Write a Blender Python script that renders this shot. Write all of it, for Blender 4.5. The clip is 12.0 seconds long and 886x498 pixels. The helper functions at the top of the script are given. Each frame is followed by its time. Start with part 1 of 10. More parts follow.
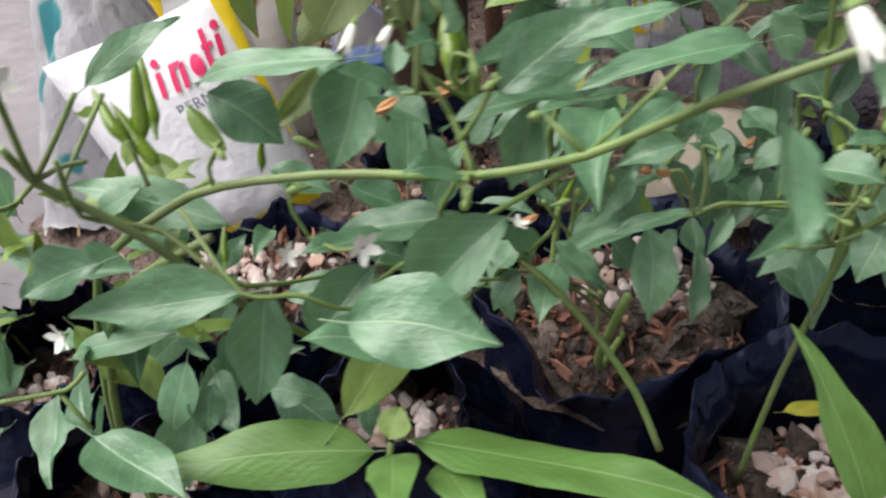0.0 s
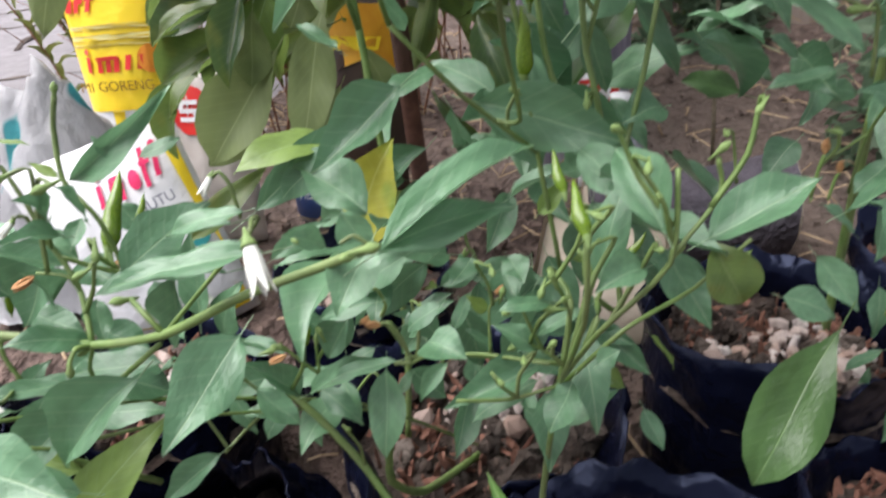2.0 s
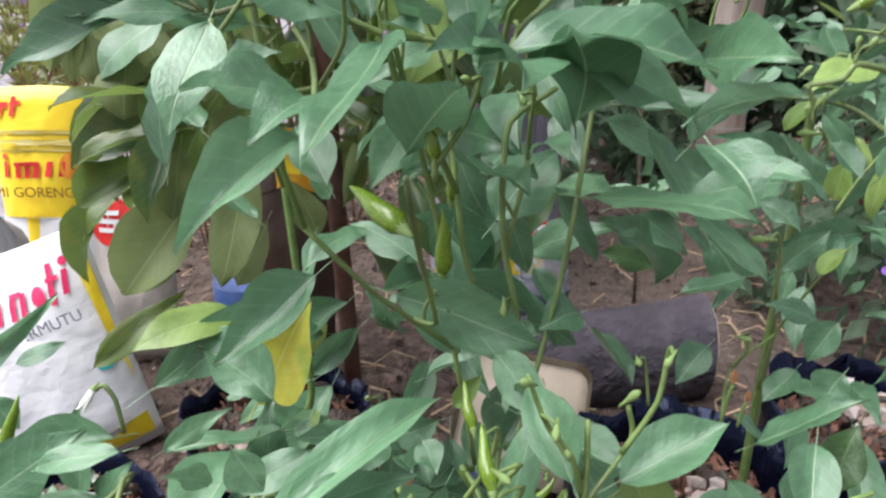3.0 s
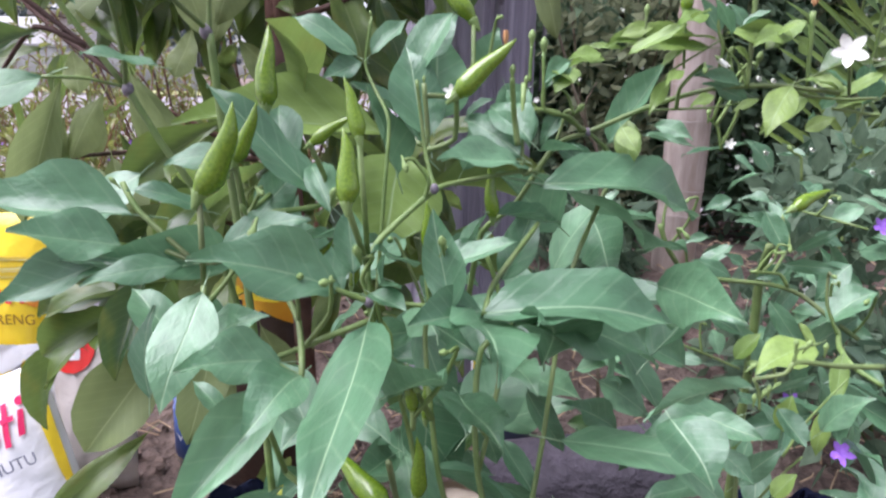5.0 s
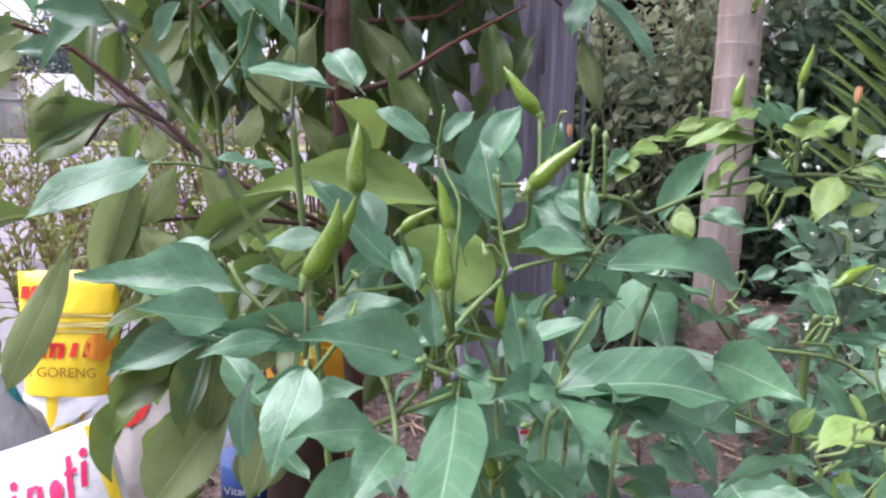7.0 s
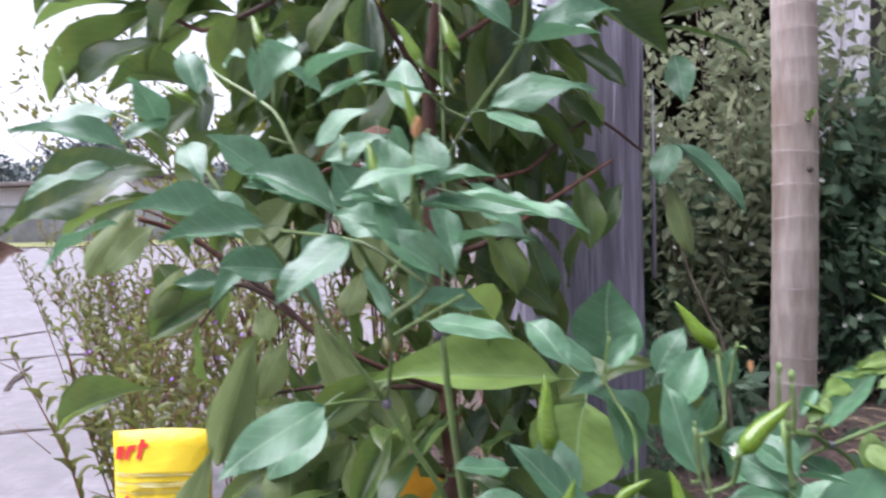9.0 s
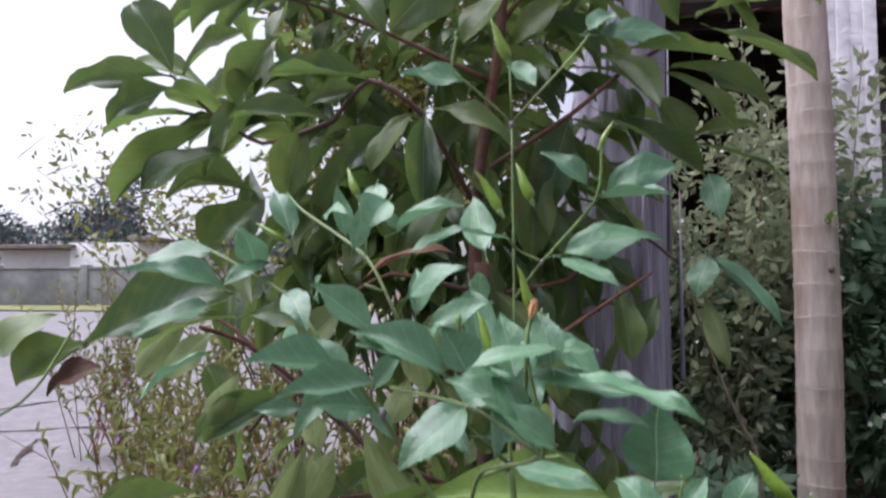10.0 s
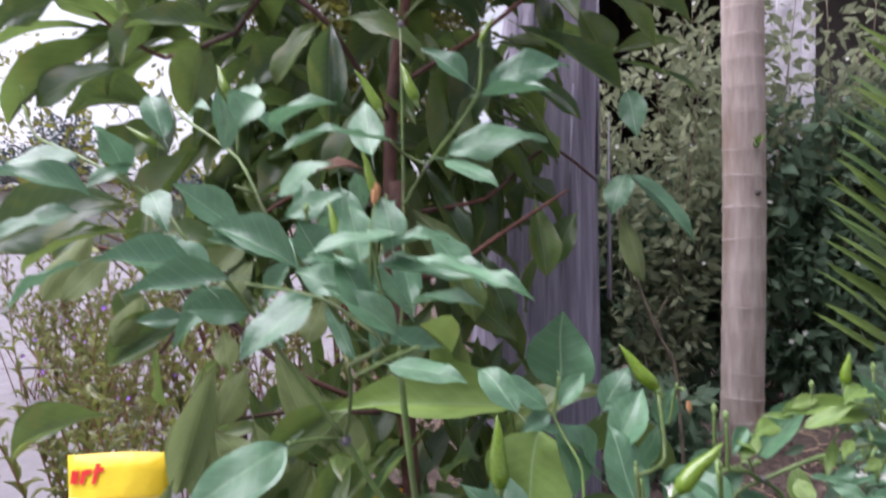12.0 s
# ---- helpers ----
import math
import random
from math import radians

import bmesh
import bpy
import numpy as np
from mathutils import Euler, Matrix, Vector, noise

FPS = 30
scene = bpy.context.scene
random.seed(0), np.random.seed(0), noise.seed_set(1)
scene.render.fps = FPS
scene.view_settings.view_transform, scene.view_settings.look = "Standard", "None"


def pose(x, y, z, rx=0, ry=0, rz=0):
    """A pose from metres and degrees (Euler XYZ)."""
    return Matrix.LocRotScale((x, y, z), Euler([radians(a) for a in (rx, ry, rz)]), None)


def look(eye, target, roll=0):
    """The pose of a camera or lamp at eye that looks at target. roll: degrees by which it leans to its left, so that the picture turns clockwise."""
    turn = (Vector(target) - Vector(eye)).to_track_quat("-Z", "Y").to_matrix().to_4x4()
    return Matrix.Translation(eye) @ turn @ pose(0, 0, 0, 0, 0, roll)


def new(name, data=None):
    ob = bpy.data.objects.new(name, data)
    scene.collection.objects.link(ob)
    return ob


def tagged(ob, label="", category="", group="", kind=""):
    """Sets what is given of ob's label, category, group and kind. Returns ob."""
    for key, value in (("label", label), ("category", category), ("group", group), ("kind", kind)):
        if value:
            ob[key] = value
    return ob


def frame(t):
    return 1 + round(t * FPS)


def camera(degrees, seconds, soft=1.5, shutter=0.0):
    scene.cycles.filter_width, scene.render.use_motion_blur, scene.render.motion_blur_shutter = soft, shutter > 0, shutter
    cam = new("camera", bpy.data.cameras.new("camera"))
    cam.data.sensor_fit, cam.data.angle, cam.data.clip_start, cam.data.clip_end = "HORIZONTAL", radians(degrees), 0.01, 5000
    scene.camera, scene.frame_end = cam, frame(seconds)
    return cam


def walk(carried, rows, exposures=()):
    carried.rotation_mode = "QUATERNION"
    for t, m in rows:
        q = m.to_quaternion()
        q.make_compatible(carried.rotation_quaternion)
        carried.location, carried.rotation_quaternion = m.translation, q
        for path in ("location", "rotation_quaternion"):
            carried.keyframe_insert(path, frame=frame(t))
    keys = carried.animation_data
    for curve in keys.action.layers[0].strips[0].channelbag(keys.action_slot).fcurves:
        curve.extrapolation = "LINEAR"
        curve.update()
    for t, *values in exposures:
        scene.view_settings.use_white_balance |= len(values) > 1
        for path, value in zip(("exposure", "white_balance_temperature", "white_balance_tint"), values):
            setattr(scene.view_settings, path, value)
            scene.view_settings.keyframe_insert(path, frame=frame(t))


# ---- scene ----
cam = camera(65.5, 12.0, soft=2.3, shutter=0.5)
PATH = [
    (0, (0.247, 0.212, 0.504), (0.047, 1.843, -0.636), -4.6),
    (0.5, (0.315, 0.21, 0.512), (-0.044, 1.839, -0.591), -10.3),
    (0.8, (0.353, 0.215, 0.518), (-0.016, 1.852, -0.57), -10.7),
    (1, (0.363, 0.219, 0.52), (0.03, 1.889, -0.529), -10.1),
    (1.5, (0.373, 0.216, 0.526), (0.056, 1.93, -0.455), -8.3),
    (2, (0.378, 0.217, 0.531), (0.066, 1.963, -0.393), -4.9),
    (2.5, (0.386, 0.243, 0.552), (0.178, 2.071, -0.233), -1.9),
    (4.3, (0.374, 0.241, 0.597), (0.348, 2.161, 0.039), 2.8),
    (4.5, (0.375, 0.243, 0.609), (0.348, 2.171, 0.079), 2.3),
    (5, (0.377, 0.246, 0.628), (0.36, 2.191, 0.161), 1.6),
    (5.5, (0.37, 0.239, 0.634), (0.326, 2.196, 0.222), 1.8),
    (6, (0.369, 0.233, 0.637), (0.308, 2.195, 0.254), 1.5),
    (6.5, (0.369, 0.226, 0.64), (0.296, 2.195, 0.299), 1.7),
    (7, (0.358, 0.222, 0.644), (0.252, 2.193, 0.321), 1.6),
    (7.2, (0.352, 0.222, 0.645), (0.244, 2.194, 0.327), 1.8),
    (8.8, (0.301, 0.224, 0.721), (0.155, 2.215, 0.604), -1.2),
    (9, (0.285, 0.221, 0.723), (0.093, 2.21, 0.631), -1.3),
    (9.5, (0.257, 0.204, 0.74), (0.043, 2.193, 0.764), -0.7),
    (10, (0.246, 0.195, 0.763), (0.041, 2.181, 0.877), 0.0),
    (10.5, (0.247, 0.189, 0.79), (0.068, 2.173, 0.968), -0.5),
    (11, (0.249, 0.186, 0.792), (0.113, 2.171, 0.995), -0.6),
    (11.5, (0.267, 0.189, 0.771), (0.155, 2.184, 0.853), -0.8),
    (12, (0.289, 0.206, 0.743), (0.206, 2.203, 0.674), -0.8),
]
walk(cam, [(t, look(eye, target, roll)) for t, eye, target, roll in PATH], [(0, 0.78, 6550, 15), (1, 0.98, 6450, 15), (2.7, 1.1, 6300, 15), (4.3, 1.3, 6000, 22), (7.2, 1.32, 5850, 26), (9, 1.15, 5800, 22), (10, 0.72, 5900, 21), (11, 0.6, 5900, 21), (12, 0.93, 5950, 26)])

# ---- sky and sun: a bright overcast afternoon ----
world = bpy.data.worlds.new("overcast_sky")
scene.world = world
world.use_nodes = True
wn, wl = world.node_tree.nodes, world.node_tree.links
wn.clear()
sky = wn.new("ShaderNodeTexSky")
sky.sky_type = "NISHITA"
sky.sun_disc = False
sky.sun_elevation, sky.sun_rotation = radians(50), radians(-70)
sky.dust_density, sky.air_density = 4.0, 1.0
pale = wn.new("ShaderNodeHueSaturation")
pale.inputs["Saturation"].default_value = 0.25
bg = wn.new("ShaderNodeBackground")
bg.inputs["Strength"].default_value = 0.115
wout = wn.new("ShaderNodeOutputWorld")
wl.new(sky.outputs[0], pale.inputs["Color"])
wl.new(pale.outputs[0], bg.inputs["Color"])
wl.new(bg.outputs[0], wout.inputs[0])
sun = new("sun", bpy.data.lights.new("sun", "SUN"))
sun.data.energy, sun.data.angle, sun.data.color = 3.2, radians(55), (1.0, 0.98, 0.95)
sun.matrix_world = look((-1.6, -0.7, 4), (0, 0, 0))


# ---- materials ----
def shader(name, rough=0.6, metal=0.0, spec=0.5):
    m = bpy.data.materials.new(name)
    m.use_nodes = True
    n, l = m.node_tree.nodes, m.node_tree.links
    b = n["Principled BSDF"]
    b.inputs["Roughness"].default_value, b.inputs["Metallic"].default_value = rough, metal
    b.inputs["Specular IOR Level"].default_value = spec
    return m, n, l, b


def mixed(n, l, fac, a, b):
    """Colour mix of two colours or sockets by a factor socket or number."""
    x = n.new("ShaderNodeMix")
    x.data_type = "RGBA"
    for key, v in ((0, fac), (6, a), (7, b)):
        if isinstance(v, bpy.types.NodeSocket):
            l.new(v, x.inputs[key])
        else:
            x.inputs[key].default_value = v if key == 0 else (*v, 1)
    return x.outputs[2]


def grain(n, l, scale, detail=4.0, rough=0.6, lo=0.35, hi=0.65, coord="Object"):
    tc = n.new("ShaderNodeTexCoord")
    t = n.new("ShaderNodeTexNoise")
    t.inputs["Scale"].default_value, t.inputs["Detail"].default_value, t.inputs["Roughness"].default_value = scale, detail, rough
    l.new(tc.outputs[coord], t.inputs["Vector"])
    r = n.new("ShaderNodeMapRange")
    r.inputs[1].default_value, r.inputs[2].default_value = lo, hi
    l.new(t.outputs["Fac"], r.inputs[0])
    return r.outputs[0]


def calc(n, l, op, a, b=0.0, c=0.0):
    x = n.new("ShaderNodeMath")
    x.operation = op
    for key, v in enumerate((a, b, c)):
        if isinstance(v, bpy.types.NodeSocket):
            l.new(v, x.inputs[key])
        else:
            x.inputs[key].default_value = v
    return x.outputs[0]


def bumped(n, l, b, height, strength, distance):
    x = n.new("ShaderNodeBump")
    x.inputs["Strength"].default_value, x.inputs["Distance"].default_value = strength, distance
    l.new(height, x.inputs["Height"])
    l.new(x.outputs[0], b.inputs["Normal"])


def plain(name, c1, c2, scale, rough=0.7, bump=0.3, dist=0.002, c3=None, coarse=None, spec=0.4, metal=0.0, coord="Object"):
    """A surface with two scales of variation and fine relief."""
    m, n, l, b = shader(name, rough, metal, spec)
    fine = grain(n, l, scale, coord=coord)
    col = mixed(n, l, fine, c1, c2)
    if c3:
        col = mixed(n, l, grain(n, l, coarse or scale / 8, 3.0, lo=0.42, hi=0.7, coord=coord), col, c3)
    l.new(col, b.inputs["Base Color"])
    bumped(n, l, b, fine, bump, dist)
    return m


def streaked(name, c1, c2, fine_scale, c3, coarse_scale, rough, bump, dist):
    """Wood fibre: fine and coarse streaks drawn out along the upright grain."""
    m, n, l, b = shader(name, rough, 0.0, 0.35)
    co = n.new("ShaderNodeTexCoord")
    bands = []
    for scale, lo, hi in ((fine_scale, 0.32, 0.68), (coarse_scale, 0.46, 0.70)):
        mp = n.new("ShaderNodeMapping")
        mp.inputs["Scale"].default_value = scale
        l.new(co.outputs["Object"], mp.inputs["Vector"])
        tx = n.new("ShaderNodeTexNoise")
        tx.inputs["Scale"].default_value = 1.0
        tx.inputs["Detail"].default_value = 5.0
        tx.inputs["Roughness"].default_value = 0.62
        l.new(mp.outputs[0], tx.inputs["Vector"])
        rg = n.new("ShaderNodeMapRange")
        rg.inputs["From Min"].default_value, rg.inputs["From Max"].default_value = lo, hi
        l.new(tx.outputs["Fac"], rg.inputs["Value"])
        bands.append(rg.outputs[0])
    col = mixed(n, l, bands[0], c1, c2)
    col = mixed(n, l, calc(n, l, "MULTIPLY", bands[1], 0.8), col, c3)
    l.new(col, b.inputs["Base Color"])
    bumped(n, l, b, bands[0], bump, dist)
    return m


def leaf_material(name, dark, light, vein, rough=0.42, veins=9.0, under=(0.16, 0.24, 0.13), spots=None, through_light=0.22, gloss=0.5):
    """Leaf blade: midrib, curved side veins, blotches, a tone of its own for each leaf, and some light let through."""
    m, n, l, b = shader(name, rough, 0.0, gloss)
    uv = n.new("ShaderNodeTexCoord")
    sep = n.new("ShaderNodeSeparateXYZ")
    l.new(uv.outputs["UV"], sep.inputs[0])
    side = calc(n, l, "ABSOLUTE", calc(n, l, "SUBTRACT", sep.outputs[0], 0.5))
    info = n.new("ShaderNodeObjectInfo")
    isl = n.new("ShaderNodeNewGeometry")
    rnd = calc(n, l, "FRACT", calc(n, l, "ADD", info.outputs["Random"], isl.outputs["Random Per Island"]))
    col = mixed(n, l, rnd, dark, light)
    col = mixed(n, l, calc(n, l, "MULTIPLY", grain(n, l, 3.0, 2.0, coord="UV"), 0.45), col, [0.5 * v for v in dark])
    if spots:
        col = mixed(n, l, grain(n, l, 2.5, 2.0, lo=0.52, hi=0.72, coord="UV"), col, spots)
    rib = calc(n, l, "SUBTRACT", 1.0, calc(n, l, "SMOOTH_MIN", calc(n, l, "MULTIPLY", side, 55.0), 1.0, 0.3))
    wave = calc(n, l, "SINE", calc(n, l, "MULTIPLY", calc(n, l, "SUBTRACT", sep.outputs[1], calc(n, l, "MULTIPLY", side, 0.55)), veins * 6.283))
    fine = calc(n, l, "MULTIPLY", calc(n, l, "POWER", calc(n, l, "MAXIMUM", wave, 0.0), 12.0), 0.18)
    lines = calc(n, l, "MAXIMUM", rib, fine)
    col = mixed(n, l, calc(n, l, "MULTIPLY", lines, 0.75), col, vein)
    col = mixed(n, l, calc(n, l, "MULTIPLY", grain(n, l, 60.0, 2.0, lo=0.70, hi=0.76, coord="UV"), 0.2), col, (0.45, 0.5, 0.42))
    l.new(col, b.inputs["Base Color"])
    bumped(n, l, b, calc(n, l, "ADD", calc(n, l, "MULTIPLY", lines, -0.6), calc(n, l, "ADD", calc(n, l, "MULTIPLY", grain(n, l, 16.0, 3.0, coord="UV"), 0.30), calc(n, l, "MULTIPLY", wave, 0.09))), 0.28, 0.0015)
    tr = n.new("ShaderNodeBsdfTranslucent")
    l.new(mixed(n, l, 0.5, col, [min(1.0, 1.6 * v) for v in light]), tr.inputs["Color"])
    mx = n.new("ShaderNodeMixShader")
    mx.inputs[0].default_value = through_light
    l.new(b.outputs[0], mx.inputs[1])
    l.new(tr.outputs[0], mx.inputs[2])
    l.new(mx.outputs[0], n["Material Output"].inputs["Surface"])
    return m


M_CHILI = leaf_material("chili_leaf", (0.062, 0.155, 0.075), (0.142, 0.292, 0.152), (0.34, 0.48, 0.29), rough=0.38, gloss=0.70, veins=6.5)
M_CHILI_LIGHT = leaf_material("chili_leaf_young", (0.135, 0.230, 0.045), (0.215, 0.320, 0.075), (0.30, 0.42, 0.20))
M_YELLOW_LEAF = leaf_material("yellowing_leaf", (0.34, 0.34, 0.035), (0.44, 0.42, 0.05), (0.50, 0.50, 0.15), spots=(0.16, 0.26, 0.03))
M_DEADLEAF = leaf_material("dead_brown_leaf", (0.07, 0.032, 0.02), (0.20, 0.095, 0.055), (0.12, 0.06, 0.03), rough=0.7, through_light=0.1)
M_SPINACH = leaf_material("long_green_leaf", (0.11, 0.24, 0.05), (0.15, 0.29, 0.08), (0.32, 0.44, 0.20), rough=0.38, veins=14)
M_TREE = leaf_material("tree_leaf", (0.024, 0.066, 0.024), (0.142, 0.212, 0.050), (0.24, 0.30, 0.12), rough=0.36, veins=12, spots=(0.125, 0.140, 0.03), through_light=0.42, gloss=0.55)
M_TREE_UNDER = leaf_material("tree_leaf_underside", (0.140, 0.190, 0.070), (0.250, 0.310, 0.125), (0.36, 0.43, 0.20), rough=0.50, veins=12, through_light=0.4, gloss=0.3)
M_BUSH = leaf_material("bush_leaf", (0.055, 0.110, 0.065), (0.200, 0.280, 0.180), (0.12, 0.2, 0.1), veins=5, rough=0.55, gloss=0.3, through_light=0.42)
M_FERN = leaf_material("palm_leaf", (0.085, 0.165, 0.050), (0.23, 0.33, 0.07), (0.18, 0.27, 0.11), veins=3)
M_WEED = leaf_material("weed_leaf", (0.080, 0.105, 0.03), (0.20, 0.225, 0.055), (0.25, 0.27, 0.1), veins=4, spots=(0.14, 0.085, 0.04), through_light=0.32)
M_STEM = plain("green_stem", (0.095, 0.165, 0.040), (0.170, 0.250, 0.075), 90.0, 0.50, 0.35, 0.0005, c3=(0.115, 0.140, 0.060), coarse=22.0)
M_NODE = plain("purple_stem_node", (0.13, 0.11, 0.15), (0.21, 0.19, 0.20), 120.0, 0.55)
M_POD = plain("green_chili_skin", (0.080, 0.150, 0.006), (0.140, 0.230, 0.012), 25.0, 0.22, 0.05, 0.0005, spec=0.6)
M_CALYX = plain("chili_calyx", (0.14, 0.23, 0.06), (0.22, 0.31, 0.11), 120.0, 0.5)
M_PETAL = plain("white_petal", (0.80, 0.80, 0.76), (0.70, 0.72, 0.62), 200.0, 0.6, 0.1)
M_DRYFLOWER = plain("dried_petal", (0.40, 0.17, 0.06), (0.58, 0.36, 0.18), 200.0, 0.8)
M_PURPLE = plain("purple_petal", (0.26, 0.10, 0.55), (0.36, 0.18, 0.65), 100.0, 0.6)
M_DRYSTALK = plain("dry_tan_stalk", (0.13, 0.10, 0.07), (0.24, 0.20, 0.14), 60.0, 0.85)
M_BARK = plain("reddish_brown_bark", (0.072, 0.028, 0.018), (0.135, 0.058, 0.038), 60.0, 0.8, 0.6, 0.002, c3=(0.06, 0.04, 0.035))
M_GREYWOOD = streaked("weathered_grey_wood", (0.20, 0.18, 0.235), (0.44, 0.405, 0.485), (95.0, 95.0, 5.0), (0.15, 0.13, 0.17), (24.0, 24.0, 1.5), 0.85, 0.9, 0.004)
M_POLE = streaked("pale_ringed_pole", (0.32, 0.255, 0.225), (0.49, 0.415, 0.370), (60.0, 60.0, 9.0), (0.20, 0.125, 0.080), (16.0, 16.0, 3.0), 0.6, 0.35, 0.0012)
M_SCAR = plain("pale_leaf_scar", (0.35, 0.28, 0.25), (0.52, 0.445, 0.405), 45.0, 0.75)
def film_material():
    """Thin black plastic: creased, glossy, dusty in places."""
    m, n, l, b = shader("black_polybag_plastic", 0.28, 0.0, 0.22)
    b.inputs["Specular Tint"].default_value = (0.55, 0.65, 1.0, 1)
    crease = calc(n, l, "ABSOLUTE", calc(n, l, "SUBTRACT", grain(n, l, 7.0, 4.0, 0.5, 0.2, 0.8), 0.5))
    dust = grain(n, l, 9.0, 4.0, lo=0.5, hi=0.75)
    l.new(mixed(n, l, calc(n, l, "MULTIPLY", dust, 0.6), (0.004, 0.005, 0.014), (0.013, 0.015, 0.034)), b.inputs["Base Color"])
    l.new(calc(n, l, "MULTIPLY_ADD", dust, 0.3, 0.24), b.inputs["Roughness"])
    bumped(n, l, b, calc(n, l, "ADD", crease, calc(n, l, "MULTIPLY", grain(n, l, 22.0, 3.0, 0.5, 0.3, 0.7), 0.22)), 0.8, 0.022)
    return m


M_PLASTIC = film_material()
M_SOIL = plain("dark_potting_soil", (0.030, 0.020, 0.015), (0.075, 0.05, 0.038), 110.0, 0.95, 1.0, 0.006, c3=(0.16, 0.13, 0.11), coarse=16.0)
def crumb_material():
    """Broken husk and perlite: tan, pink and chalky white, a tone of its own for each piece."""
    m, n, l, b = shader("pale_crumb", 0.9, 0.0, 0.3)
    info = n.new("ShaderNodeObjectInfo")
    isl = n.new("ShaderNodeNewGeometry")
    rnd = calc(n, l, "FRACT", calc(n, l, "ADD", info.outputs["Random"], isl.outputs["Random Per Island"]))
    tone = mixed(n, l, rnd, (0.48, 0.32, 0.25), (0.80, 0.75, 0.72))
    fine = grain(n, l, 140.0)
    l.new(mixed(n, l, calc(n, l, "MULTIPLY", fine, 0.45), tone, (0.28, 0.17, 0.13)), b.inputs["Base Color"])
    bumped(n, l, b, fine, 0.6, 0.0015)
    return m


M_CHIP = crumb_material()
M_HUSK = plain("brown_husk", (0.11, 0.045, 0.03), (0.26, 0.13, 0.09), 60.0, 0.9, 0.5)
M_GROUND = plain("littered_earth", (0.070, 0.046, 0.038), (0.165, 0.115, 0.095), 45.0, 0.95, 1.0, 0.015, c3=(0.195, 0.150, 0.125), coarse=2.6)
M_STRAW = plain("dry_straw", (0.30, 0.20, 0.12), (0.45, 0.34, 0.22), 40.0, 0.9)
M_ROAD = plain("pale_concrete_road", (0.15, 0.14, 0.148), (0.225, 0.21, 0.222), 20.0, 0.85, 0.4, 0.004, c3=(0.16, 0.15, 0.155), coarse=1.2)
M_GRASS = plain("dry_grass_verge", (0.16, 0.17, 0.06), (0.30, 0.28, 0.13), 9.0, 0.95, 1.0, 0.03, c3=(0.13, 0.16, 0.05), coarse=0.7)
M_WALL = plain("grey_block_wall", (0.22, 0.22, 0.235), (0.32, 0.32, 0.335), 3.0, 0.9, 0.4, 0.01, c3=(0.16, 0.16, 0.17), coarse=0.6)
M_WHITEWALL = plain("white_painted_wall", (0.70, 0.71, 0.72), (0.80, 0.80, 0.80), 2.0, 0.85)
M_ROOF = plain("rusty_roof_sheet", (0.22, 0.14, 0.11), (0.33, 0.25, 0.21), 3.0, 0.8)
M_HOUSEROOF = plain("grey_brown_roof", (0.15, 0.13, 0.12), (0.24, 0.21, 0.195), 3.0, 0.9)
M_EAVES = plain("brown_eaves_timber", (0.030, 0.023, 0.021), (0.052, 0.040, 0.036), 12.0, 0.85)
M_MUD = plain("grey_brown_plaster", (0.105, 0.092, 0.086), (0.165, 0.148, 0.138), 8.0, 0.95, 0.5, 0.006, c3=(0.085, 0.075, 0.07), coarse=2.0)
M_DARKWOOD = plain("dark_stained_boards", (0.03, 0.024, 0.022), (0.06, 0.047, 0.04), 18.0, 0.8, 0.6, 0.004)
# far crowns: distance haze is mixed into the leaf colour, paler and bluer
M_HAZYLEAF = plain("hazed_far_crown", (0.10, 0.135, 0.14), (0.16, 0.20, 0.19), 3.0, 0.9, 1.0, 0.1)
M_LOG = plain("grey_log_bark", (0.060, 0.050, 0.062), (0.11, 0.095, 0.115), 30.0, 0.9, 0.9, 0.006, c3=(0.045, 0.04, 0.048), coarse=9.0)
M_SHEET = plain("white_plastic_film", (0.70, 0.70, 0.72), (0.80, 0.80, 0.81), 20.0, 0.35, 0.4, 0.004)


def printed_film():
    """White plastic film with blotches of teal print."""
    m, n, l, b = shader("printed_white_film", 0.33, 0.0, 0.5)
    col = mixed(n, l, grain(n, l, 20.0), (0.50, 0.50, 0.52), (0.60, 0.60, 0.61))
    l.new(mixed(n, l, grain(n, l, 13.0, 1.0, lo=0.60, hi=0.63), col, (0.06, 0.33, 0.36)), b.inputs["Base Color"])
    bumped(n, l, b, grain(n, l, 16.0), 0.5, 0.006)
    return m


M_PRINTED = printed_film()
M_YELLOW = plain("glossy_yellow_film", (0.83, 0.58, 0.015), (0.88, 0.66, 0.03), 14.0, 0.32, 0.4, 0.004)
M_RED = plain("red_print", (0.62, 0.02, 0.02), (0.70, 0.04, 0.03), 30.0, 0.35)
M_PINK = plain("crimson_print", (0.68, 0.02, 0.11), (0.74, 0.04, 0.14), 30.0, 0.35)
M_BLUE = plain("blue_label_print", (0.03, 0.07, 0.22), (0.05, 0.10, 0.28), 30.0, 0.4)
M_TEAL = plain("teal_print", (0.04, 0.36, 0.38), (0.06, 0.42, 0.42), 30.0, 0.4)
M_GREYTEXT = plain("grey_print", (0.18, 0.19, 0.24), (0.22, 0.23, 0.27), 30.0, 0.5)
M_BROWNTEXT = plain("brown_print", (0.25, 0.13, 0.01), (0.30, 0.16, 0.02), 30.0, 0.5)
M_TAN = plain("tan_paper", (0.40, 0.34, 0.26), (0.52, 0.45, 0.36), 16.0, 0.85, 0.4, 0.003)


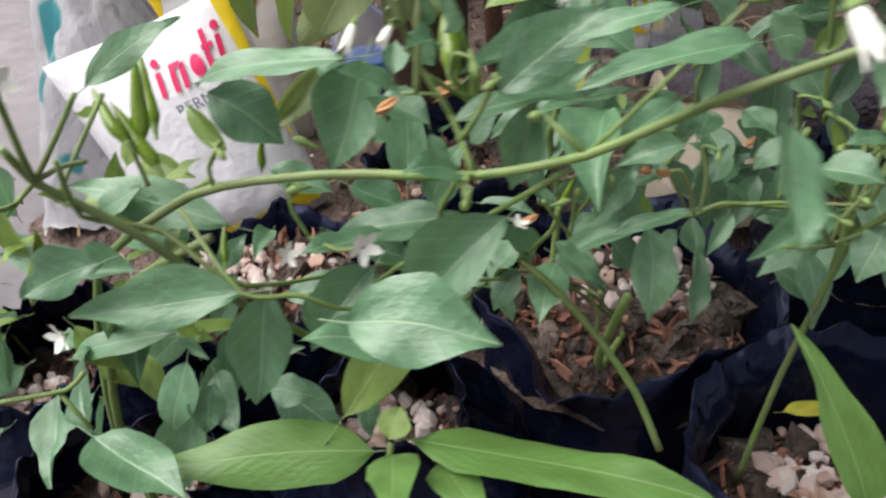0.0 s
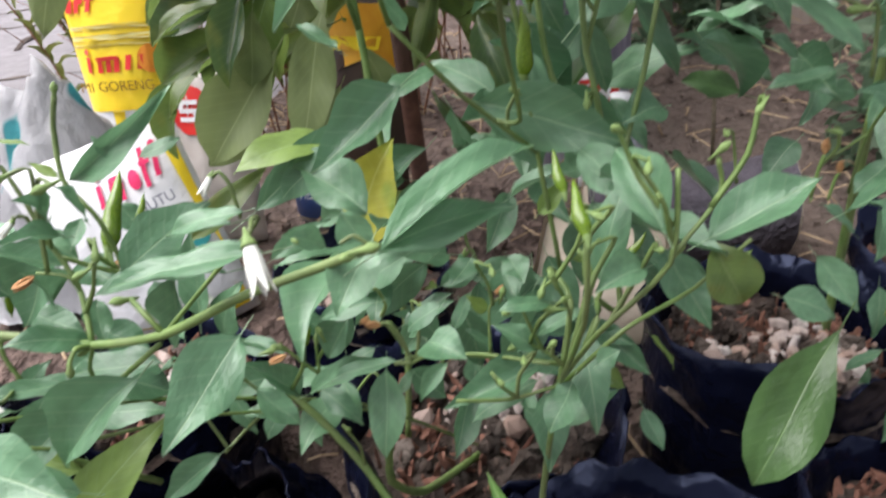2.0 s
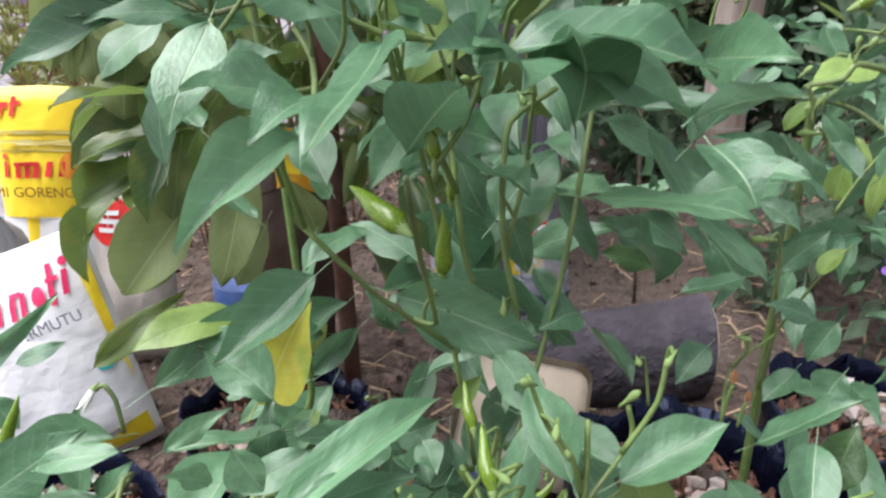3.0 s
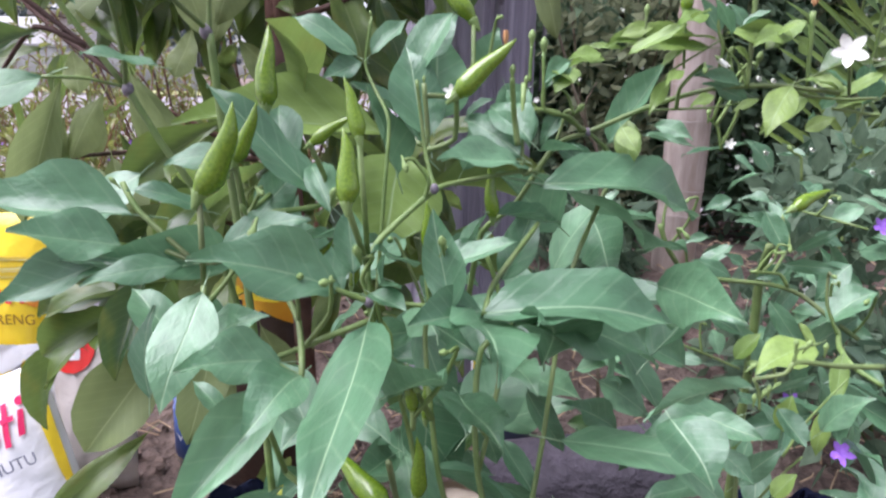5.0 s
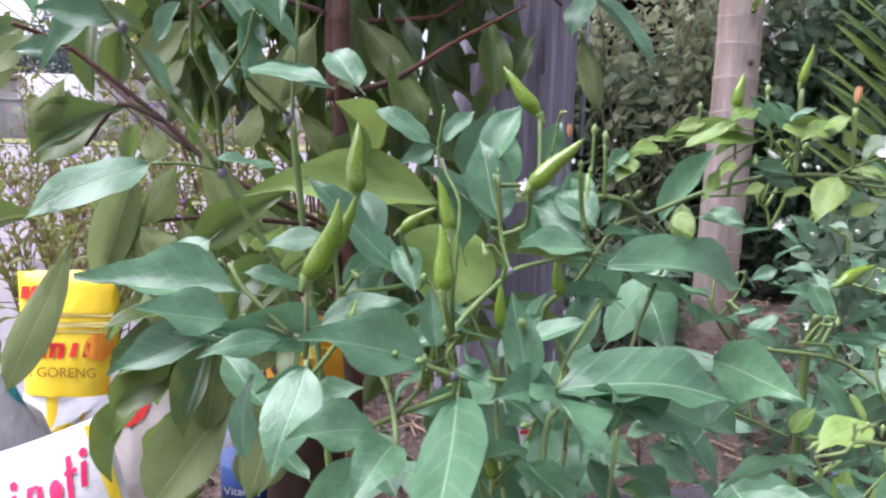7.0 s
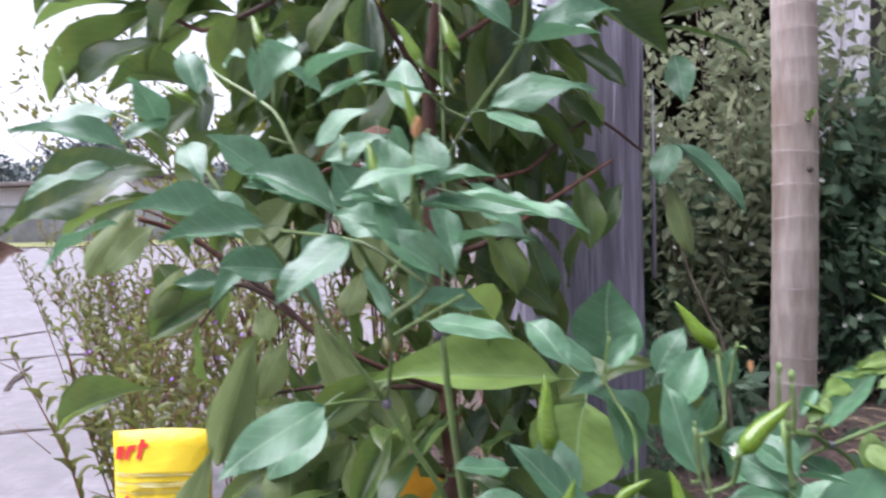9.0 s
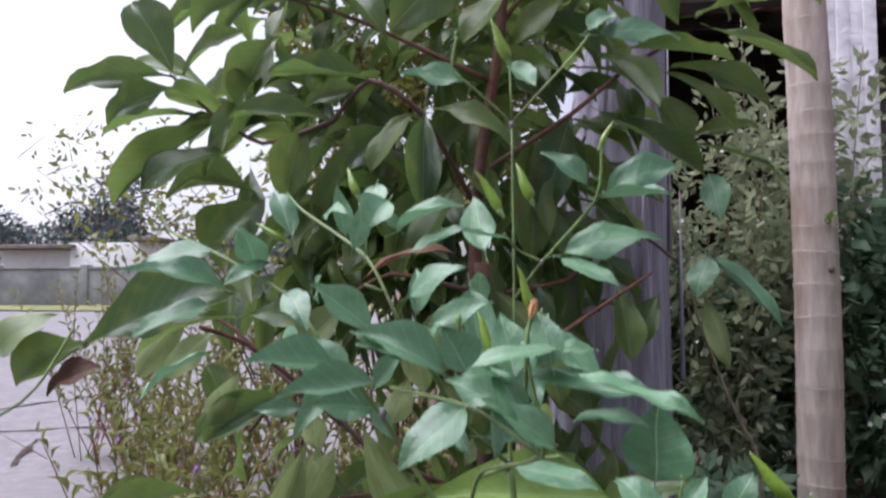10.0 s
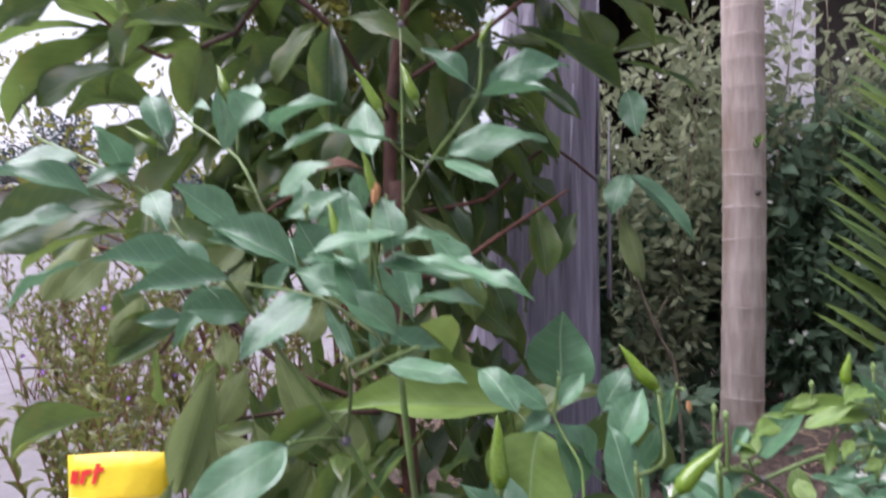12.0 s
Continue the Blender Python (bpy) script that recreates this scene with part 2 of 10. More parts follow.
# ---- mesh helpers ----
def finish(bm, name, mats, smooth=True):
    me = bpy.data.meshes.new(name)
    bmesh.ops.recalc_face_normals(bm, faces=bm.faces) if len(bm.faces) < 4000 else None
    bm.to_mesh(me)
    bm.free()
    for m in mats if isinstance(mats, (list, tuple)) else [mats]:
        me.materials.append(m)
    if smooth:
        me.polygons.foreach_set("use_smooth", [True] * len(me.polygons))
    return me


def part(name, bm, material, parent=None, label="", smooth=True):
    ob = new(name, finish(bm, name, material, smooth))
    if parent is not None:
        ob.parent = parent
    return tagged(ob, label)


def thing(name, label, category, at=(0, 0, 0), group="", kind=""):
    ob = new(name)
    ob.location = at
    ob.empty_display_size = 0.05
    return tagged(ob, label, category, group, kind)


def place(ob, parent, m=None):
    """Puts ob under parent; m is its pose in the world, parents stand unturned."""
    ob.parent = parent
    off = Matrix.Translation(-parent.location) if parent.parent is None else Matrix()
    ob.matrix_basis = off @ (m or Matrix())
    return ob


def tube(bm, points, radii, sides=6, cap=True):
    """A round tube along a smooth line through the points."""
    pts = [Vector(p) for p in points]
    if len(pts) > 2:
        fine, rad = [], []
        for i in range(len(pts) - 1):
            p0, p1, p2, p3 = pts[max(i - 1, 0)], pts[i], pts[i + 1], pts[min(i + 2, len(pts) - 1)]
            for k in range(4):
                t = k / 4
                fine.append(0.35 * p1.lerp(p2, t) + 0.65 * 0.5 * ((2 * p1) + (p2 - p0) * t + (2 * p0 - 5 * p1 + 4 * p2 - p3) * t * t + (3 * p1 - p0 - 3 * p2 + p3) * t**3))
                rad.append(radii[i] * (1 - t) + radii[i + 1] * t)
        pts, radii = fine + [pts[-1]], rad + [radii[-1]]
    rings, ref = [], Vector((0.31, 0.95, 0.1))
    for i, p in enumerate(pts):
        d = (pts[min(i + 1, len(pts) - 1)] - pts[max(i - 1, 0)]).normalized()
        if abs(d.dot(ref)) > 0.95:
            ref = Vector((0.95, -0.2, 0.3))
        u = d.cross(ref).normalized()
        v = d.cross(u)
        rings.append([bm.verts.new(p + radii[i] * (u * math.cos(6.2832 * k / sides) + v * math.sin(6.2832 * k / sides))) for k in range(sides)])
    for a, b in zip(rings, rings[1:]):
        for k in range(sides):
            bm.faces.new((a[k], a[(k + 1) % sides], b[(k + 1) % sides], b[k]))
    if cap:
        bm.faces.new(rings[0][::-1])
        bm.faces.new(rings[-1])
    return bm


def lathe(bm, prof, sides=12, wob=None):
    """A round body along +y from rows of (y, radius)."""
    rings = []
    for i, (y, r) in enumerate(prof):
        ox, oz = wob(y) if wob else (0, 0)
        rings.append([bm.verts.new((ox + r * math.cos(6.2832 * k / sides), y, oz + r * math.sin(6.2832 * k / sides))) for k in range(sides)])
    for a, b in zip(rings, rings[1:]):
        for k in range(sides):
            bm.faces.new((a[k], b[k], b[(k + 1) % sides], a[(k + 1) % sides]))
    bm.faces.new(rings[0])
    bm.faces.new(rings[-1][::-1])
    return bm


def box(bm, x0, y0, z0, x1, y1, z1, bevel=0.0):
    m = Matrix.Translation(((x0 + x1) / 2, (y0 + y1) / 2, (z0 + z1) / 2)) @ Matrix.Diagonal((x1 - x0, y1 - y0, z1 - z0, 1))
    made = bmesh.ops.create_cube(bm, size=1.0, matrix=m)
    if bevel:
        edges = list({e for v in made["verts"] for e in v.link_edges})
        bmesh.ops.bevel(bm, geom=edges, offset=bevel, segments=2, affect="EDGES", profile=0.5)
    return bm


def ovate(v):
    """Half width of a chili leaf at v along it."""
    return (v ** 0.80) * ((1 - v) ** 1.12) * 3.62 * (1 - 0.28 * max(0.0, v - 0.72) * 3.5 * (1 - v) * 3.5)


def elliptic(v):
    return max(0.0, math.sin(math.pi * v ** 0.95)) ** 0.75 * (1 - 0.25 * max(0, v - 0.75) * 4 * (v - 0.75))


def lanceolate(v):
    """Half width of a leaf of the shrub tree: widest past the middle, pointed at both ends."""
    return (v ** 1.25) * ((1 - v) ** 0.85) * 4.0


def strap(v):
    return min(1.0, (v / 0.18) ** 0.6) * min(1.0, ((1 - v) / 0.55) ** 0.75)


def blade(bm, half, arch, fold, curl, wave, seed, segs=9, petiole=0.2, m=None, cols=2):
    """One leaf along +y, one long and one wide at most, bent about the line from base to tip."""
    m = m or Matrix()
    uv = bm.loops.layers.uv.verify()
    rows, coords = [], {}
    for i in range(segs + 1):
        v = i / segs
        w = 0.5 * half(v) if 0 < v < 1 else 0.006
        z0 = arch * 4 * v * (1 - v)
        row = []
        for j in range(-cols, cols + 1):
            s = j / cols
            x = s * w
            ripple = 0.055 * math.sin(11 * v + seed + 2.1 * s) + 0.018 * math.sin(23 * v + 2 * seed - s)
            z = z0 + fold * abs(x) * (1 + 0.35 * s * math.sin(seed)) + curl * (x * x) * 4 + wave * ripple * abs(s) + 0.22 * wave * x * math.sin(seed + 2.4 * v)
            z -= 0.10 * max(0.0, v - 0.7) ** 2 * 9 * math.sin(seed * 1.7) - 0.10 * 0.81 * v * math.sin(seed * 1.7)
            p = bm.verts.new(m @ Vector((x + 0.05 * wave * math.sin(3.1 * v + seed) * v * (1 - v) * 4, v, z)))
            coords[p] = (0.5 + 0.5 * s * max(w * 2, 0.05), v)
            row.append(p)
        rows.append(row)
    for a, b in zip(rows, rows[1:]):
        for j in range(2 * cols):
            f = bm.faces.new((a[j], a[j + 1], b[j + 1], b[j]))
            for lp in f.loops:
                lp[uv].uv = coords[lp.vert]
    if petiole:
        rings = []
        for k in range(3):
            y = -petiole * (1 - k / 2) + (0.03 if k == 2 else 0)
            rings.append([bm.verts.new(m @ Vector((0.011 * math.cos(a), y, 0.011 * math.sin(a) - 0.05 * (y / max(petiole, 0.01)) ** 2 * petiole - 0.006))) for a in (0.5, 2.6, 4.7)])
        for a, b in zip(rings, rings[1:]):
            for k in range(3):
                f = bm.faces.new((a[k], a[(k + 1) % 3], b[(k + 1) % 3], b[k]))
                for lp in f.loops:
                    lp[uv].uv = (0.5, 0.5)
    return bm


def leaf_set(name, half, material, count, arch, fold, petiole=0.2, segs=9, wave=1.0):
    out = []
    rng = random.Random(name)
    for k in range(count):
        bm = blade(bmesh.new(), half, rng.uniform(*arch), rng.uniform(*fold), wave * rng.uniform(-0.25, 0.1), wave * rng.uniform(0.4, 1.2), rng.uniform(0, 6), segs, petiole)
        me = bpy.data.meshes.new(name)
        bm.to_mesh(me)
        bm.free()
        me.materials.append(material)
        me.polygons.foreach_set("use_smooth", [True] * len(me.polygons))
        out.append(me)
    return out


CHILI = leaf_set("leaf", ovate, M_CHILI, 16, (-0.05, 0.15), (0.10, 0.65), segs=11)
YOUNG = leaf_set("leaf", ovate, M_CHILI_LIGHT, 4, (0.02, 0.1), (0.15, 0.5))
YELLOWING = leaf_set("leaf", ovate, M_YELLOW_LEAF, 2, (0.05, 0.12), (0.2, 0.5))
SPINACH = leaf_set("leaf", strap, M_SPINACH, 4, (0.06, 0.14), (0.1, 0.3), petiole=0.05, segs=12)
TREE = leaf_set("leaf", lanceolate, M_TREE, 14, (0.03, 0.19), (0.2, 0.75), petiole=0.12, segs=10)
KINDS = {"u": leaf_set("leaf", lanceolate, M_TREE_UNDER, 6, (-0.06, 0.12), (-0.3, 0.5), petiole=0.12, segs=10), "c": CHILI, "y": YOUNG, "w": YELLOWING, "s": SPINACH, "t": TREE, "g": leaf_set("leaf", lanceolate, leaf_material("dark_glossy_leaf", (0.035, 0.085, 0.02), (0.055, 0.12, 0.028), (0.12, 0.2, 0.07), rough=0.35, veins=8, through_light=0.15), 3, (0.05, 0.15), (0.2, 0.5)), "b": leaf_set("leaf", elliptic, M_DEADLEAF, 2, (0.1, 0.2), (0.3, 0.7))}


def leaf(plant, kind, b, t, w, lean=0.0, k=0, face=(0, -0.75, 0.65)):
    """A leaf from base b to tip t, w wide, its upper face towards face, turned by lean degrees about its length."""
    b, t = Vector(b), Vector(t)
    y = t - b
    long = y.length
    y.normalize()
    n = Vector(face)
    n = n - y * n.dot(y)
    n = n.normalized() if n.length > 0.05 else y.orthogonal().normalized()
    n = Matrix.Rotation(radians(lean), 3, y) @ n
    x = y.cross(n)
    turn = Matrix((x, y, n)).transposed().to_4x4()
    ob = new("leaf", KINDS[kind][k % len(KINDS[kind])])
    place(ob, plant, Matrix.Translation(b) @ turn @ Matrix.Diagonal((w, long, 0.5 * (long + w), 1)))
    return ob


TRACE = {}


def stem(plant, points, r0, r1, name="branch", material=None, sides=6, label=""):
    """A tapering branch through the points."""
    n = len(points)
    if name == "branch":
        TRACE.setdefault(plant.name, []).append([Vector(p) for p in points])
    bm = tube(bmesh.new(), [Vector(p) - plant.location for p in points], [r0 + (r1 - r0) * i / (n - 1) for i in range(n)], sides)
    return part(name, bm, material or M_STEM, plant, label)


def pod_mesh(bend, lump, shoulder):
    """A pod along +y with uneven flanks that bends towards its tip."""
    prof = []
    for i in range(17):
        y = i / 16
        r = 0.172 * min(1.0, (0.55 + 3.4 * y) * shoulder) * (1 - max(0.0, (y - 0.30) / 0.70) ** 1.5) ** 0.85
        prof.append((y, max(0.004, r * (1 + lump * math.sin(9 * y + 7 * bend)))))
    bm = lathe(bmesh.new(), prof, 12, lambda y: (bend * math.sin(2.6 * y) + 0.012 * math.sin(11 * y), 1.2 * bend * y * y))
    return finish(bm, "pod", M_POD)


def calyx_mesh():
    bm = lathe(bmesh.new(), [(-0.16, 0.030), (-0.12, 0.045), (-0.06, 0.070), (0.0, 0.096), (0.035, 0.113), (0.045, 0.095)], 10)
    return finish(bm, "calyx", M_CALYX)


def flower_mesh(name, material, cup, petals=5):
    bm = bmesh.new()
    for k in range(petals):
        m = Matrix.Rotation(6.2832 * k / petals, 4, "Y") @ Matrix.Rotation(radians(cup), 4, "X") @ Matrix.Diagonal((0.36 if cup < 30 else 0.30, 0.95 if cup < 30 else 0.55, 0.4, 1))
        blade(bm, elliptic, 0.1, 0.3, -0.2, 0.4, k, 5, 0, m)
    return finish(bm, name, material)


def bud_mesh():
    return finish(lathe(bmesh.new(), [(-0.6, 0.09), (0, 0.15), (0.45, 0.24), (0.75, 0.36), (0.95, 0.34), (1.2, 0.26), (1.45, 0.06)], 8), "bud", M_CALYX)


PODS = [pod_mesh(0.05, 0.04, 0.95), pod_mesh(-0.07, 0.055, 0.80), pod_mesh(0.11, 0.05, 0.90), pod_mesh(-0.02, 0.03, 1.0)]
CALYX, BUD = calyx_mesh(), bud_mesh()
STAR = flower_mesh("flower", M_PETAL, 68)


def bell_mesh():
    """A half-closed flower: five overlapping petals that leave a small mouth with flaring tips."""
    bm = bmesh.new()
    for k in range(5):
        rows = []
        for y, r, half in ((0.0, 0.06, 0.5), (0.15, 0.13, 0.75), (0.4, 0.17, 0.8), (0.65, 0.19, 0.72), (0.85, 0.20, 0.5), (1.0, 0.23, 0.2), (1.08, 0.25, 0.03)):
            rows.append([bm.verts.new((r * (1 + 0.05 * (k % 2) - 0.14 * s * s) * math.cos(1.2566 * k + s * half), y - 0.04 * s * s, r * (1 + 0.05 * (k % 2) - 0.14 * s * s) * math.sin(1.2566 * k + s * half))) for s in (-1, -0.5, 0, 0.5, 1)])
        for a, b in zip(rows, rows[1:]):
            for j in range(4):
                bm.faces.new((a[j], a[j + 1], b[j + 1], b[j]))
    return finish(bm, "flower", M_PETAL)


def cap_mesh():
    return finish(lathe(bmesh.new(), [(-0.26, 0.028), (-0.20, 0.04), (-0.06, 0.085), (0.05, 0.145), (0.12, 0.17), (0.13, 0.14)], 9), "calyx", M_CALYX)


BELL, CAP = bell_mesh(), cap_mesh()
WILT = flower_mesh("wilted_flower", M_DRYFLOWER, 7)
SMALL = {"star": STAR, "bell": BELL, "wilt": WILT, "bud": BUD}


def along(b, t, size=None, w=None):
    """The pose that lays +y from b to t."""
    b, t = Vector(b), Vector(t)
    q = Vector((0, 1, 0)).rotation_difference((t - b).normalized()).to_matrix().to_4x4()
    s = size or (t - b).length
    return Matrix.Translation(b) @ q @ Matrix.Diagonal((w or s, s, w or s, 1))


def pod(plant, b, t, fat=1.0):
    """A chili pod from its stalk end b to its tip t, with its calyx."""
    long = (Vector(t) - Vector(b)).length
    p = place(new("pod", PODS[round(1000 * (b[0] + t[2])) % 4]), plant, along(b, t, None, long * fat))
    c = new("calyx", CALYX)
    c.parent = p
    return p


def bloom(plant, kind, b, t, size):
    f = place(new({"bud": "bud", "wilt": "wilted_flower"}.get(kind, "flower"), SMALL[kind]), plant, along(b, t, size))
    if kind in ("bell", "star"):
        c = new("calyx", CAP)
        c.parent = f
        if kind == "star":
            c.matrix_basis = Matrix.Translation((0, -0.10, 0)) @ Matrix.Scale(0.6, 4)
    return f


# ---- ground, road and distance ----
def smooth(a, b, v):
    t = min(1.0, max(0.0, (v - a) / (b - a)))
    return t * t * (3 - 2 * t)


def height(x, y):
    """The yard: a low strip for the polybags, the yard behind it, and the heaped bed behind the log."""
    h = 0.12 * smooth(0.62, 0.85, y) * smooth(-3, -0.2, x + 0.2 * y + 3) if x > -0.2 else 0.12 * smooth(0.62, 0.85, y - 0.2 * (x + 0.2))
    h += 0.15 * smooth(1.18, 1.65, y) * smooth(0.30, 0.55, x) * (1 - smooth(3.0, 4.0, y))
    near = smooth(8, 3, math.hypot(x, y)) if math.hypot(x, y) > 3 else 1.0
    return h + near * (0.018 * noise.noise((3.1 * x, 3.1 * y, 0.0)) + 0.008 * noise.noise((13 * x, 13 * y, 2.0)))


def sheet(name, xs, ys, fn, material):
    verts = [(x, y, fn(x, y)) for y in ys for x in xs]
    w = len(xs)
    faces = [(j * w + i, j * w + i + 1, (j + 1) * w + i + 1, (j + 1) * w + i) for j in range(len(ys) - 1) for i in range(w - 1)]
    me = bpy.data.meshes.new(name)
    me.from_pydata(verts, [], faces)
    me.materials.append(material)
    me.polygons.foreach_set("use_smooth", [True] * len(faces))
    return new(name, me)


def steps(*spans):
    """Coordinates at even steps: (start, end, step) one after the other."""
    out = []
    for a, b, d in spans:
        n = max(1, round((b - a) / d))
        out += [a + (b - a) * i / n for i in range(n)]
    return out + [spans[-1][1]]


tagged(sheet("ground", steps((-400, -40, 60), (-40, -3, 4), (-3, 3, 0.06), (3, 40, 4), (40, 400, 60)), steps((-60, -2, 6), (-2, 4, 0.06), (4, 40, 3), (40, 600, 60)), height, M_GROUND), "brown earth yard with leaf litter and raised bed", "ground", kind="structure")


def road_height(x, y):
    return max(0.126 + 0.004 * noise.noise((x, y, 4.0)), height(x, y) + 0.006)


tagged(sheet("road", steps((-60, -6, 3), (-6, -0.18, 0.12)), steps((-8, 0.5, 0.5), (0.5, 6, 0.12), (6, 21, 2)), lambda x, y: road_height(x, y) if x < -0.2 else 0.03, M_ROAD), "pale cracked concrete road beside the yard", "road", kind="structure")
tagged(sheet("grass_verge", steps((-60, -3, 3)), steps((18, 27, 1.0)), lambda x, y: 0.16 + 0.05 * noise.noise((x, y, 1.0)), M_GRASS), "dry yellowish grass verge along the road", "grass", kind="structure")


def cracks():
    """Dark joints and cracks in the road, a few millimetres proud of it as tar lines."""
    bm = bmesh.new()
    rng = random.Random(5)
    for x0, y0, ang, long in ((-2.1, 3.05, 0.05, 1.6), (-1.75, 2.95, -1.2, 0.6), (-2.6, 2.4, 1.4, 2.0), (-6, 5.5, 0.1, 5.0), (-1.6, 1.93, 0.12, 1.3), (-0.95, 2.1, 1.25, 1.1)):
        a, p = ang, Vector((x0, y0))
        prev = None
        for k in range(int(long / 0.12)):
            d = Vector((math.cos(a), math.sin(a)))
            s = Vector((-d.y, d.x)) * rng.uniform(0.005, 0.018)
            row = [bm.verts.new((*q, road_height(*q) + 0.004)) for q in (p - s, p + s) if True]
            if prev:
                bm.faces.new((prev[0], row[0], row[1], prev[1]))
            prev = row
            a += rng.uniform(-0.25, 0.25) + 0.2 * (ang - a)
            p = p + d * 0.12
    return bm


tagged(part("road_cracks", cracks(), M_SOIL), "dark cracks and joints in the road", "cracks", kind="structure")


def far_wall():
    w = thing("boundary_wall", "grey concrete block boundary wall beyond the road", "wall", (-22, 23.5, 0.1), kind="structure")
    bm = box(bmesh.new(), -14, -0.1, 0, 14, 0.1, 1.35, 0.01)
    part("wall_panel", bm, M_WALL, w)
    for k in range(9):
        part("wall_post", box(bmesh.new(), -13.9 + 3.45 * k, -0.16, 0, -13.6 + 3.45 * k, 0.16, 1.5, 0.01), M_WALL, w)
    part("coping", box(bmesh.new(), -14, -0.15, 1.352, 14, 0.15, 1.43, 0.01), M_WALL, w)


def far_house(at, wide, deep, high, label, roof_from=0.0):
    """A low flat-roofed house; the dark roof slab starts at roof_from of its width."""
    h = thing("house", label, "house", at)
    part("wall", box(bmesh.new(), -wide / 2, 0, 0, wide / 2, deep, high, 0.02), M_WHITEWALL, h)
    part("roof", box(bmesh.new(), -wide / 2 - 0.5 + roof_from * wide, -0.9, high + 0.01, wide / 2 + 0.4, deep + 0.4, high + 0.22, 0.03), M_HOUSEROOF, h, "dark grey-brown roof slab")


far_wall()
far_house((-19.3, 32, 0.1), 4.4, 6, 2.9, "low white house with a flat roof beyond the wall", 0.9)
far_house((-23.6, 32.6, 0.1), 4.0, 6, 2.6, "low pale house with a dark roof beyond the wall")


def clump(verts, faces, uvs, centre, size, rng, leaf_size, count, half=(0.5, 0.5, 0.5)):
    """Adds small pointed leaves at random through a lumpy body."""
    for _ in range(count):
        while True:
            q = Vector([rng.uniform(-1, 1) for _ in range(3)])
            if 0.25 < q.length < 1:
                break
        c = Vector(centre) + Vector((q.x * size[0], q.y * size[1], q.z * size[2]))
        d = (q + Vector([rng.uniform(-1, 1) for _ in range(3)]) * 0.9 + Vector((0, 0, -0.15))).normalized()
        u = d.orthogonal().normalized()
        u = Matrix.Rotation(rng.uniform(0, 6.28), 3, d) @ u
        n = d.cross(u)
        s = leaf_size * rng.uniform(0.6, 1.3)
        i = len(verts)
        mid = c + d * s * 0.45 - n * s * 0.06
        verts += [c, mid + u * s * 0.24, c + d * s - n * s * 0.1, mid - u * s * 0.24, mid + n * s * 0.05]
        faces += [(i, i + 1, i + 4), (i + 1, i + 2, i + 4), (i + 2, i + 3, i + 4), (i + 3, i, i + 4)]
        uvs += [(0.5, 0), (1, 0.45), (0.5, 0.45), (1, 0.45), (0.5, 1), (0.5, 0.45), (0.5, 1), (0, 0.45), (0.5, 0.45), (0, 0.45), (0.5, 0), (0.5, 0.45)]


def leaf_cloud(name, bodies, leaf_size, material, seed):
    """bodies: rows of centre, size, number of leaves. One mesh."""
    rng = random.Random(seed)
    verts, faces, uvs = [], [], []
    for centre, size, count in bodies:
        clump(verts, faces, uvs, centre, size, rng, leaf_size, count)
    me = bpy.data.meshes.new(name)
    me.from_pydata([tuple(v) for v in verts], [], faces)
    layer = me.uv_layers.new(name="UVMap")
    layer.data.foreach_set("uv", [c for p in uvs for c in p])
    me.materials.append(material)
    me.polygons.foreach_set("use_smooth", [True] * len(faces))
    return new(name, me)


def far_tree(at, high, spread, seed):
    rng = random.Random(seed)
    t = thing("tree", "distant leafy tree behind the wall", "tree", at)
    bm = tube(bmesh.new(), [(0, 0, 0), (0.1, 0, high * 0.3), (0, 0.1, high * 0.6)], [0.18, 0.14, 0.06], 7)
    for k in range(5):
        a = k * 1.3
        tube(bm, [(0.05, 0, high * 0.4), (spread * 0.4 * math.cos(a), spread * 0.4 * math.sin(a), high * (0.6 + 0.05 * k))], [0.07, 0.02], 5)
    part("trunk", bm, M_BARK, t)
    bodies = [((rng.uniform(-1, 1) * spread * 0.7, rng.uniform(-1, 1) * spread * 0.7, high * rng.uniform(0.5, 0.95)), (spread * 0.45, spread * 0.45, high * 0.16), 260) for _ in range(9)]
    c = leaf_cloud("crown", bodies, 0.34, M_HAZYLEAF, seed)
    c.parent = t


for k, (x, y, hgt, spr) in enumerate(((-33, 38, 5.6, 3.2), (-29, 46, 6.0, 3.8), (-24.6, 40, 7.0, 2.2), (-38, 50, 5.5, 3.5), (-19, 44, 4.2, 2.8), (-48, 48, 5.0, 3.0), (-14, 40, 3.6, 2.4))):
    far_tree((x, y, 0.1), hgt, spr, 20 + k)


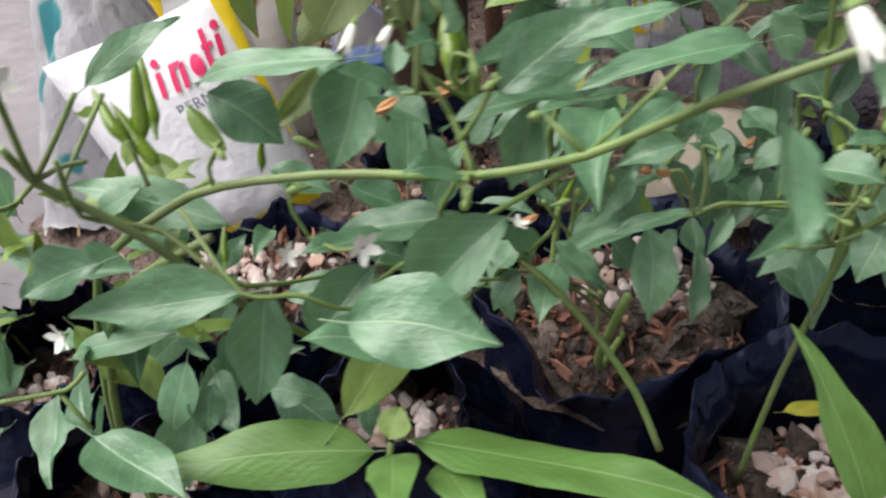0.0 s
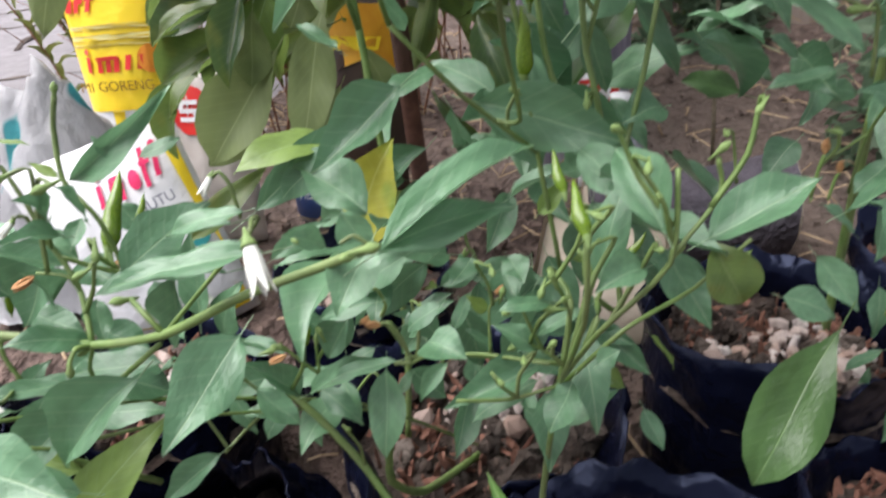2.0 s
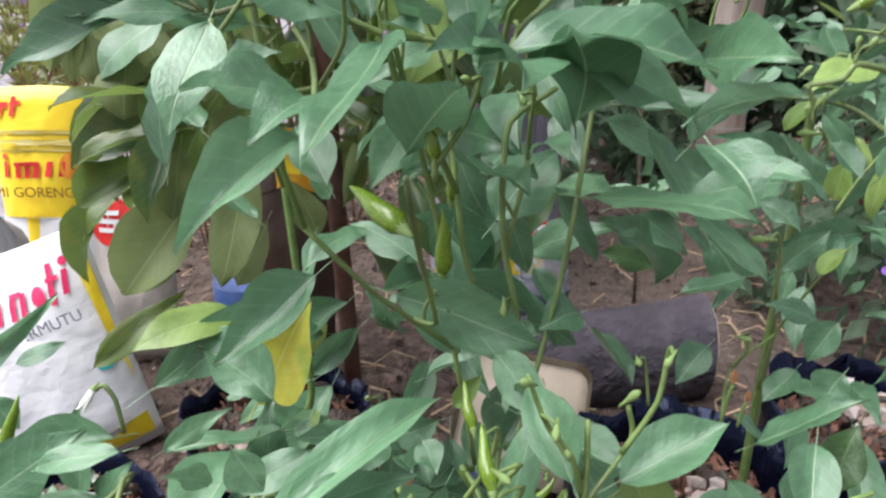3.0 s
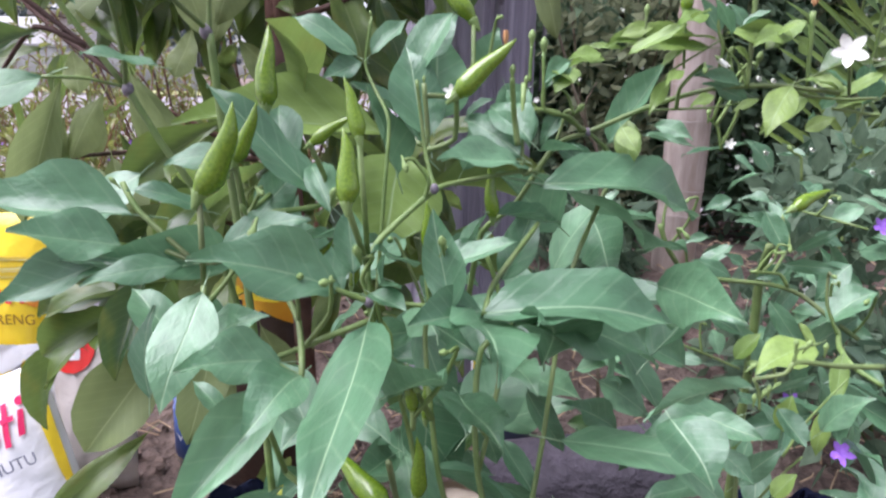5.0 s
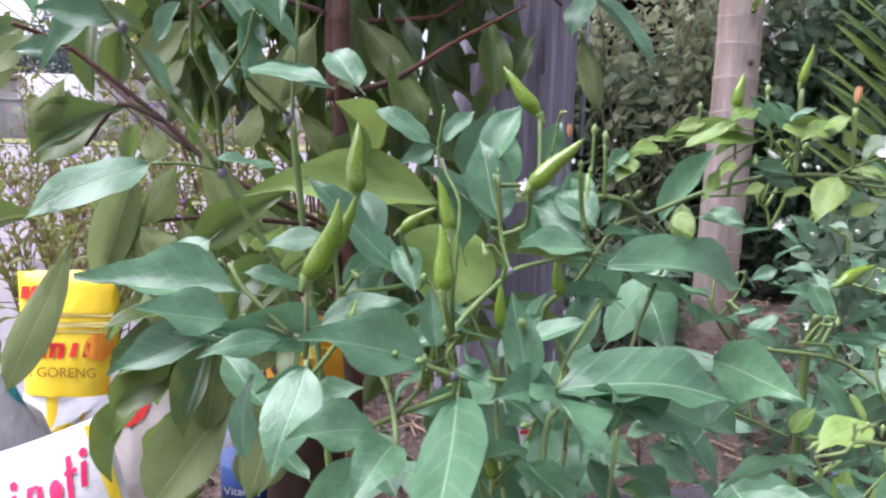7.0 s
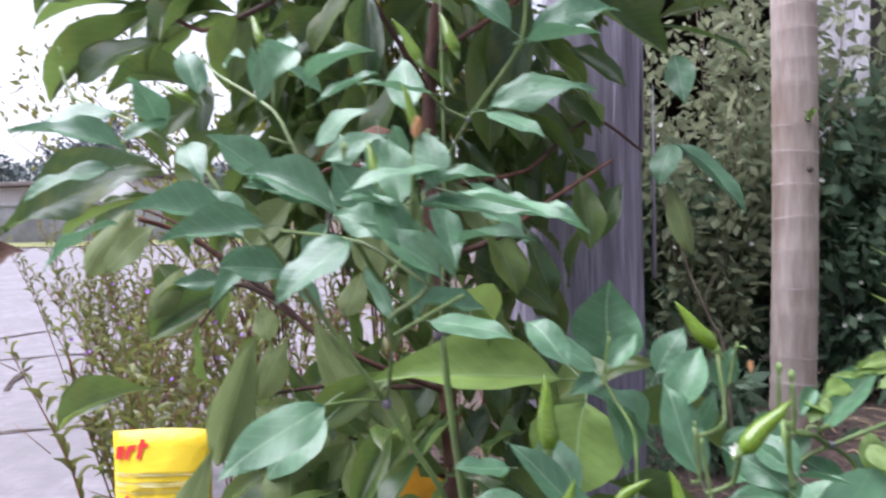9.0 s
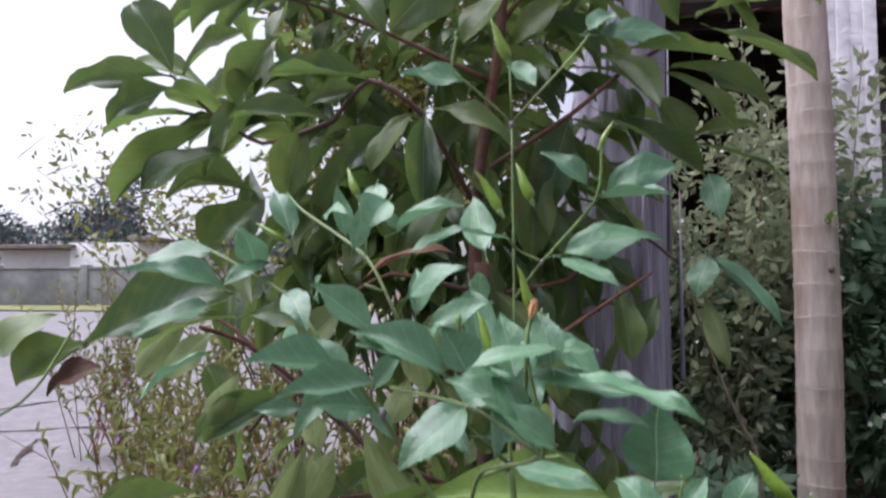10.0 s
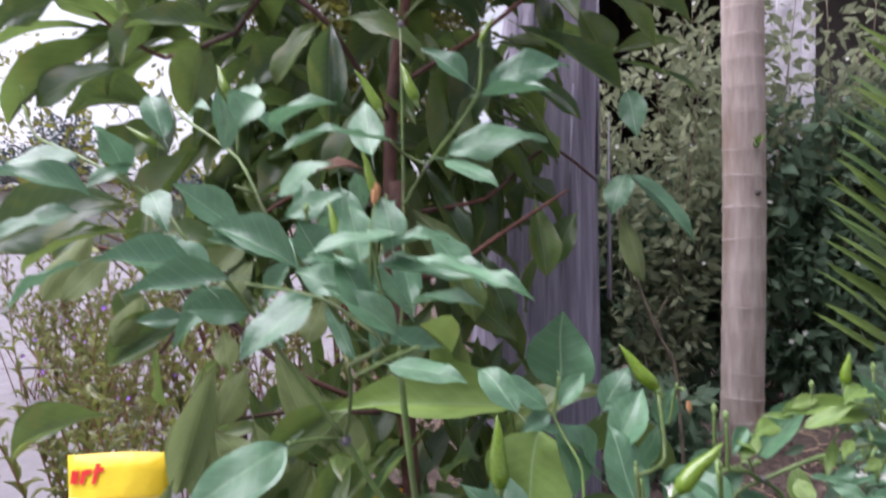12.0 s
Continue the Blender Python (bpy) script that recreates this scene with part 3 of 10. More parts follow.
# ---- the shed at the back ----
def shed():
    s = thing("shed", "dark open timber shed with rusty sheet roof", "shed", (0.9, 3.2, 0.12))
    rng = random.Random(3)
    for k in range(24):
        x = 0.0 + k * 0.17
        part("board", box(bmesh.new(), x, 2.2 + rng.uniform(0, 0.01), 0, x + 0.163, 2.225, 2.6, 0.003), M_DARKWOOD, s)
    for k in range(14):
        y = 0.1 + k * 0.15
        part("board", box(bmesh.new(), 4.1 + rng.uniform(0, 0.01), y, 0, 4.125, y + 0.143, 2.4, 0.003), M_DARKWOOD, s)
        part("board", box(bmesh.new(), -0.03, y + 0.6, 0, -0.005, y + 0.743, 2.4, 0.003), M_DARKWOOD, s)
    part("back_lining", box(bmesh.new(), -0.02, 2.24, 0, 4.1, 2.26, 2.66), M_DARKWOOD, s)
    part("side_lining", box(bmesh.new(), -0.06, 0.6, 0, -0.035, 2.26, 2.5), M_DARKWOOD, s)
    bm = bmesh.new()
    n, rows = 84, []
    for i in range(n + 1):
        x = -0.7 + 5.4 * i / n
        z = 0.022 * math.sin(i * 1.57)
        rows.append([bm.verts.new((x, y, zz + z)) for y, zz in ((-0.9, 1.72), (2.5, 2.75))])
    for a, b in zip(rows, rows[1:]):
        bm.faces.new((a[0], b[0], b[1], a[1]))
    bmesh.ops.solidify(bm, geom=bm.faces[:], thickness=0.012)
    part("roof", bm, M_ROOF, s, "rusty corrugated roof sheet")
    for y, z in ((-0.7, 1.72), (0.8, 2.17), (2.2, 2.6)):
        part("beam", box(bmesh.new(), -0.5, y, z - 0.12, 4.5, y + 0.07, z - 0.03, 0.004), M_DARKWOOD, s)
    part("beam", box(bmesh.new(), -0.5, -0.86, 1.52, 4.5, -0.80, 1.69, 0.004), M_EAVES, s, "brown eaves board")
    part("mud_wall", box(bmesh.new(), 0.52, -0.35, 0, 2.6, -0.27, 1.50, 0.01), M_MUD, s, "grey-brown plastered half wall")
    for x, lean in ((0.35, 0.5), (1.25, 0.62), (2.2, 0.55)):
        part("rafter", tube(bmesh.new(), [(x - lean, -0.55, 1.56), (x + 0.2, 0.4, 1.95)], [0.022, 0.022], 8), M_EAVES, s)
    for x in (1.9, 4.0):
        part("post", box(bmesh.new(), x, -0.75, 0, x + 0.09, -0.66, 1.7, 0.006), M_DARKWOOD, s)


shed()


def grey_column():
    p = thing("column", "pale weathered timber column holding up the shed roof", "column", (1.19, 2.27, 0.12))
    bm = bmesh.new()
    for k in range(4):
        box(bm, -0.07 + 0.0362 * k, -0.06 - 0.004 * (k % 2), 0, -0.034 + 0.0362 * k, 0.06, 1.95, 0.002)
    part("shaft", bm, plain("silver_grey_timber", (0.62, 0.59, 0.64), (0.80, 0.77, 0.81), 22.0, 0.85, 0.6, 0.004, c3=(0.46, 0.43, 0.46), coarse=5.0), p)
    part("plinth", box(bmesh.new(), -0.12, -0.1, 0, 0.12, 0.1, 0.12, 0.01), M_WALL, p)


grey_column()


# ---- pole, grey post and log ----
def ringed_pole():
    """A slim palm-like stem with pale leaf scars all round it."""
    p = thing("pole", "pale ringed bamboo pole standing in the earth", "pole", (0.845, 1.65, 0.22))
    rng = random.Random(8)
    drift = lambda z: Vector((0.012 * math.sin(1.7 * z) - 0.012 * z, -0.006 * math.sin(3 * z), z))
    marks, z = [], -0.15
    while z < 2.6:
        marks.append(z)
        z += rng.uniform(0.045, 0.085)
    bm = bmesh.new()
    pts, rad = [], []
    for a, b in zip(marks, marks[1:]):
        for f in (0.02, 0.2, 0.5, 0.8, 0.98):
            q = a + (b - a) * f
            pts.append(drift(q))
            rad.append(0.043 - 0.0022 * q + (0.0009 if f in (0.02, 0.98) else 0.0) + 0.0006 * noise.noise((0, 3, 9 * q)))
    rings = []
    for q, r in zip(pts, rad):
        rings.append([bm.verts.new(q + Vector((r * math.cos(6.2832 * k / 24) * (1 + 0.02 * noise.noise((math.cos(6.2832 * k / 24), math.sin(6.2832 * k / 24), 3 * q.z))), r * math.sin(6.2832 * k / 24), 0))) for k in range(24)])
    for a, b in zip(rings, rings[1:]):
        for k in range(24):
            bm.faces.new((a[k], a[(k + 1) % 24], b[(k + 1) % 24], b[k]))
    part("culm", bm, M_POLE, p)
    for i, z in enumerate(marks[1:-1]):
        r = 0.043 - 0.0022 * z
        bm = bmesh.new()
        rows = []
        for h, grow in ((-0.0020, 0.0004), (-0.0008, 0.0010), (0.0006, 0.0010), (0.0016, 0.0004)):
            rows.append([bm.verts.new(drift(z) + Vector(((r + grow) * math.cos(6.2832 * k / 24), (r + grow) * math.sin(6.2832 * k / 24), h + 0.0035 * math.sin(6.2832 * k / 24 + i) + 0.0012 * noise.noise((k, i, 1))))) for k in range(24)])
        for a, b in zip(rows, rows[1:]):
            for k in range(24):
                bm.faces.new((a[k], a[(k + 1) % 24], b[(k + 1) % 24], b[k]))
        part("leaf_scar", bm, M_SCAR, p, "pale raised ring" if i == 0 else "")
    for z, a in ((0.58, 5.0), (0.675, 4.9), (0.95, 1.0)):
        k = part("knot", lathe(bmesh.new(), [(0, 0.0075), (0.003, 0.007), (0.005, 0.004), (0.006, 0.001)], 8), M_MUD, p)
        k.matrix_basis = Matrix.Translation(drift(z) + Vector((0.040 * math.cos(a), 0.040 * math.sin(a), 0))) @ Matrix.Rotation(a - 1.57, 4, "Z")
    for dx, dz in ((-0.016, 0.012), (0.012, 0.016), (0.002, 0.022), (-0.010, -0.006)):
        leaf(p, "y", Vector((0.845, 1.65, 0.22)) + drift(0.675) + Vector((0.008, -0.045, 0)), Vector((0.845, 1.65, 0.22)) + drift(0.675) + Vector((0.008 + dx, -0.058, dz)), 0.010)


ringed_pole()


def grey_post():
    """A thick weathered trunk section: deep drying cracks, knots, narrowing upwards."""
    p = thing("post", "thick weathered grey timber post with split grain", "post", (0.402, 1.375, 0.12))
    bm = bmesh.new()
    rings, sides = [], 64
    for i in range(49):
        z = 1.62 * i / 48 - 0.06
        cx = 0.035 * smooth(0.5, 1.25, z)
        wide = 0.110 - 0.040 * smooth(0.45, 1.15, z)
        ring = []
        for k in range(sides):
            a = 6.2832 * k / sides
            split = abs(noise.noise((5.5 * math.cos(a), 5.5 * math.sin(a), 0.8 * z)))
            r = 1 + 0.14 * noise.noise((1.4 * math.cos(a), 1.4 * math.sin(a), 1.1 * z)) + 0.035 * noise.noise((9 * math.cos(a), 9 * math.sin(a), 1.6 * z)) - 0.11 * max(0.0, 1 - 7 * split)
            ring.append(bm.verts.new((cx + wide * r * math.cos(a), 0.85 * wide * r * math.sin(a), z)))
        rings.append(ring)
    for a, b in zip(rings, rings[1:]):
        for k in range(sides):
            bm.faces.new((a[k], a[(k + 1) % sides], b[(k + 1) % sides], b[k]))
    bm.faces.new(rings[0][::-1])
    bm.faces.new(rings[-1])
    part("shaft", bm, M_GREYWOOD, p)
    for a, z, long in ((4.2, 0.35, 0.3), (4.9, 0.62, 0.22), (5.4, 0.7, 0.35), (4.4, 0.9, 0.25), (5.7, 0.5, 0.3)):
        part("splinter", tube(bmesh.new(), [(0.02 + 0.106 * math.cos(a), 0.09 * math.sin(a), z), (0.03 + 0.095 * math.cos(a), 0.084 * math.sin(a), z + long)], [0.004, 0.001], 4), M_GREYWOOD, p)


grey_post()


def log():
    g = thing("log", "grey weathered log lying along the bed edge", "log", (0.535, 1.000, 0.158))
    bm = bmesh.new()
    rings = []
    for i in range(15):
        x = -0.115 + 0.23 * i / 14
        ring = []
        for k in range(20):
            a = 6.2832 * k / 20
            r = 0.062 * (1 + 0.10 * noise.noise((6 * x, 1.8 * math.cos(a), 1.8 * math.sin(a))))
            ring.append(bm.verts.new((x, 0.10 * x + r * math.cos(a), 0.12 * x + r * math.sin(a))))
        rings.append(ring)
    for a, b in zip(rings, rings[1:]):
        for k in range(20):
            bm.faces.new((a[k], a[(k + 1) % 20], b[(k + 1) % 20], b[k]))
    part("bark", bm, M_LOG, g)
    for x, s in ((-0.115, 1), (0.115, -1)):
        e = lathe(bmesh.new(), [(0, 0.06), (0.004, 0.058), (0.005, 0.03), (0.006, 0.003)], 18)
        part("cut_end", e, M_TAN, g, "pale cut end").matrix_basis = Matrix.Translation((x + 0.001 * s, 0.1 * x, 0.12 * x)) @ Matrix.Rotation(radians(90 * s), 4, "Z")


log()


# ---- polybags ----
def crumb_mesh(seed):
    """One broken lump with uneven faces."""
    rng = random.Random(seed)
    bm = bmesh.new()
    bmesh.ops.create_icosphere(bm, subdivisions=1, radius=1.0)
    for v in bm.verts:
        v.co *= rng.uniform(0.62, 1.15)
    return finish(bm, "crumb", M_CHIP, False)


CRUMBS = [crumb_mesh(200 + k) for k in range(7)]


def polybag(at, r, high, soil_at, seed, lean=(0, 0), flare=0.0):
    """A black plastic grow bag with a crumpled rim, filled with soil and pale crumbs."""
    rng = random.Random(seed)
    g = thing("polybag", "black plastic polybag filled with crumbly soil", "grow bag", at, "polybags in the yard")
    bm = bmesh.new()
    sides = 72

    def ring(z, k0, grow, inner=0.0):
        out = []
        for k in range(sides):
            a = 6.2832 * k / sides
            f = z / high
            crumple = 0.10 * noise.noise((1.6 * math.cos(a) + seed, 1.6 * math.sin(a), 5 * f)) + 0.06 * noise.noise((4.5 * math.cos(a) + seed, 4.5 * math.sin(a), 9 * f)) - 0.07 * abs(noise.noise((3.2 * math.cos(a) - seed, 3.2 * math.sin(a), 2.5 * f))) - 0.05 * abs(noise.noise((7 * math.cos(a) + seed, 7 * math.sin(a), 6 * f)))
            rr = r * (0.94 + grow + crumple * (0.5 + 0.8 * f)) - inner
            dz = (0.034 * noise.noise((1.3 * math.cos(a) + 5 + seed, 1.3 * math.sin(a), 1)) + 0.018 * noise.noise((4 * math.cos(a) + seed, 4 * math.sin(a), 3))) * f
            out.append(bm.verts.new((rr * math.cos(a) + lean[0] * f, rr * math.sin(a) + lean[1] * f, z + dz)))
        return out

    rings = [ring(high * f, 0, gr) for f, gr in ((0, -0.06), (0.06, 0.0), (0.2, 0.04), (0.36, 0.05), (0.52, 0.02), (0.68, 0.05), (0.82, 0.03), (0.93, 0.05 + flare), (1.0, 0.09 + flare))]
    rings += [ring(high * f, 0, gr, 0.0012) for f, gr in ((1.0, 0.088 + flare), (0.9, 0.02 + flare / 2), (0.75, 0.0), (0.5, -0.02))]
    for a, b in zip(rings, rings[1:]):
        for k in range(sides):
            bm.faces.new((a[k], a[(k + 1) % sides], b[(k + 1) % sides], b[k]))
    bm.faces.new(rings[0][::-1])
    part("bag", bm, M_PLASTIC, g)
    bm = bmesh.new()
    rows = [[bm.verts.new((0, 0, soil_at + 0.01))]]
    for i in range(1, 8):
        rr = r * 0.98 * i / 7
        rows.append([bm.verts.new((rr * math.cos(6.2832 * k / 28) + lean[0] * 0.8, rr * math.sin(6.2832 * k / 28) + lean[1] * 0.8, soil_at + 0.016 * noise.noise((40 * rr * math.cos(6.2832 * k / 28), 40 * rr * math.sin(6.2832 * k / 28), seed)) - 0.01 * (i / 7) ** 4)) for k in range(28)])
    for k in range(28):
        bm.faces.new((rows[0][0], rows[1][k], rows[1][(k + 1) % 28]))
    for a, b in zip(rows[1:], rows[2:]):
        for k in range(28):
            bm.faces.new((a[k], b[k], b[(k + 1) % 28], a[(k + 1) % 28]))
    part("soil", bm, M_SOIL, g)
    ca, cr = rng.uniform(0, 6.28), r * 0.4
    for _ in range(85):
        a, d = rng.uniform(0, 6.28), r * 0.82 * math.sqrt(rng.random())
        x = 0.50 * d * math.cos(a) + cr * math.cos(ca) * rng.choice((1, 1, 1, -0.6)) + lean[0] * 0.8
        y = 0.50 * d * math.sin(a) + cr * math.sin(ca) + lean[1] * 0.8
        size = 0.0030 + 0.0088 * rng.random() ** 1.9
        m = Matrix.Translation((x, y, soil_at + 0.009 + 0.4 * size)) @ Euler([rng.uniform(0, 6) for _ in range(3)]).to_matrix().to_4x4()
        place(new("crumb", rng.choice(CRUMBS)), g, Matrix.Translation(at) @ m @ Matrix.Diagonal((size, size * rng.uniform(0.6, 1), size * rng.uniform(0.4, 0.9), 1)))
    for name, mat, count, lo, hi in (("husk_litter", M_HUSK, 260, 0.002, 0.007), ("clod_litter", M_SOIL, 70, 0.005, 0.022)):
        bm = bmesh.new()
        for _ in range(count):
            a, d = rng.uniform(0, 6.28), r * 0.82 * math.sqrt(rng.random())
            x, y = d * math.cos(a), d * math.sin(a)
            s = rng.uniform(lo, hi)
            m = Matrix.Translation((x + lean[0] * 0.8, y + lean[1] * 0.8, soil_at + 0.006)) @ Euler([rng.uniform(0, 6) for _ in range(3)]).to_matrix().to_4x4() @ Matrix.Diagonal((s * (rng.uniform(1, 4) if mat is M_HUSK else 1), s * rng.uniform(0.5, 1), s * (rng.uniform(0.15, 0.4) if mat is M_HUSK else rng.uniform(0.4, 0.9)), 1))
            made = bmesh.ops.create_icosphere(bm, subdivisions=1, radius=0.7, matrix=m)
            for v in made["verts"]:
                v.co += Vector([rng.uniform(-1, 1) for _ in range(3)]) * s * 0.22
        tagged(part(name, bm, mat, g, smooth=False), kind="stuff")
    return g


polybag((0.325, 0.61, 0.0), 0.105, 0.205, 0.165, 1, flare=0.03)
polybag((0.555, 0.715, 0.02), 0.100, 0.19, 0.150, 2, flare=0.02)
polybag((0.415, 0.435, 0.0), 0.082, 0.235, 0.160, 3, flare=0.03)
polybag((0.025, 0.435, 0.0), 0.095, 0.19, 0.130, 4, flare=-0.40)
polybag((-0.075, 0.545, 0.0), 0.090, 0.20, 0.130, 10, flare=-0.40)
polybag((0.605, 0.525, 0.0), 0.083, 0.19, 0.150, 5)
polybag((0.200, 0.775, 0.07), 0.085, 0.15, 0.120, 6)
polybag((0.170, 0.490, 0.0), 0.085, 0.20, 0.130, 7, flare=-0.42)
polybag((0.045, 0.655, 0.0), 0.085, 0.18, 0.155, 9)
polybag((0.740, 0.800, 0.05), 0.095, 0.17, 0.140, 8)


# ---- printed pouches and the bottle ----
def pouch(name, at, wide, high, deep, material, label, turn=0.0, tip=0.0, seed=0, slump=0.0, category="bag", sway=0.0):
    """A filled pouch: flat seam at the top, bulging body, creased film."""
    g = thing(name, label, category, at)
    g.rotation_euler = (radians(tip), radians(sway), radians(turn))
    bm = bmesh.new()
    cols, rows_n = 14, 16

    def front(u, v, side):
        bulge = (1 - abs(2 * u - 1) ** 3) * (1 - v ** 4) * (0.45 + 0.55 * min(1, v * 6)) * (1 if v < 0.9 else max(0, (1 - v) / 0.1))
        crease = 0.004 * noise.noise((6 * u + seed, 7 * v, side)) + 0.003 * noise.noise((15 * u, 15 * v + seed, side))
        x = (u - 0.5) * wide * (1 - 0.10 * (1 - v) * (abs(2 * u - 1))) + slump * v * v * high
        return Vector((x, side * (deep / 2 * bulge + 0.0012) + crease * bulge, v * high + 0.012 * wide * math.sin(5 * u + seed) * v))

    grids = []
    for side in (-1, 1):
        grids.append([[bm.verts.new(front(i / cols, j / rows_n, side)) for i in range(cols + 1)] for j in range(rows_n + 1)])
    for g2 in grids:
        for j in range(rows_n):
            for i in range(cols):
                bm.faces.new((g2[j][i], g2[j][i + 1], g2[j + 1][i + 1], g2[j + 1][i]))
    a, b = grids
    for j in range(rows_n):
        bm.faces.new((a[j][0], b[j][0], b[j + 1][0], a[j + 1][0]))
        bm.faces.new((a[j][cols], b[j][cols], b[j + 1][cols], a[j + 1][cols]))
    for i in range(cols):
        bm.faces.new((a[0][i], b[0][i], b[0][i + 1], a[0][i + 1]))
        bm.faces.new((a[rows_n][i], b[rows_n][i], b[rows_n][i + 1], a[rows_n][i + 1]))
    part("body", bm, material, g)

    def patch(pname, outline, mat, lift=0.0022, plabel=""):
        """Print laid on the front film, from an outline in parts of width and height."""
        bm2 = bmesh.new()
        vs = [bm2.verts.new((u, v, 0)) for u, v in outline]
        bm2.faces.new(vs)
        bmesh.ops.triangulate(bm2, faces=bm2.faces[:])
        bmesh.ops.subdivide_edges(bm2, edges=bm2.edges[:], cuts=6, use_grid_fill=False)
        for v in bm2.verts:
            p = front(v.co.x, v.co.y, -1)
            v.co = p + Vector((0, -lift, 0))
        return part(pname, bm2, mat, g, plabel)

    def words(text, u, v, size, mat, slope=0.0):
        cu = bpy.data.curves.new("lettering", "FONT")
        cu.body, cu.size, cu.extrude, cu.align_x = text, size, 0.0002, "CENTER"
        ob = new("lettering", cu)
        cu.materials.append(mat)
        ob.parent = g
        p = front(u, v, -1)
        ob.matrix_basis = Matrix.Translation(p + Vector((0, -0.004, 0))) @ Matrix.Rotation(radians(90), 4, "X") @ Matrix.Rotation(radians(slope), 4, "Z")
        return ob

    return g, patch, words


def disc(cx, cy, rx, ry, n=14):
    return [(cx + rx * math.cos(6.2832 * k / n), cy + ry * math.sin(6.2832 * k / n)) for k in range(n)]


def bar(cx, cy, w, h, slant=0.0):
    return [(cx - w / 2 - slant, cy - h / 2), (cx + w / 2 - slant, cy - h / 2), (cx + w / 2 + slant, cy + h / 2), (cx - w / 2 + slant, cy + h / 2)]


def white_bag():
    g, patch, words = pouch("printed_bag", (-0.035, 0.83, 0.10), 0.20, 0.235, 0.075, M_SHEET, "white plastic bag with yellow corners and crimson print", 12, -9, 2, 0.0, sway=-18)
    patch("corner_print", [(0.90, 0.985), (0.985, 0.985), (0.985, 0.30), (0.95, 0.55), (0.93, 0.80)], M_YELLOW, 0.0045)
    patch("corner_print", [(0.03, 0.04), (0.97, 0.04), (0.97, 0.14), (0.55, 0.10), (0.03, 0.20)], M_YELLOW)
    for u, v, w, h in ((0.52, 0.77, 0.026, 0.10), (0.595, 0.775, 0.026, 0.11), (0.645, 0.77, 0.026, 0.10), (0.795, 0.81, 0.026, 0.17), (0.86, 0.80, 0.026, 0.10)):
        patch("print_stroke", bar(u, v, w, h, 0.008), M_PINK)
    for u, v, w in ((0.62, 0.82, 0.06), (0.805, 0.83, 0.06)):
        patch("print_stroke", bar(u, v, w, 0.02, 0.0), M_PINK, 0.0028)
    patch("print_dot", disc(0.725, 0.78, 0.034, 0.045), M_PINK)
    patch("print_dot", disc(0.53, 0.855, 0.02, 0.019), M_PINK)
    patch("print_dot", disc(0.872, 0.885, 0.02, 0.019), M_PINK)
    patch("print_dot", disc(0.90, 0.42, 0.045, 0.035), M_TEAL)
    words("BERMUTU", 0.72, 0.63, 0.0165, M_GREYTEXT, 3)


def yellow_pouch():
    g, patch, words = pouch("noodle_pack", (-0.152, 1.02, 0.12), 0.125, 0.345, 0.06, M_YELLOW, "yellow instant noodle pack with red print", 4, -3, 5, category="food packet")
    patch("print_band", [(0.03, 0.56), (0.97, 0.56), (0.97, 0.30), (0.03, 0.32)], M_SHEET, 0.0045)
    for u, v, h in ((0.20, 0.725, 0.055), (0.33, 0.72, 0.05), (0.42, 0.72, 0.05), (0.51, 0.72, 0.05), (0.63, 0.725, 0.05), (0.75, 0.725, 0.05)):
        patch("print_stroke", bar(u, v, 0.055, h, 0.01), M_RED)
    patch("print_stroke", bar(0.42, 0.743, 0.24, 0.014), M_RED, 0.0028)
    patch("print_dot", disc(0.20, 0.77, 0.03, 0.011), M_RED)
    patch("print_dot", disc(0.85, 0.735, 0.13, 0.05), plain("bright_orange_print", (0.75, 0.25, 0.02), (0.80, 0.32, 0.03), 30.0, 0.4))
    for v, h in ((0.85, 0.012), (0.815, 0.018), (0.79, 0.008)):
        patch("print_band", bar(0.5, v, 0.94, h), plain("pale_yellow_print", (0.80, 0.70, 0.25), (0.84, 0.74, 0.32), 20.0, 0.4), 0.0022)
    for u, v, w, h in ((0.08, 0.925, 0.08, 0.045), (0.17, 0.925, 0.05, 0.045), (0.21, 0.94, 0.07, 0.02), (0.30, 0.935, 0.045, 0.065), (0.32, 0.945, 0.10, 0.015)):
        patch("print_stroke", bar(u, v, w, h, 0.01), M_RED)
    words("MI GORENG", 0.48, 0.63, 0.0175, M_BROWNTEXT, 0)


def red_pouch():
    g, patch, words = pouch("snack_pouch", (-0.055, 1.02, 0.12), 0.10, 0.235, 0.05, plain("clear_beige_film", (0.52, 0.47, 0.43), (0.66, 0.61, 0.57), 18.0, 0.3, 0.4, 0.004), "crumpled beige pouch with a red printed badge", 8, -4, 9, category="food packet")
    patch("print_badge", disc(0.30, 0.80, 0.30, 0.13, 18), M_RED)
    for v in (0.845, 0.80, 0.755):
        patch("print_stroke", bar(0.30, v, 0.26, 0.024), M_SHEET, 0.0034)
    patch("print_stroke", bar(0.20, 0.8225, 0.07, 0.045), M_SHEET, 0.0036)
    patch("print_stroke", bar(0.40, 0.7775, 0.07, 0.045), M_SHEET, 0.0036)


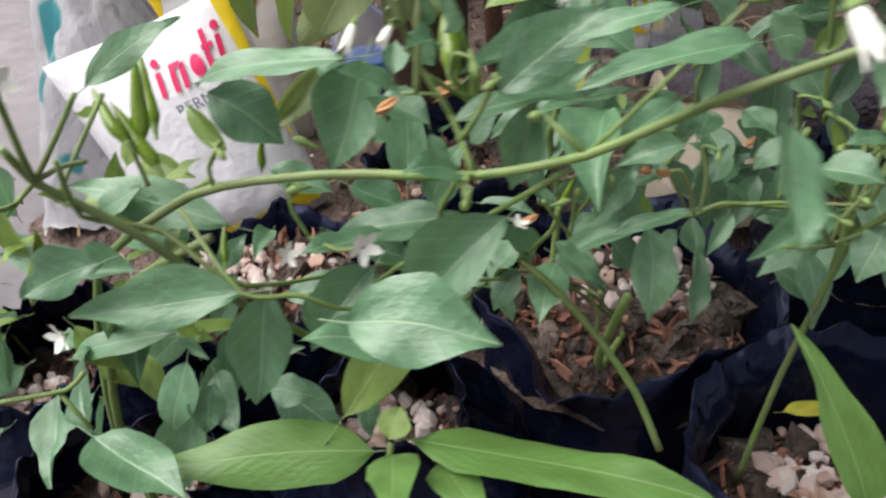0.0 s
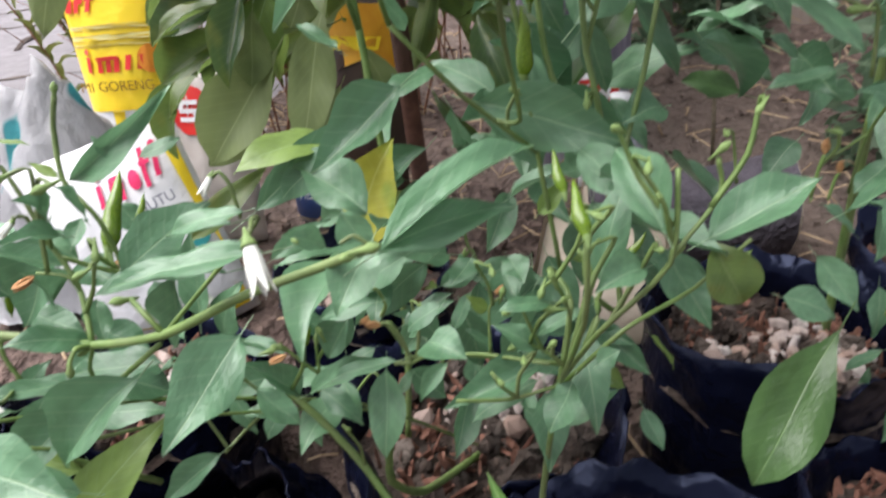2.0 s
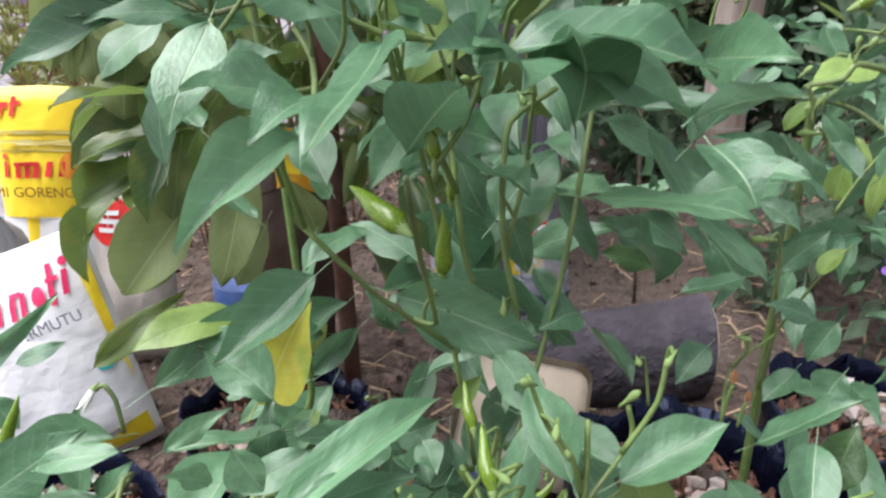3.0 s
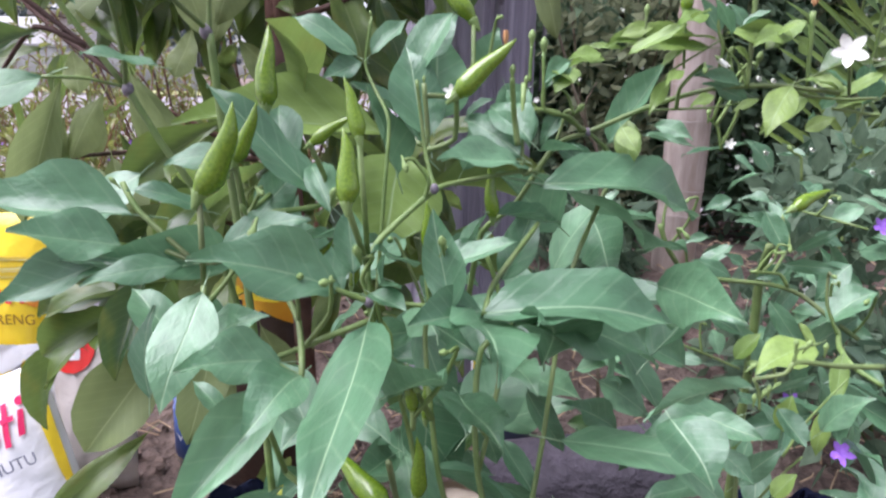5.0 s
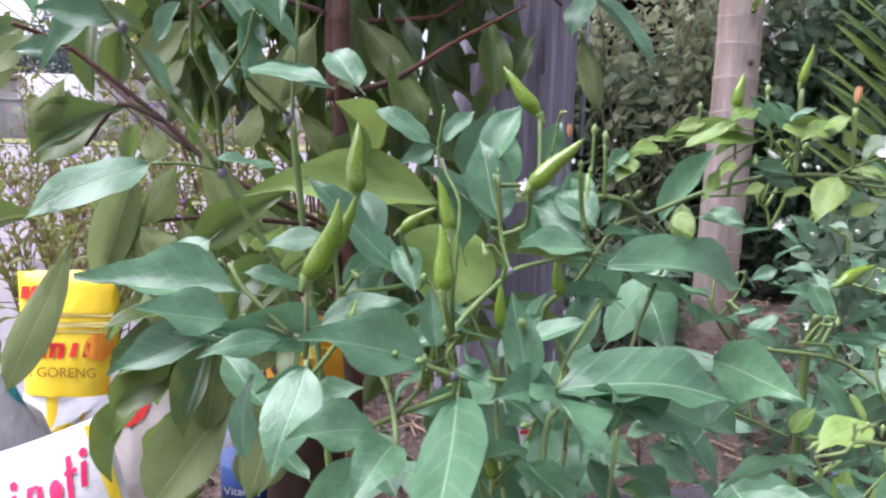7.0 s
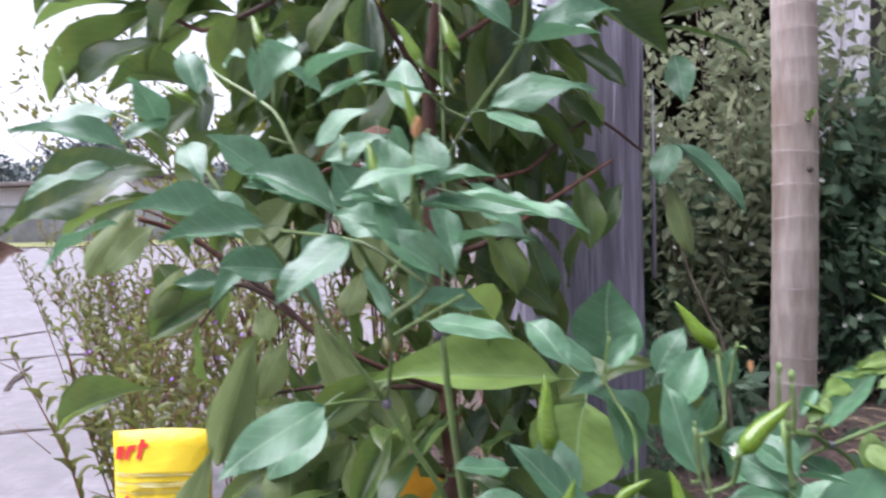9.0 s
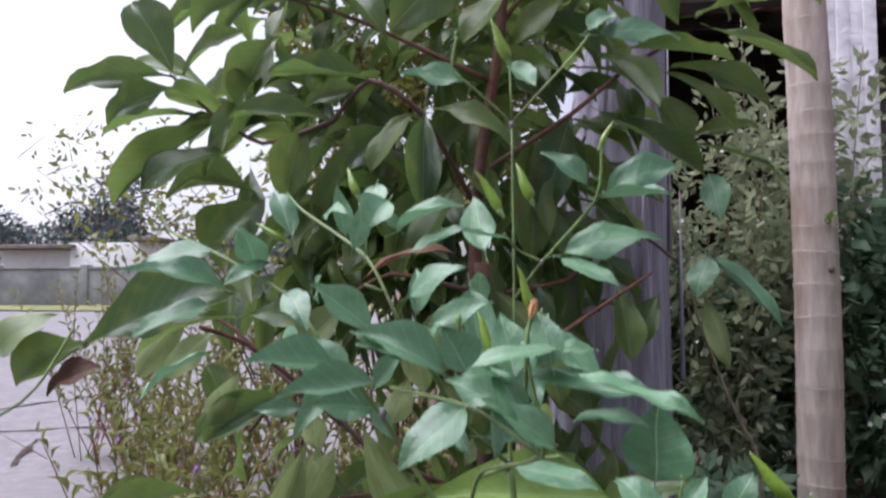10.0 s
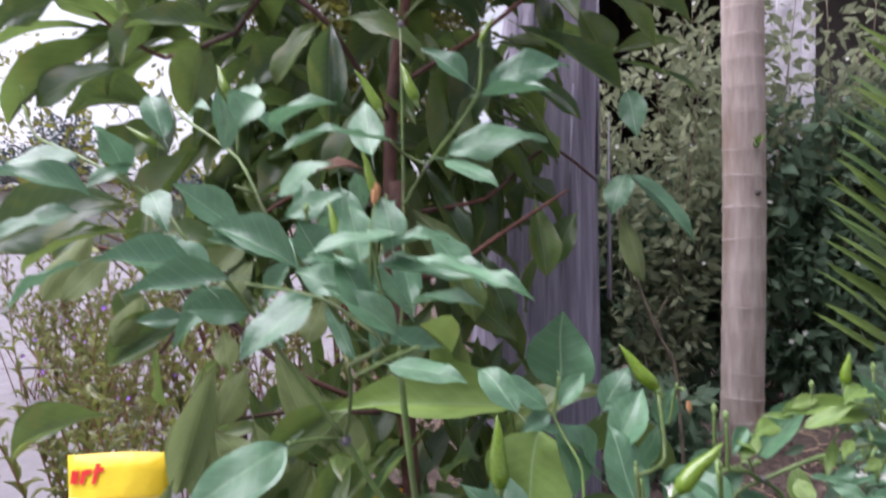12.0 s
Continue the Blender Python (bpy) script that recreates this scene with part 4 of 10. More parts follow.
def bottle(at, label_mat, r, high, text, label):
    g = thing("bottle", label, "bottle", at)
    glass, n, l, b = shader("clear_plastic_bottle", 0.12, 0.0, 0.5)
    b.inputs["Transmission Weight"].default_value = 0.85
    b.inputs["Base Color"].default_value = (0.8, 0.83, 0.85, 1)
    b.inputs["IOR"].default_value = 1.2
    bm = lathe(bmesh.new(), [(0, r * 0.8), (0.01, r), (high * 0.65, r), (high * 0.8, r * 0.75), (high * 0.9, r * 0.35), (high, r * 0.34)], 20)
    bmesh.ops.rotate(bm, cent=(0, 0, 0), matrix=Matrix.Rotation(radians(90), 3, "X"), verts=bm.verts)
    part("body", bm, glass, g).visible_shadow = False
    bm = lathe(bmesh.new(), [(high * 0.12, r * 1.012), (high * 0.121, r * 1.02), (high * 0.5, r * 1.02), (high * 0.501, r * 1.012)], 24)
    bmesh.ops.rotate(bm, cent=(0, 0, 0), matrix=Matrix.Rotation(radians(90), 3, "X"), verts=bm.verts)
    band = part("label_band", bm, label_mat, g)
    bm = lathe(bmesh.new(), [(high * 0.97, r * 0.4), (high * 1.05, r * 0.4)], 14)
    bmesh.ops.rotate(bm, cent=(0, 0, 0), matrix=Matrix.Rotation(radians(90), 3, "X"), verts=bm.verts)
    part("cap", bm, M_SHEET, g)
    if text:
        cu = bpy.data.curves.new("lettering", "FONT")
        cu.body, cu.size, cu.extrude, cu.align_x = text, 0.016, 0.0002, "CENTER"
        cu.materials.append(M_SHEET)
        ob = new("lettering", cu)
        ob.parent = band
        ob.matrix_basis = Matrix.Translation((0, -r * 1.06, high * 0.3)) @ Matrix.Rotation(radians(90), 4, "X")


def fold_sheet():
    """Crumpled clear film heaped over the bags."""
    bm = bmesh.new()
    n = 22
    grid = [[bm.verts.new((0.26 * (i / n - 0.5) + 0.012 * noise.noise((4 * i / n, 4 * j / n, 1)), 0.20 * (j / n - 0.5), 0.20 * (1 - (2 * i / n - 1) ** 2) * (1 - (2 * j / n - 1) ** 2) ** 0.6 + 0.05 * noise.noise((5 * i / n, 5 * j / n, 3)) * (1 - (2 * i / n - 1) ** 2) + 0.02 * noise.noise((13 * i / n, 13 * j / n, 3)))) for i in range(n + 1)] for j in range(n + 1)]
    for j in range(n):
        for i in range(n):
            bm.faces.new((grid[j][i], grid[j][i + 1], grid[j + 1][i + 1], grid[j + 1][i]))
    bmesh.ops.solidify(bm, geom=bm.faces[:], thickness=0.0015)
    return bm


def orange_pouch():
    g, patch, words = pouch("snack_pouch", (0.145, 1.03, 0.12), 0.11, 0.305, 0.05, plain("dark_brown_film", (0.035, 0.02, 0.015), (0.055, 0.03, 0.02), 14.0, 0.4, 0.4, 0.004), "orange and dark brown snack pouch behind the trunk", -6, -4, 13, category="food packet")
    patch("print_band", [(0.01, 0.985), (0.99, 0.985), (0.99, 0.72), (0.60, 0.78), (0.01, 0.70)], plain("orange_print", (0.62, 0.26, 0.012), (0.72, 0.38, 0.02), 20.0, 0.4))
    patch("print_stroke", bar(0.5, 0.84, 0.6, 0.05, 0.02), M_YELLOW)


def scrap_wrapper():
    g, patch, words = pouch("wrapper", (0.445, 1.205, 0.115), 0.06, 0.17, 0.02, M_SHEET, "red and white wrapper wedged beside the post", 6, -2, 17, category="food packet")
    patch("print_band", [(0.03, 0.74), (0.97, 0.74), (0.97, 0.96), (0.03, 0.96)], M_RED)
    patch("print_band", [(0.03, 0.40), (0.97, 0.40), (0.97, 0.735), (0.03, 0.735)], M_YELLOW)
    for u in (0.18, 0.36, 0.54, 0.72):
        patch("print_stroke", bar(u, 0.85, 0.07, 0.15, 0.06), M_SHEET, 0.0036)
    patch("print_stroke", bar(0.5, 0.58, 0.6, 0.04, 0.02), M_RED, 0.0036)


def eaves_sign():
    """A small white board under the eaves; its lettering cannot be read."""
    g = thing("sign", "small white board with dark blue lettering marks", "sign", (0.45, 3.18, 1.745))
    part("board", box(bmesh.new(), -0.13, -0.008, 0, 0.13, 0.008, 0.10, 0.002), M_WHITEWALL, g)
    for k, (w, h) in enumerate(((0.022, 0.06), (0.03, 0.045), (0.012, 0.06), (0.03, 0.05), (0.022, 0.06))):
        part("lettering_bar", box(bmesh.new(), -0.10 + 0.045 * k, -0.011, 0.022, -0.10 + 0.045 * k + w, -0.0082, 0.022 + h, 0.0006), M_BLUE, g)
    for x in (-0.1, 0.1):
        part("hanger", tube(bmesh.new(), [(x, 0, 0.10), (x, 0.002, 0.26)], [0.0015, 0.0015], 4), M_DARKWOOD, g)


eaves_sign()
orange_pouch()
scrap_wrapper()
white_bag()
yellow_pouch()
red_pouch()
bottle((0.055, 1.10, 0.115), M_BLUE, 0.042, 0.17, "Vitamin", "clear plastic bottle with a blue vitamin drink label")
bottle((0.47, 1.16, 0.10), plain("dark_film_label", (0.03, 0.035, 0.06), (0.05, 0.055, 0.09), 20.0, 0.4), 0.035, 0.16, "", "plastic bottle with a dark label beside the post")
film = part("plastic_film", fold_sheet(), M_PRINTED)
film.matrix_basis = pose(-0.175, 0.90, 0.12, 0, 0, 20) @ Matrix.Diagonal((0.85, 0.75, 1.30, 1))
tagged(film, "crumpled white plastic film with teal print heaped beside bags", "plastic film")


def tray():
    """A shallow beige tray with rounded corners, tipped against the log."""
    g = thing("tray", "beige plastic tray tipped against the log", "tray", (0.425, 0.845, 0.165))
    g.rotation_euler = (radians(38), radians(6), radians(-8))
    for name, z0, z1, grow in (("base", 0.0, 0.003, 0.0), ("rim", 0.003, 0.014, 0.006)):
        bm = bmesh.new()
        outer = [(0.046 * sx + 0.016 * math.cos(a), 0.048 * sy + 0.016 * math.sin(a)) for sx, sy, a0 in ((1, 1, 0), (-1, 1, 1.571), (-1, -1, 3.142), (1, -1, 4.712)) for a in (a0, a0 + 0.52, a0 + 1.05, a0 + 1.571)]
        lo = [bm.verts.new((x, y, z0)) for x, y in outer]
        hi = [bm.verts.new((x * (1 + grow * 8), y * (1 + grow * 8), z1)) for x, y in outer]
        n = len(outer)
        for k in range(n):
            bm.faces.new((lo[k], lo[(k + 1) % n], hi[(k + 1) % n], hi[k]))
        if name == "base":
            bm.faces.new(lo[::-1])
            bm.faces.new(hi)
        else:
            bmesh.ops.solidify(bm, geom=bm.faces[:], thickness=0.002)
        part(name, bm, M_TAN, g)


tray()


# ---- litter on the earth ----
def straw():
    rng = random.Random(31)
    bm = bmesh.new()
    for _ in range(900):
        x, y = rng.uniform(-0.3, 1.5), rng.uniform(0.7, 2.4)
        a, s = rng.uniform(0, 6.28), rng.uniform(0.02, 0.07)
        z = height(x, y) + 0.006
        p = [Vector((x, y, z)), Vector((x + s * 0.5 * math.cos(a), y + s * 0.5 * math.sin(a), z + rng.uniform(0.002, 0.014))), Vector((x + s * math.cos(a + 0.4), y + s * math.sin(a + 0.4), z))]
        w = Vector((-math.sin(a), math.cos(a), 0)) * rng.uniform(0.0008, 0.0022)
        rows = [[bm.verts.new(q - w), bm.verts.new(q + w), bm.verts.new(q + Vector((0, 0, 0.0018)))] for q in p]
        for r1, r2 in zip(rows, rows[1:]):
            for k in range(3):
                bm.faces.new((r1[k], r1[(k + 1) % 3], r2[(k + 1) % 3], r2[k]))
    me = bpy.data.meshes.new("straw_litter")
    bm.to_mesh(me)
    bm.free()
    me.materials.append(M_STRAW)
    tagged(new("straw_litter", me), "dry straw and twig litter on the earth", "litter", kind="stuff")


def pebbles():
    rng = random.Random(32)
    for name, mat, count, lo, hi in (("soil_clods", M_GROUND, 900, 0.004, 0.018), ("pale_litter", M_CHIP, 160, 0.003, 0.010)):
        verts, faces = [], []
        for _ in range(count):
            x, y, s = rng.uniform(-0.4, 1.5), rng.uniform(0.75, 2.3), rng.uniform(lo, hi)
            z, i = height(x, y), len(verts)
            q = Euler([rng.uniform(0, 6) for _ in range(3)]).to_matrix()
            verts += [tuple(Vector((x, y, z + 0.2 * s)) + q @ (Vector(c) * s * rng.uniform(0.4, 0.7))) for c in ((1, 0, 0), (-1, 0, 0), (0, 1, 0), (0, -1, 0), (0, 0, 1), (0, 0, -1))]
            faces += [(i + a, i + b, i + c) for a, b, c in ((0, 2, 4), (2, 1, 4), (1, 3, 4), (3, 0, 4), (2, 0, 5), (1, 2, 5), (3, 1, 5), (0, 3, 5))]
        me = bpy.data.meshes.new(name)
        me.from_pydata(verts, [], faces)
        me.materials.append(mat)
        tagged(new(name, me), "small clods and crumbs scattered on the earth", "litter", kind="stuff")


straw()
pebbles()


# ---- chili plants ----
def knot(plant, at, r):
    """A dark swollen node where branches part."""
    bm = bmesh.new()
    bmesh.ops.create_icosphere(bm, subdivisions=2, radius=r, matrix=Matrix.Translation(Vector(at) - plant.location) @ Matrix.Diagonal((1, 1, 1.25, 1)))
    return part("node", bm, M_NODE, plant, "dark purple node")


front_plant = thing("chili_plant", "bushy chili plant with upright green pods", "chili plant", (0.405, 0.46, 0.15), "chili plants in polybags")
tall_plant = thing("chili_plant", "tall lanky chili plant with forked stems", "chili plant", (0.24, 0.60, 0.15), "chili plants in polybags")
low_plant = thing("chili_plant", "low chili plant with white flowers and pods", "chili plant", (0.33, 0.60, 0.15), "chili plants in polybags")
right_plant = thing("chili_plant", "spreading chili plant with pale young leaves", "chili plant", (0.56, 0.60, 0.15), "chili plants in polybags")
shrub_tree = thing("shrub_tree", "broad-leaved shrub tree with reddish brown trunk", "tree", (0.235, 0.93, 0.12))
small_seedling = thing("leafy_seedling", "small seedling with one long green leaf", "seedling", (0.397, 0.405, 0.165))
long_leaved_plant = thing("leafy_seedling", "seedling with long strap-shaped green leaves", "seedling", (0.22, 0.38, 0.14))

leaf(front_plant, "c", (0.352, 0.450, 0.553), (0.348, 0.370, 0.535), 0.021, 0, 5, (0.07, -0.47, 0.65))
leaf(front_plant, "c", (0.323, 0.460, 0.523), (0.296, 0.420, 0.497), 0.016, 0, 10, (0.13, -0.39, 0.72))
leaf(front_plant, "c", (0.295, 0.465, 0.558), (0.289, 0.440, 0.526), 0.021, 0, 3, (0.18, -0.45, 0.62))
leaf(front_plant, "c", (0.257, 0.500, 0.577), (0.192, 0.490, 0.583), 0.024, 0, 8, (0.17, -0.35, 0.68))
leaf(front_plant, "c", (0.257, 0.490, 0.567), (0.228, 0.470, 0.576), 0.019, 0, 1, (0.16, -0.35, 0.70))
leaf(front_plant, "c", (0.255, 0.500, 0.562), (0.198, 0.500, 0.537), 0.017, 0, 6, (0.20, -0.43, 0.65))
leaf(front_plant, "c", (0.340, 0.470, 0.559), (0.296, 0.450, 0.573), 0.019, 0, 11, (0.07, -0.42, 0.69))
leaf(front_plant, "c", (0.389, 0.475, 0.550), (0.462, 0.490, 0.542), 0.032, 0, 4, (-0.12, -0.45, 0.67))
leaf(front_plant, "c", (0.395, 0.480, 0.546), (0.461, 0.500, 0.522), 0.024, 0, 9, (-0.07, -0.27, 0.81))
leaf(front_plant, "c", (0.389, 0.475, 0.551), (0.364, 0.460, 0.550), 0.014, 0, 2, (-0.04, -0.47, 0.68))
leaf(front_plant, "c", (0.416, 0.535, 0.588), (0.496, 0.575, 0.568), 0.036, 0, 4, (-0.12, -0.66, 0.74))
leaf(front_plant, "c", (0.420, 0.540, 0.587), (0.473, 0.580, 0.552), 0.019, 0, 0, (-0.07, -0.28, 0.76))
leaf(front_plant, "c", (0.367, 0.530, 0.606), (0.356, 0.550, 0.643), 0.024, 0, 5, (-0.01, -0.50, 0.53))
leaf(front_plant, "c", (0.360, 0.550, 0.630), (0.376, 0.560, 0.658), 0.020, 0, 10, (-0.02, -0.50, 0.50))
leaf(front_plant, "c", (0.330, 0.590, 0.640), (0.299, 0.590, 0.657), 0.018, 0, 3, (0.06, -0.50, 0.49))
leaf(front_plant, "c", (0.337, 0.590, 0.641), (0.353, 0.600, 0.658), 0.013, 0, 8, (0.02, -0.50, 0.49))
leaf(front_plant, "c", (0.332, 0.590, 0.637), (0.315, 0.580, 0.629), 0.011, 0, 1, (0.05, -0.50, 0.52))
leaf(front_plant, "c", (0.401, 0.500, 0.601), (0.372, 0.480, 0.603), 0.013, 0, 6, (-0.04, -0.39, 0.66))
leaf(front_plant, "c", (0.405, 0.530, 0.600), (0.382, 0.550, 0.613), 0.016, 0, 11, (-0.05, -0.49, 0.56))
leaf(front_plant, "c", (0.409, 0.530, 0.606), (0.393, 0.550, 0.619), 0.017, 0, 4, (-0.07, -0.49, 0.55))
leaf(front_plant, "y", (0.342, 0.760, 0.577), (0.326, 0.740, 0.507), 0.077, 0, 9, (0.03, -0.69, 0.43))
leaf(front_plant, "y", (0.323, 0.780, 0.590), (0.173, 0.750, 0.594), 0.043, 0, 2, (0.08, -0.39, 0.64))
leaf(front_plant, "c", (0.289, 0.490, 0.581), (0.265, 0.480, 0.589), 0.012, 0, 7, (0.14, -0.47, 0.61))
leaf(front_plant, "c", (0.290, 0.520, 0.598), (0.262, 0.520, 0.593), 0.011, 0, 0, (0.13, -0.48, 0.58))
leaf(front_plant, "c", (0.299, 0.520, 0.574), (0.317, 0.530, 0.595), 0.014, 0, 5, (0.08, -0.48, 0.60))
leaf(front_plant, "c", (0.308, 0.530, 0.585), (0.299, 0.560, 0.616), 0.019, 0, 10, (0.08, -0.49, 0.57))
leaf(front_plant, "c", (0.297, 0.480, 0.570), (0.329, 0.480, 0.581), 0.014, 0, 3, (0.08, -0.48, 0.63))
leaf(front_plant, "c", (0.342, 0.490, 0.559), (0.339, 0.500, 0.583), 0.013, 0, 8, (0.03, -0.48, 0.63))
leaf(front_plant, "c", (0.378, 0.470, 0.552), (0.371, 0.480, 0.586), 0.014, 0, 1, (-0.03, -0.48, 0.64))
leaf(front_plant, "c", (0.379, 0.490, 0.565), (0.402, 0.490, 0.573), 0.012, 0, 6, (-0.06, -0.48, 0.63))
leaf(front_plant, "c", (0.322, 0.460, 0.536), (0.294, 0.440, 0.540), 0.015, 0, 11, (0.08, -0.36, 0.77))
leaf(front_plant, "c", (0.331, 0.450, 0.536), (0.320, 0.420, 0.529), 0.018, 0, 4, (0.07, -0.44, 0.73))
leaf(front_plant, "c", (0.294, 0.470, 0.538), (0.316, 0.470, 0.549), 0.013, 0, 9, (0.10, -0.45, 0.69))
leaf(front_plant, "c", (0.351, 0.470, 0.558), (0.364, 0.460, 0.555), 0.011, 0, 2, (0.00, -0.47, 0.67))
leaf(front_plant, "c", (0.388, 0.530, 0.474), (0.416, 0.560, 0.499), 0.028, 0, 7, (-0.06, -0.45, 0.72))
leaf(front_plant, "c", (0.279, 0.490, 0.560), (0.251, 0.470, 0.557), 0.011, 0, 0, (0.13, -0.36, 0.72))
leaf(front_plant, "c", (0.259, 0.500, 0.557), (0.227, 0.500, 0.558), 0.015, 0, 5, (0.15, -0.36, 0.71))
leaf(front_plant, "c", (0.332, 0.500, 0.580), (0.321, 0.520, 0.595), 0.012, 0, 10, (0.05, -0.49, 0.60))
leaf(front_plant, "c", (0.323, 0.490, 0.563), (0.300, 0.500, 0.574), 0.013, 0, 3, (0.08, -0.48, 0.63))
leaf(front_plant, "c", (0.397, 0.530, 0.576), (0.427, 0.550, 0.569), 0.014, 0, 8, (-0.08, -0.48, 0.61))
leaf(front_plant, "c", (0.354, 0.500, 0.521), (0.342, 0.480, 0.501), 0.015, 0, 1, (0.02, -0.45, 0.72))
leaf(front_plant, "c", (0.329, 0.470, 0.505), (0.310, 0.500, 0.519), 0.017, 0, 6, (0.06, -0.44, 0.72))
leaf(front_plant, "c", (0.368, 0.520, 0.546), (0.389, 0.540, 0.562), 0.014, 0, 11, (-0.03, -0.48, 0.64))
pod(front_plant, (0.294, 0.470, 0.590), (0.306, 0.475, 0.620), 0.84)
pod(front_plant, (0.300, 0.490, 0.599), (0.309, 0.490, 0.620), 0.76)
pod(front_plant, (0.301, 0.530, 0.617), (0.301, 0.540, 0.650), 0.76)
pod(front_plant, (0.346, 0.449, 0.592), (0.344, 0.455, 0.614), 0.88)
pod(front_plant, (0.347, 0.470, 0.610), (0.341, 0.475, 0.629), 0.76)
pod(front_plant, (0.325, 0.500, 0.605), (0.340, 0.500, 0.616), 0.76)
pod(front_plant, (0.385, 0.566, 0.655), (0.368, 0.570, 0.680), 0.76)
pod(front_plant, (0.378, 0.510, 0.624), (0.400, 0.513, 0.645), 0.76)
pod(front_plant, (0.369, 0.520, 0.560), (0.368, 0.520, 0.582), 0.76)
pod(front_plant, (0.395, 0.530, 0.574), (0.393, 0.530, 0.596), 0.76)
pod(front_plant, (0.323, 0.510, 0.559), (0.332, 0.510, 0.567), 0.76)
pod(front_plant, (0.366, 0.470, 0.515), (0.364, 0.470, 0.533), 0.76)
pod(front_plant, (0.340, 0.500, 0.551), (0.341, 0.500, 0.570), 0.64)
pod(front_plant, (0.360, 0.430, 0.503), (0.341, 0.450, 0.511), 0.76)
pod(front_plant, (0.367, 0.500, 0.461), (0.366, 0.500, 0.489), 0.72)
pod(front_plant, (0.369, 0.520, 0.486), (0.367, 0.520, 0.509), 0.68)
stem(front_plant, ((0.372, 0.505, 0.494), (0.364, 0.490, 0.516), (0.353, 0.478, 0.537), (0.350, 0.473, 0.555), (0.349, 0.478, 0.567), (0.353, 0.487, 0.574), (0.371, 0.503, 0.589), (0.382, 0.515, 0.591), (0.400, 0.528, 0.593), (0.413, 0.533, 0.594)), 0.0015, 0.0009)
stem(front_plant, ((0.387, 0.560, 0.529), (0.392, 0.560, 0.561), (0.407, 0.560, 0.575), (0.424, 0.563, 0.602), (0.439, 0.567, 0.608), (0.467, 0.565, 0.621), (0.491, 0.560, 0.629), (0.518, 0.555, 0.631), (0.546, 0.550, 0.628)), 0.0014, 0.0010)
stem(front_plant, ((0.371, 0.503, 0.589), (0.367, 0.510, 0.602), (0.365, 0.512, 0.615), (0.363, 0.512, 0.629)), 0.0009, 0.0007)
stem(front_plant, ((0.343, 0.560, 0.524), (0.346, 0.565, 0.578), (0.347, 0.575, 0.610), (0.339, 0.585, 0.625), (0.334, 0.590, 0.636), (0.337, 0.590, 0.658)), 0.0011, 0.0008)
stem(front_plant, ((0.350, 0.473, 0.554), (0.364, 0.474, 0.553), (0.376, 0.475, 0.552), (0.390, 0.475, 0.550)), 0.0011, 0.0008)
stem(front_plant, ((0.350, 0.473, 0.554), (0.339, 0.470, 0.559), (0.325, 0.475, 0.563), (0.302, 0.490, 0.564), (0.284, 0.495, 0.560), (0.259, 0.500, 0.567)), 0.0011, 0.0011)
stem(front_plant, ((0.282, 0.495, 0.560), (0.260, 0.500, 0.578), (0.252, 0.505, 0.588)), 0.0011, 0.0011)
stem(front_plant, ((0.294, 0.470, 0.559), (0.294, 0.470, 0.590)), 0.0011, 0.0011)
stem(front_plant, ((0.301, 0.490, 0.564), (0.300, 0.500, 0.578), (0.300, 0.490, 0.599)), 0.0011, 0.0011)
stem(front_plant, ((0.300, 0.500, 0.578), (0.304, 0.530, 0.585), (0.301, 0.530, 0.617)), 0.0011, 0.0011)
stem(front_plant, ((0.349, 0.478, 0.565), (0.346, 0.449, 0.592)), 0.0011, 0.0011)
stem(front_plant, ((0.349, 0.478, 0.568), (0.347, 0.470, 0.610)), 0.0011, 0.0011)
stem(front_plant, ((0.300, 0.500, 0.578), (0.330, 0.510, 0.582), (0.325, 0.500, 0.605)), 0.0011, 0.0011)
stem(front_plant, ((0.365, 0.530, 0.623), (0.384, 0.550, 0.625), (0.385, 0.566, 0.655)), 0.0011, 0.0011)
stem(front_plant, ((0.367, 0.520, 0.602), (0.378, 0.520, 0.607), (0.378, 0.510, 0.624)), 0.0011, 0.0011)
stem(front_plant, ((0.363, 0.528, 0.604), (0.367, 0.530, 0.605), (0.365, 0.530, 0.628)), 0.0011, 0.0011)
stem(front_plant, ((0.410, 0.527, 0.595), (0.406, 0.530, 0.594), (0.406, 0.540, 0.629)), 0.0011, 0.0011)
stem(front_plant, ((0.390, 0.475, 0.550), (0.394, 0.490, 0.557), (0.414, 0.530, 0.572)), 0.0011, 0.0011)
stem(front_plant, ((0.314, 0.455, 0.533), (0.297, 0.460, 0.542), (0.294, 0.470, 0.559)), 0.0011, 0.0011)
stem(front_plant, ((0.439, 0.567, 0.608), (0.423, 0.560, 0.617), (0.411, 0.550, 0.618)), 0.0011, 0.0011)
stem(front_plant, ((0.378, 0.450, 0.322), (0.414, 0.498, 0.460), (0.430, 0.540, 0.544), (0.453, 0.570, 0.592), (0.440, 0.567, 0.608)), 0.0011, 0.0011)
stem(front_plant, ((0.320, 0.461, 0.535), (0.331, 0.450, 0.536), (0.326, 0.470, 0.547), (0.318, 0.480, 0.556)), 0.0011, 0.0011)
stem(front_plant, ((0.366, 0.478, 0.509), (0.366, 0.470, 0.508), (0.366, 0.470, 0.515)), 0.0011, 0.0011)
stem(front_plant, ((0.320, 0.470, 0.489), (0.314, 0.455, 0.533), (0.328, 0.470, 0.538), (0.350, 0.473, 0.547)), 0.0011, 0.0011)
knot(front_plant, (0.350, 0.473, 0.554), 0.0019)
knot(front_plant, (0.371, 0.499, 0.590), 0.0017)
knot(front_plant, (0.439, 0.567, 0.608), 0.0017)
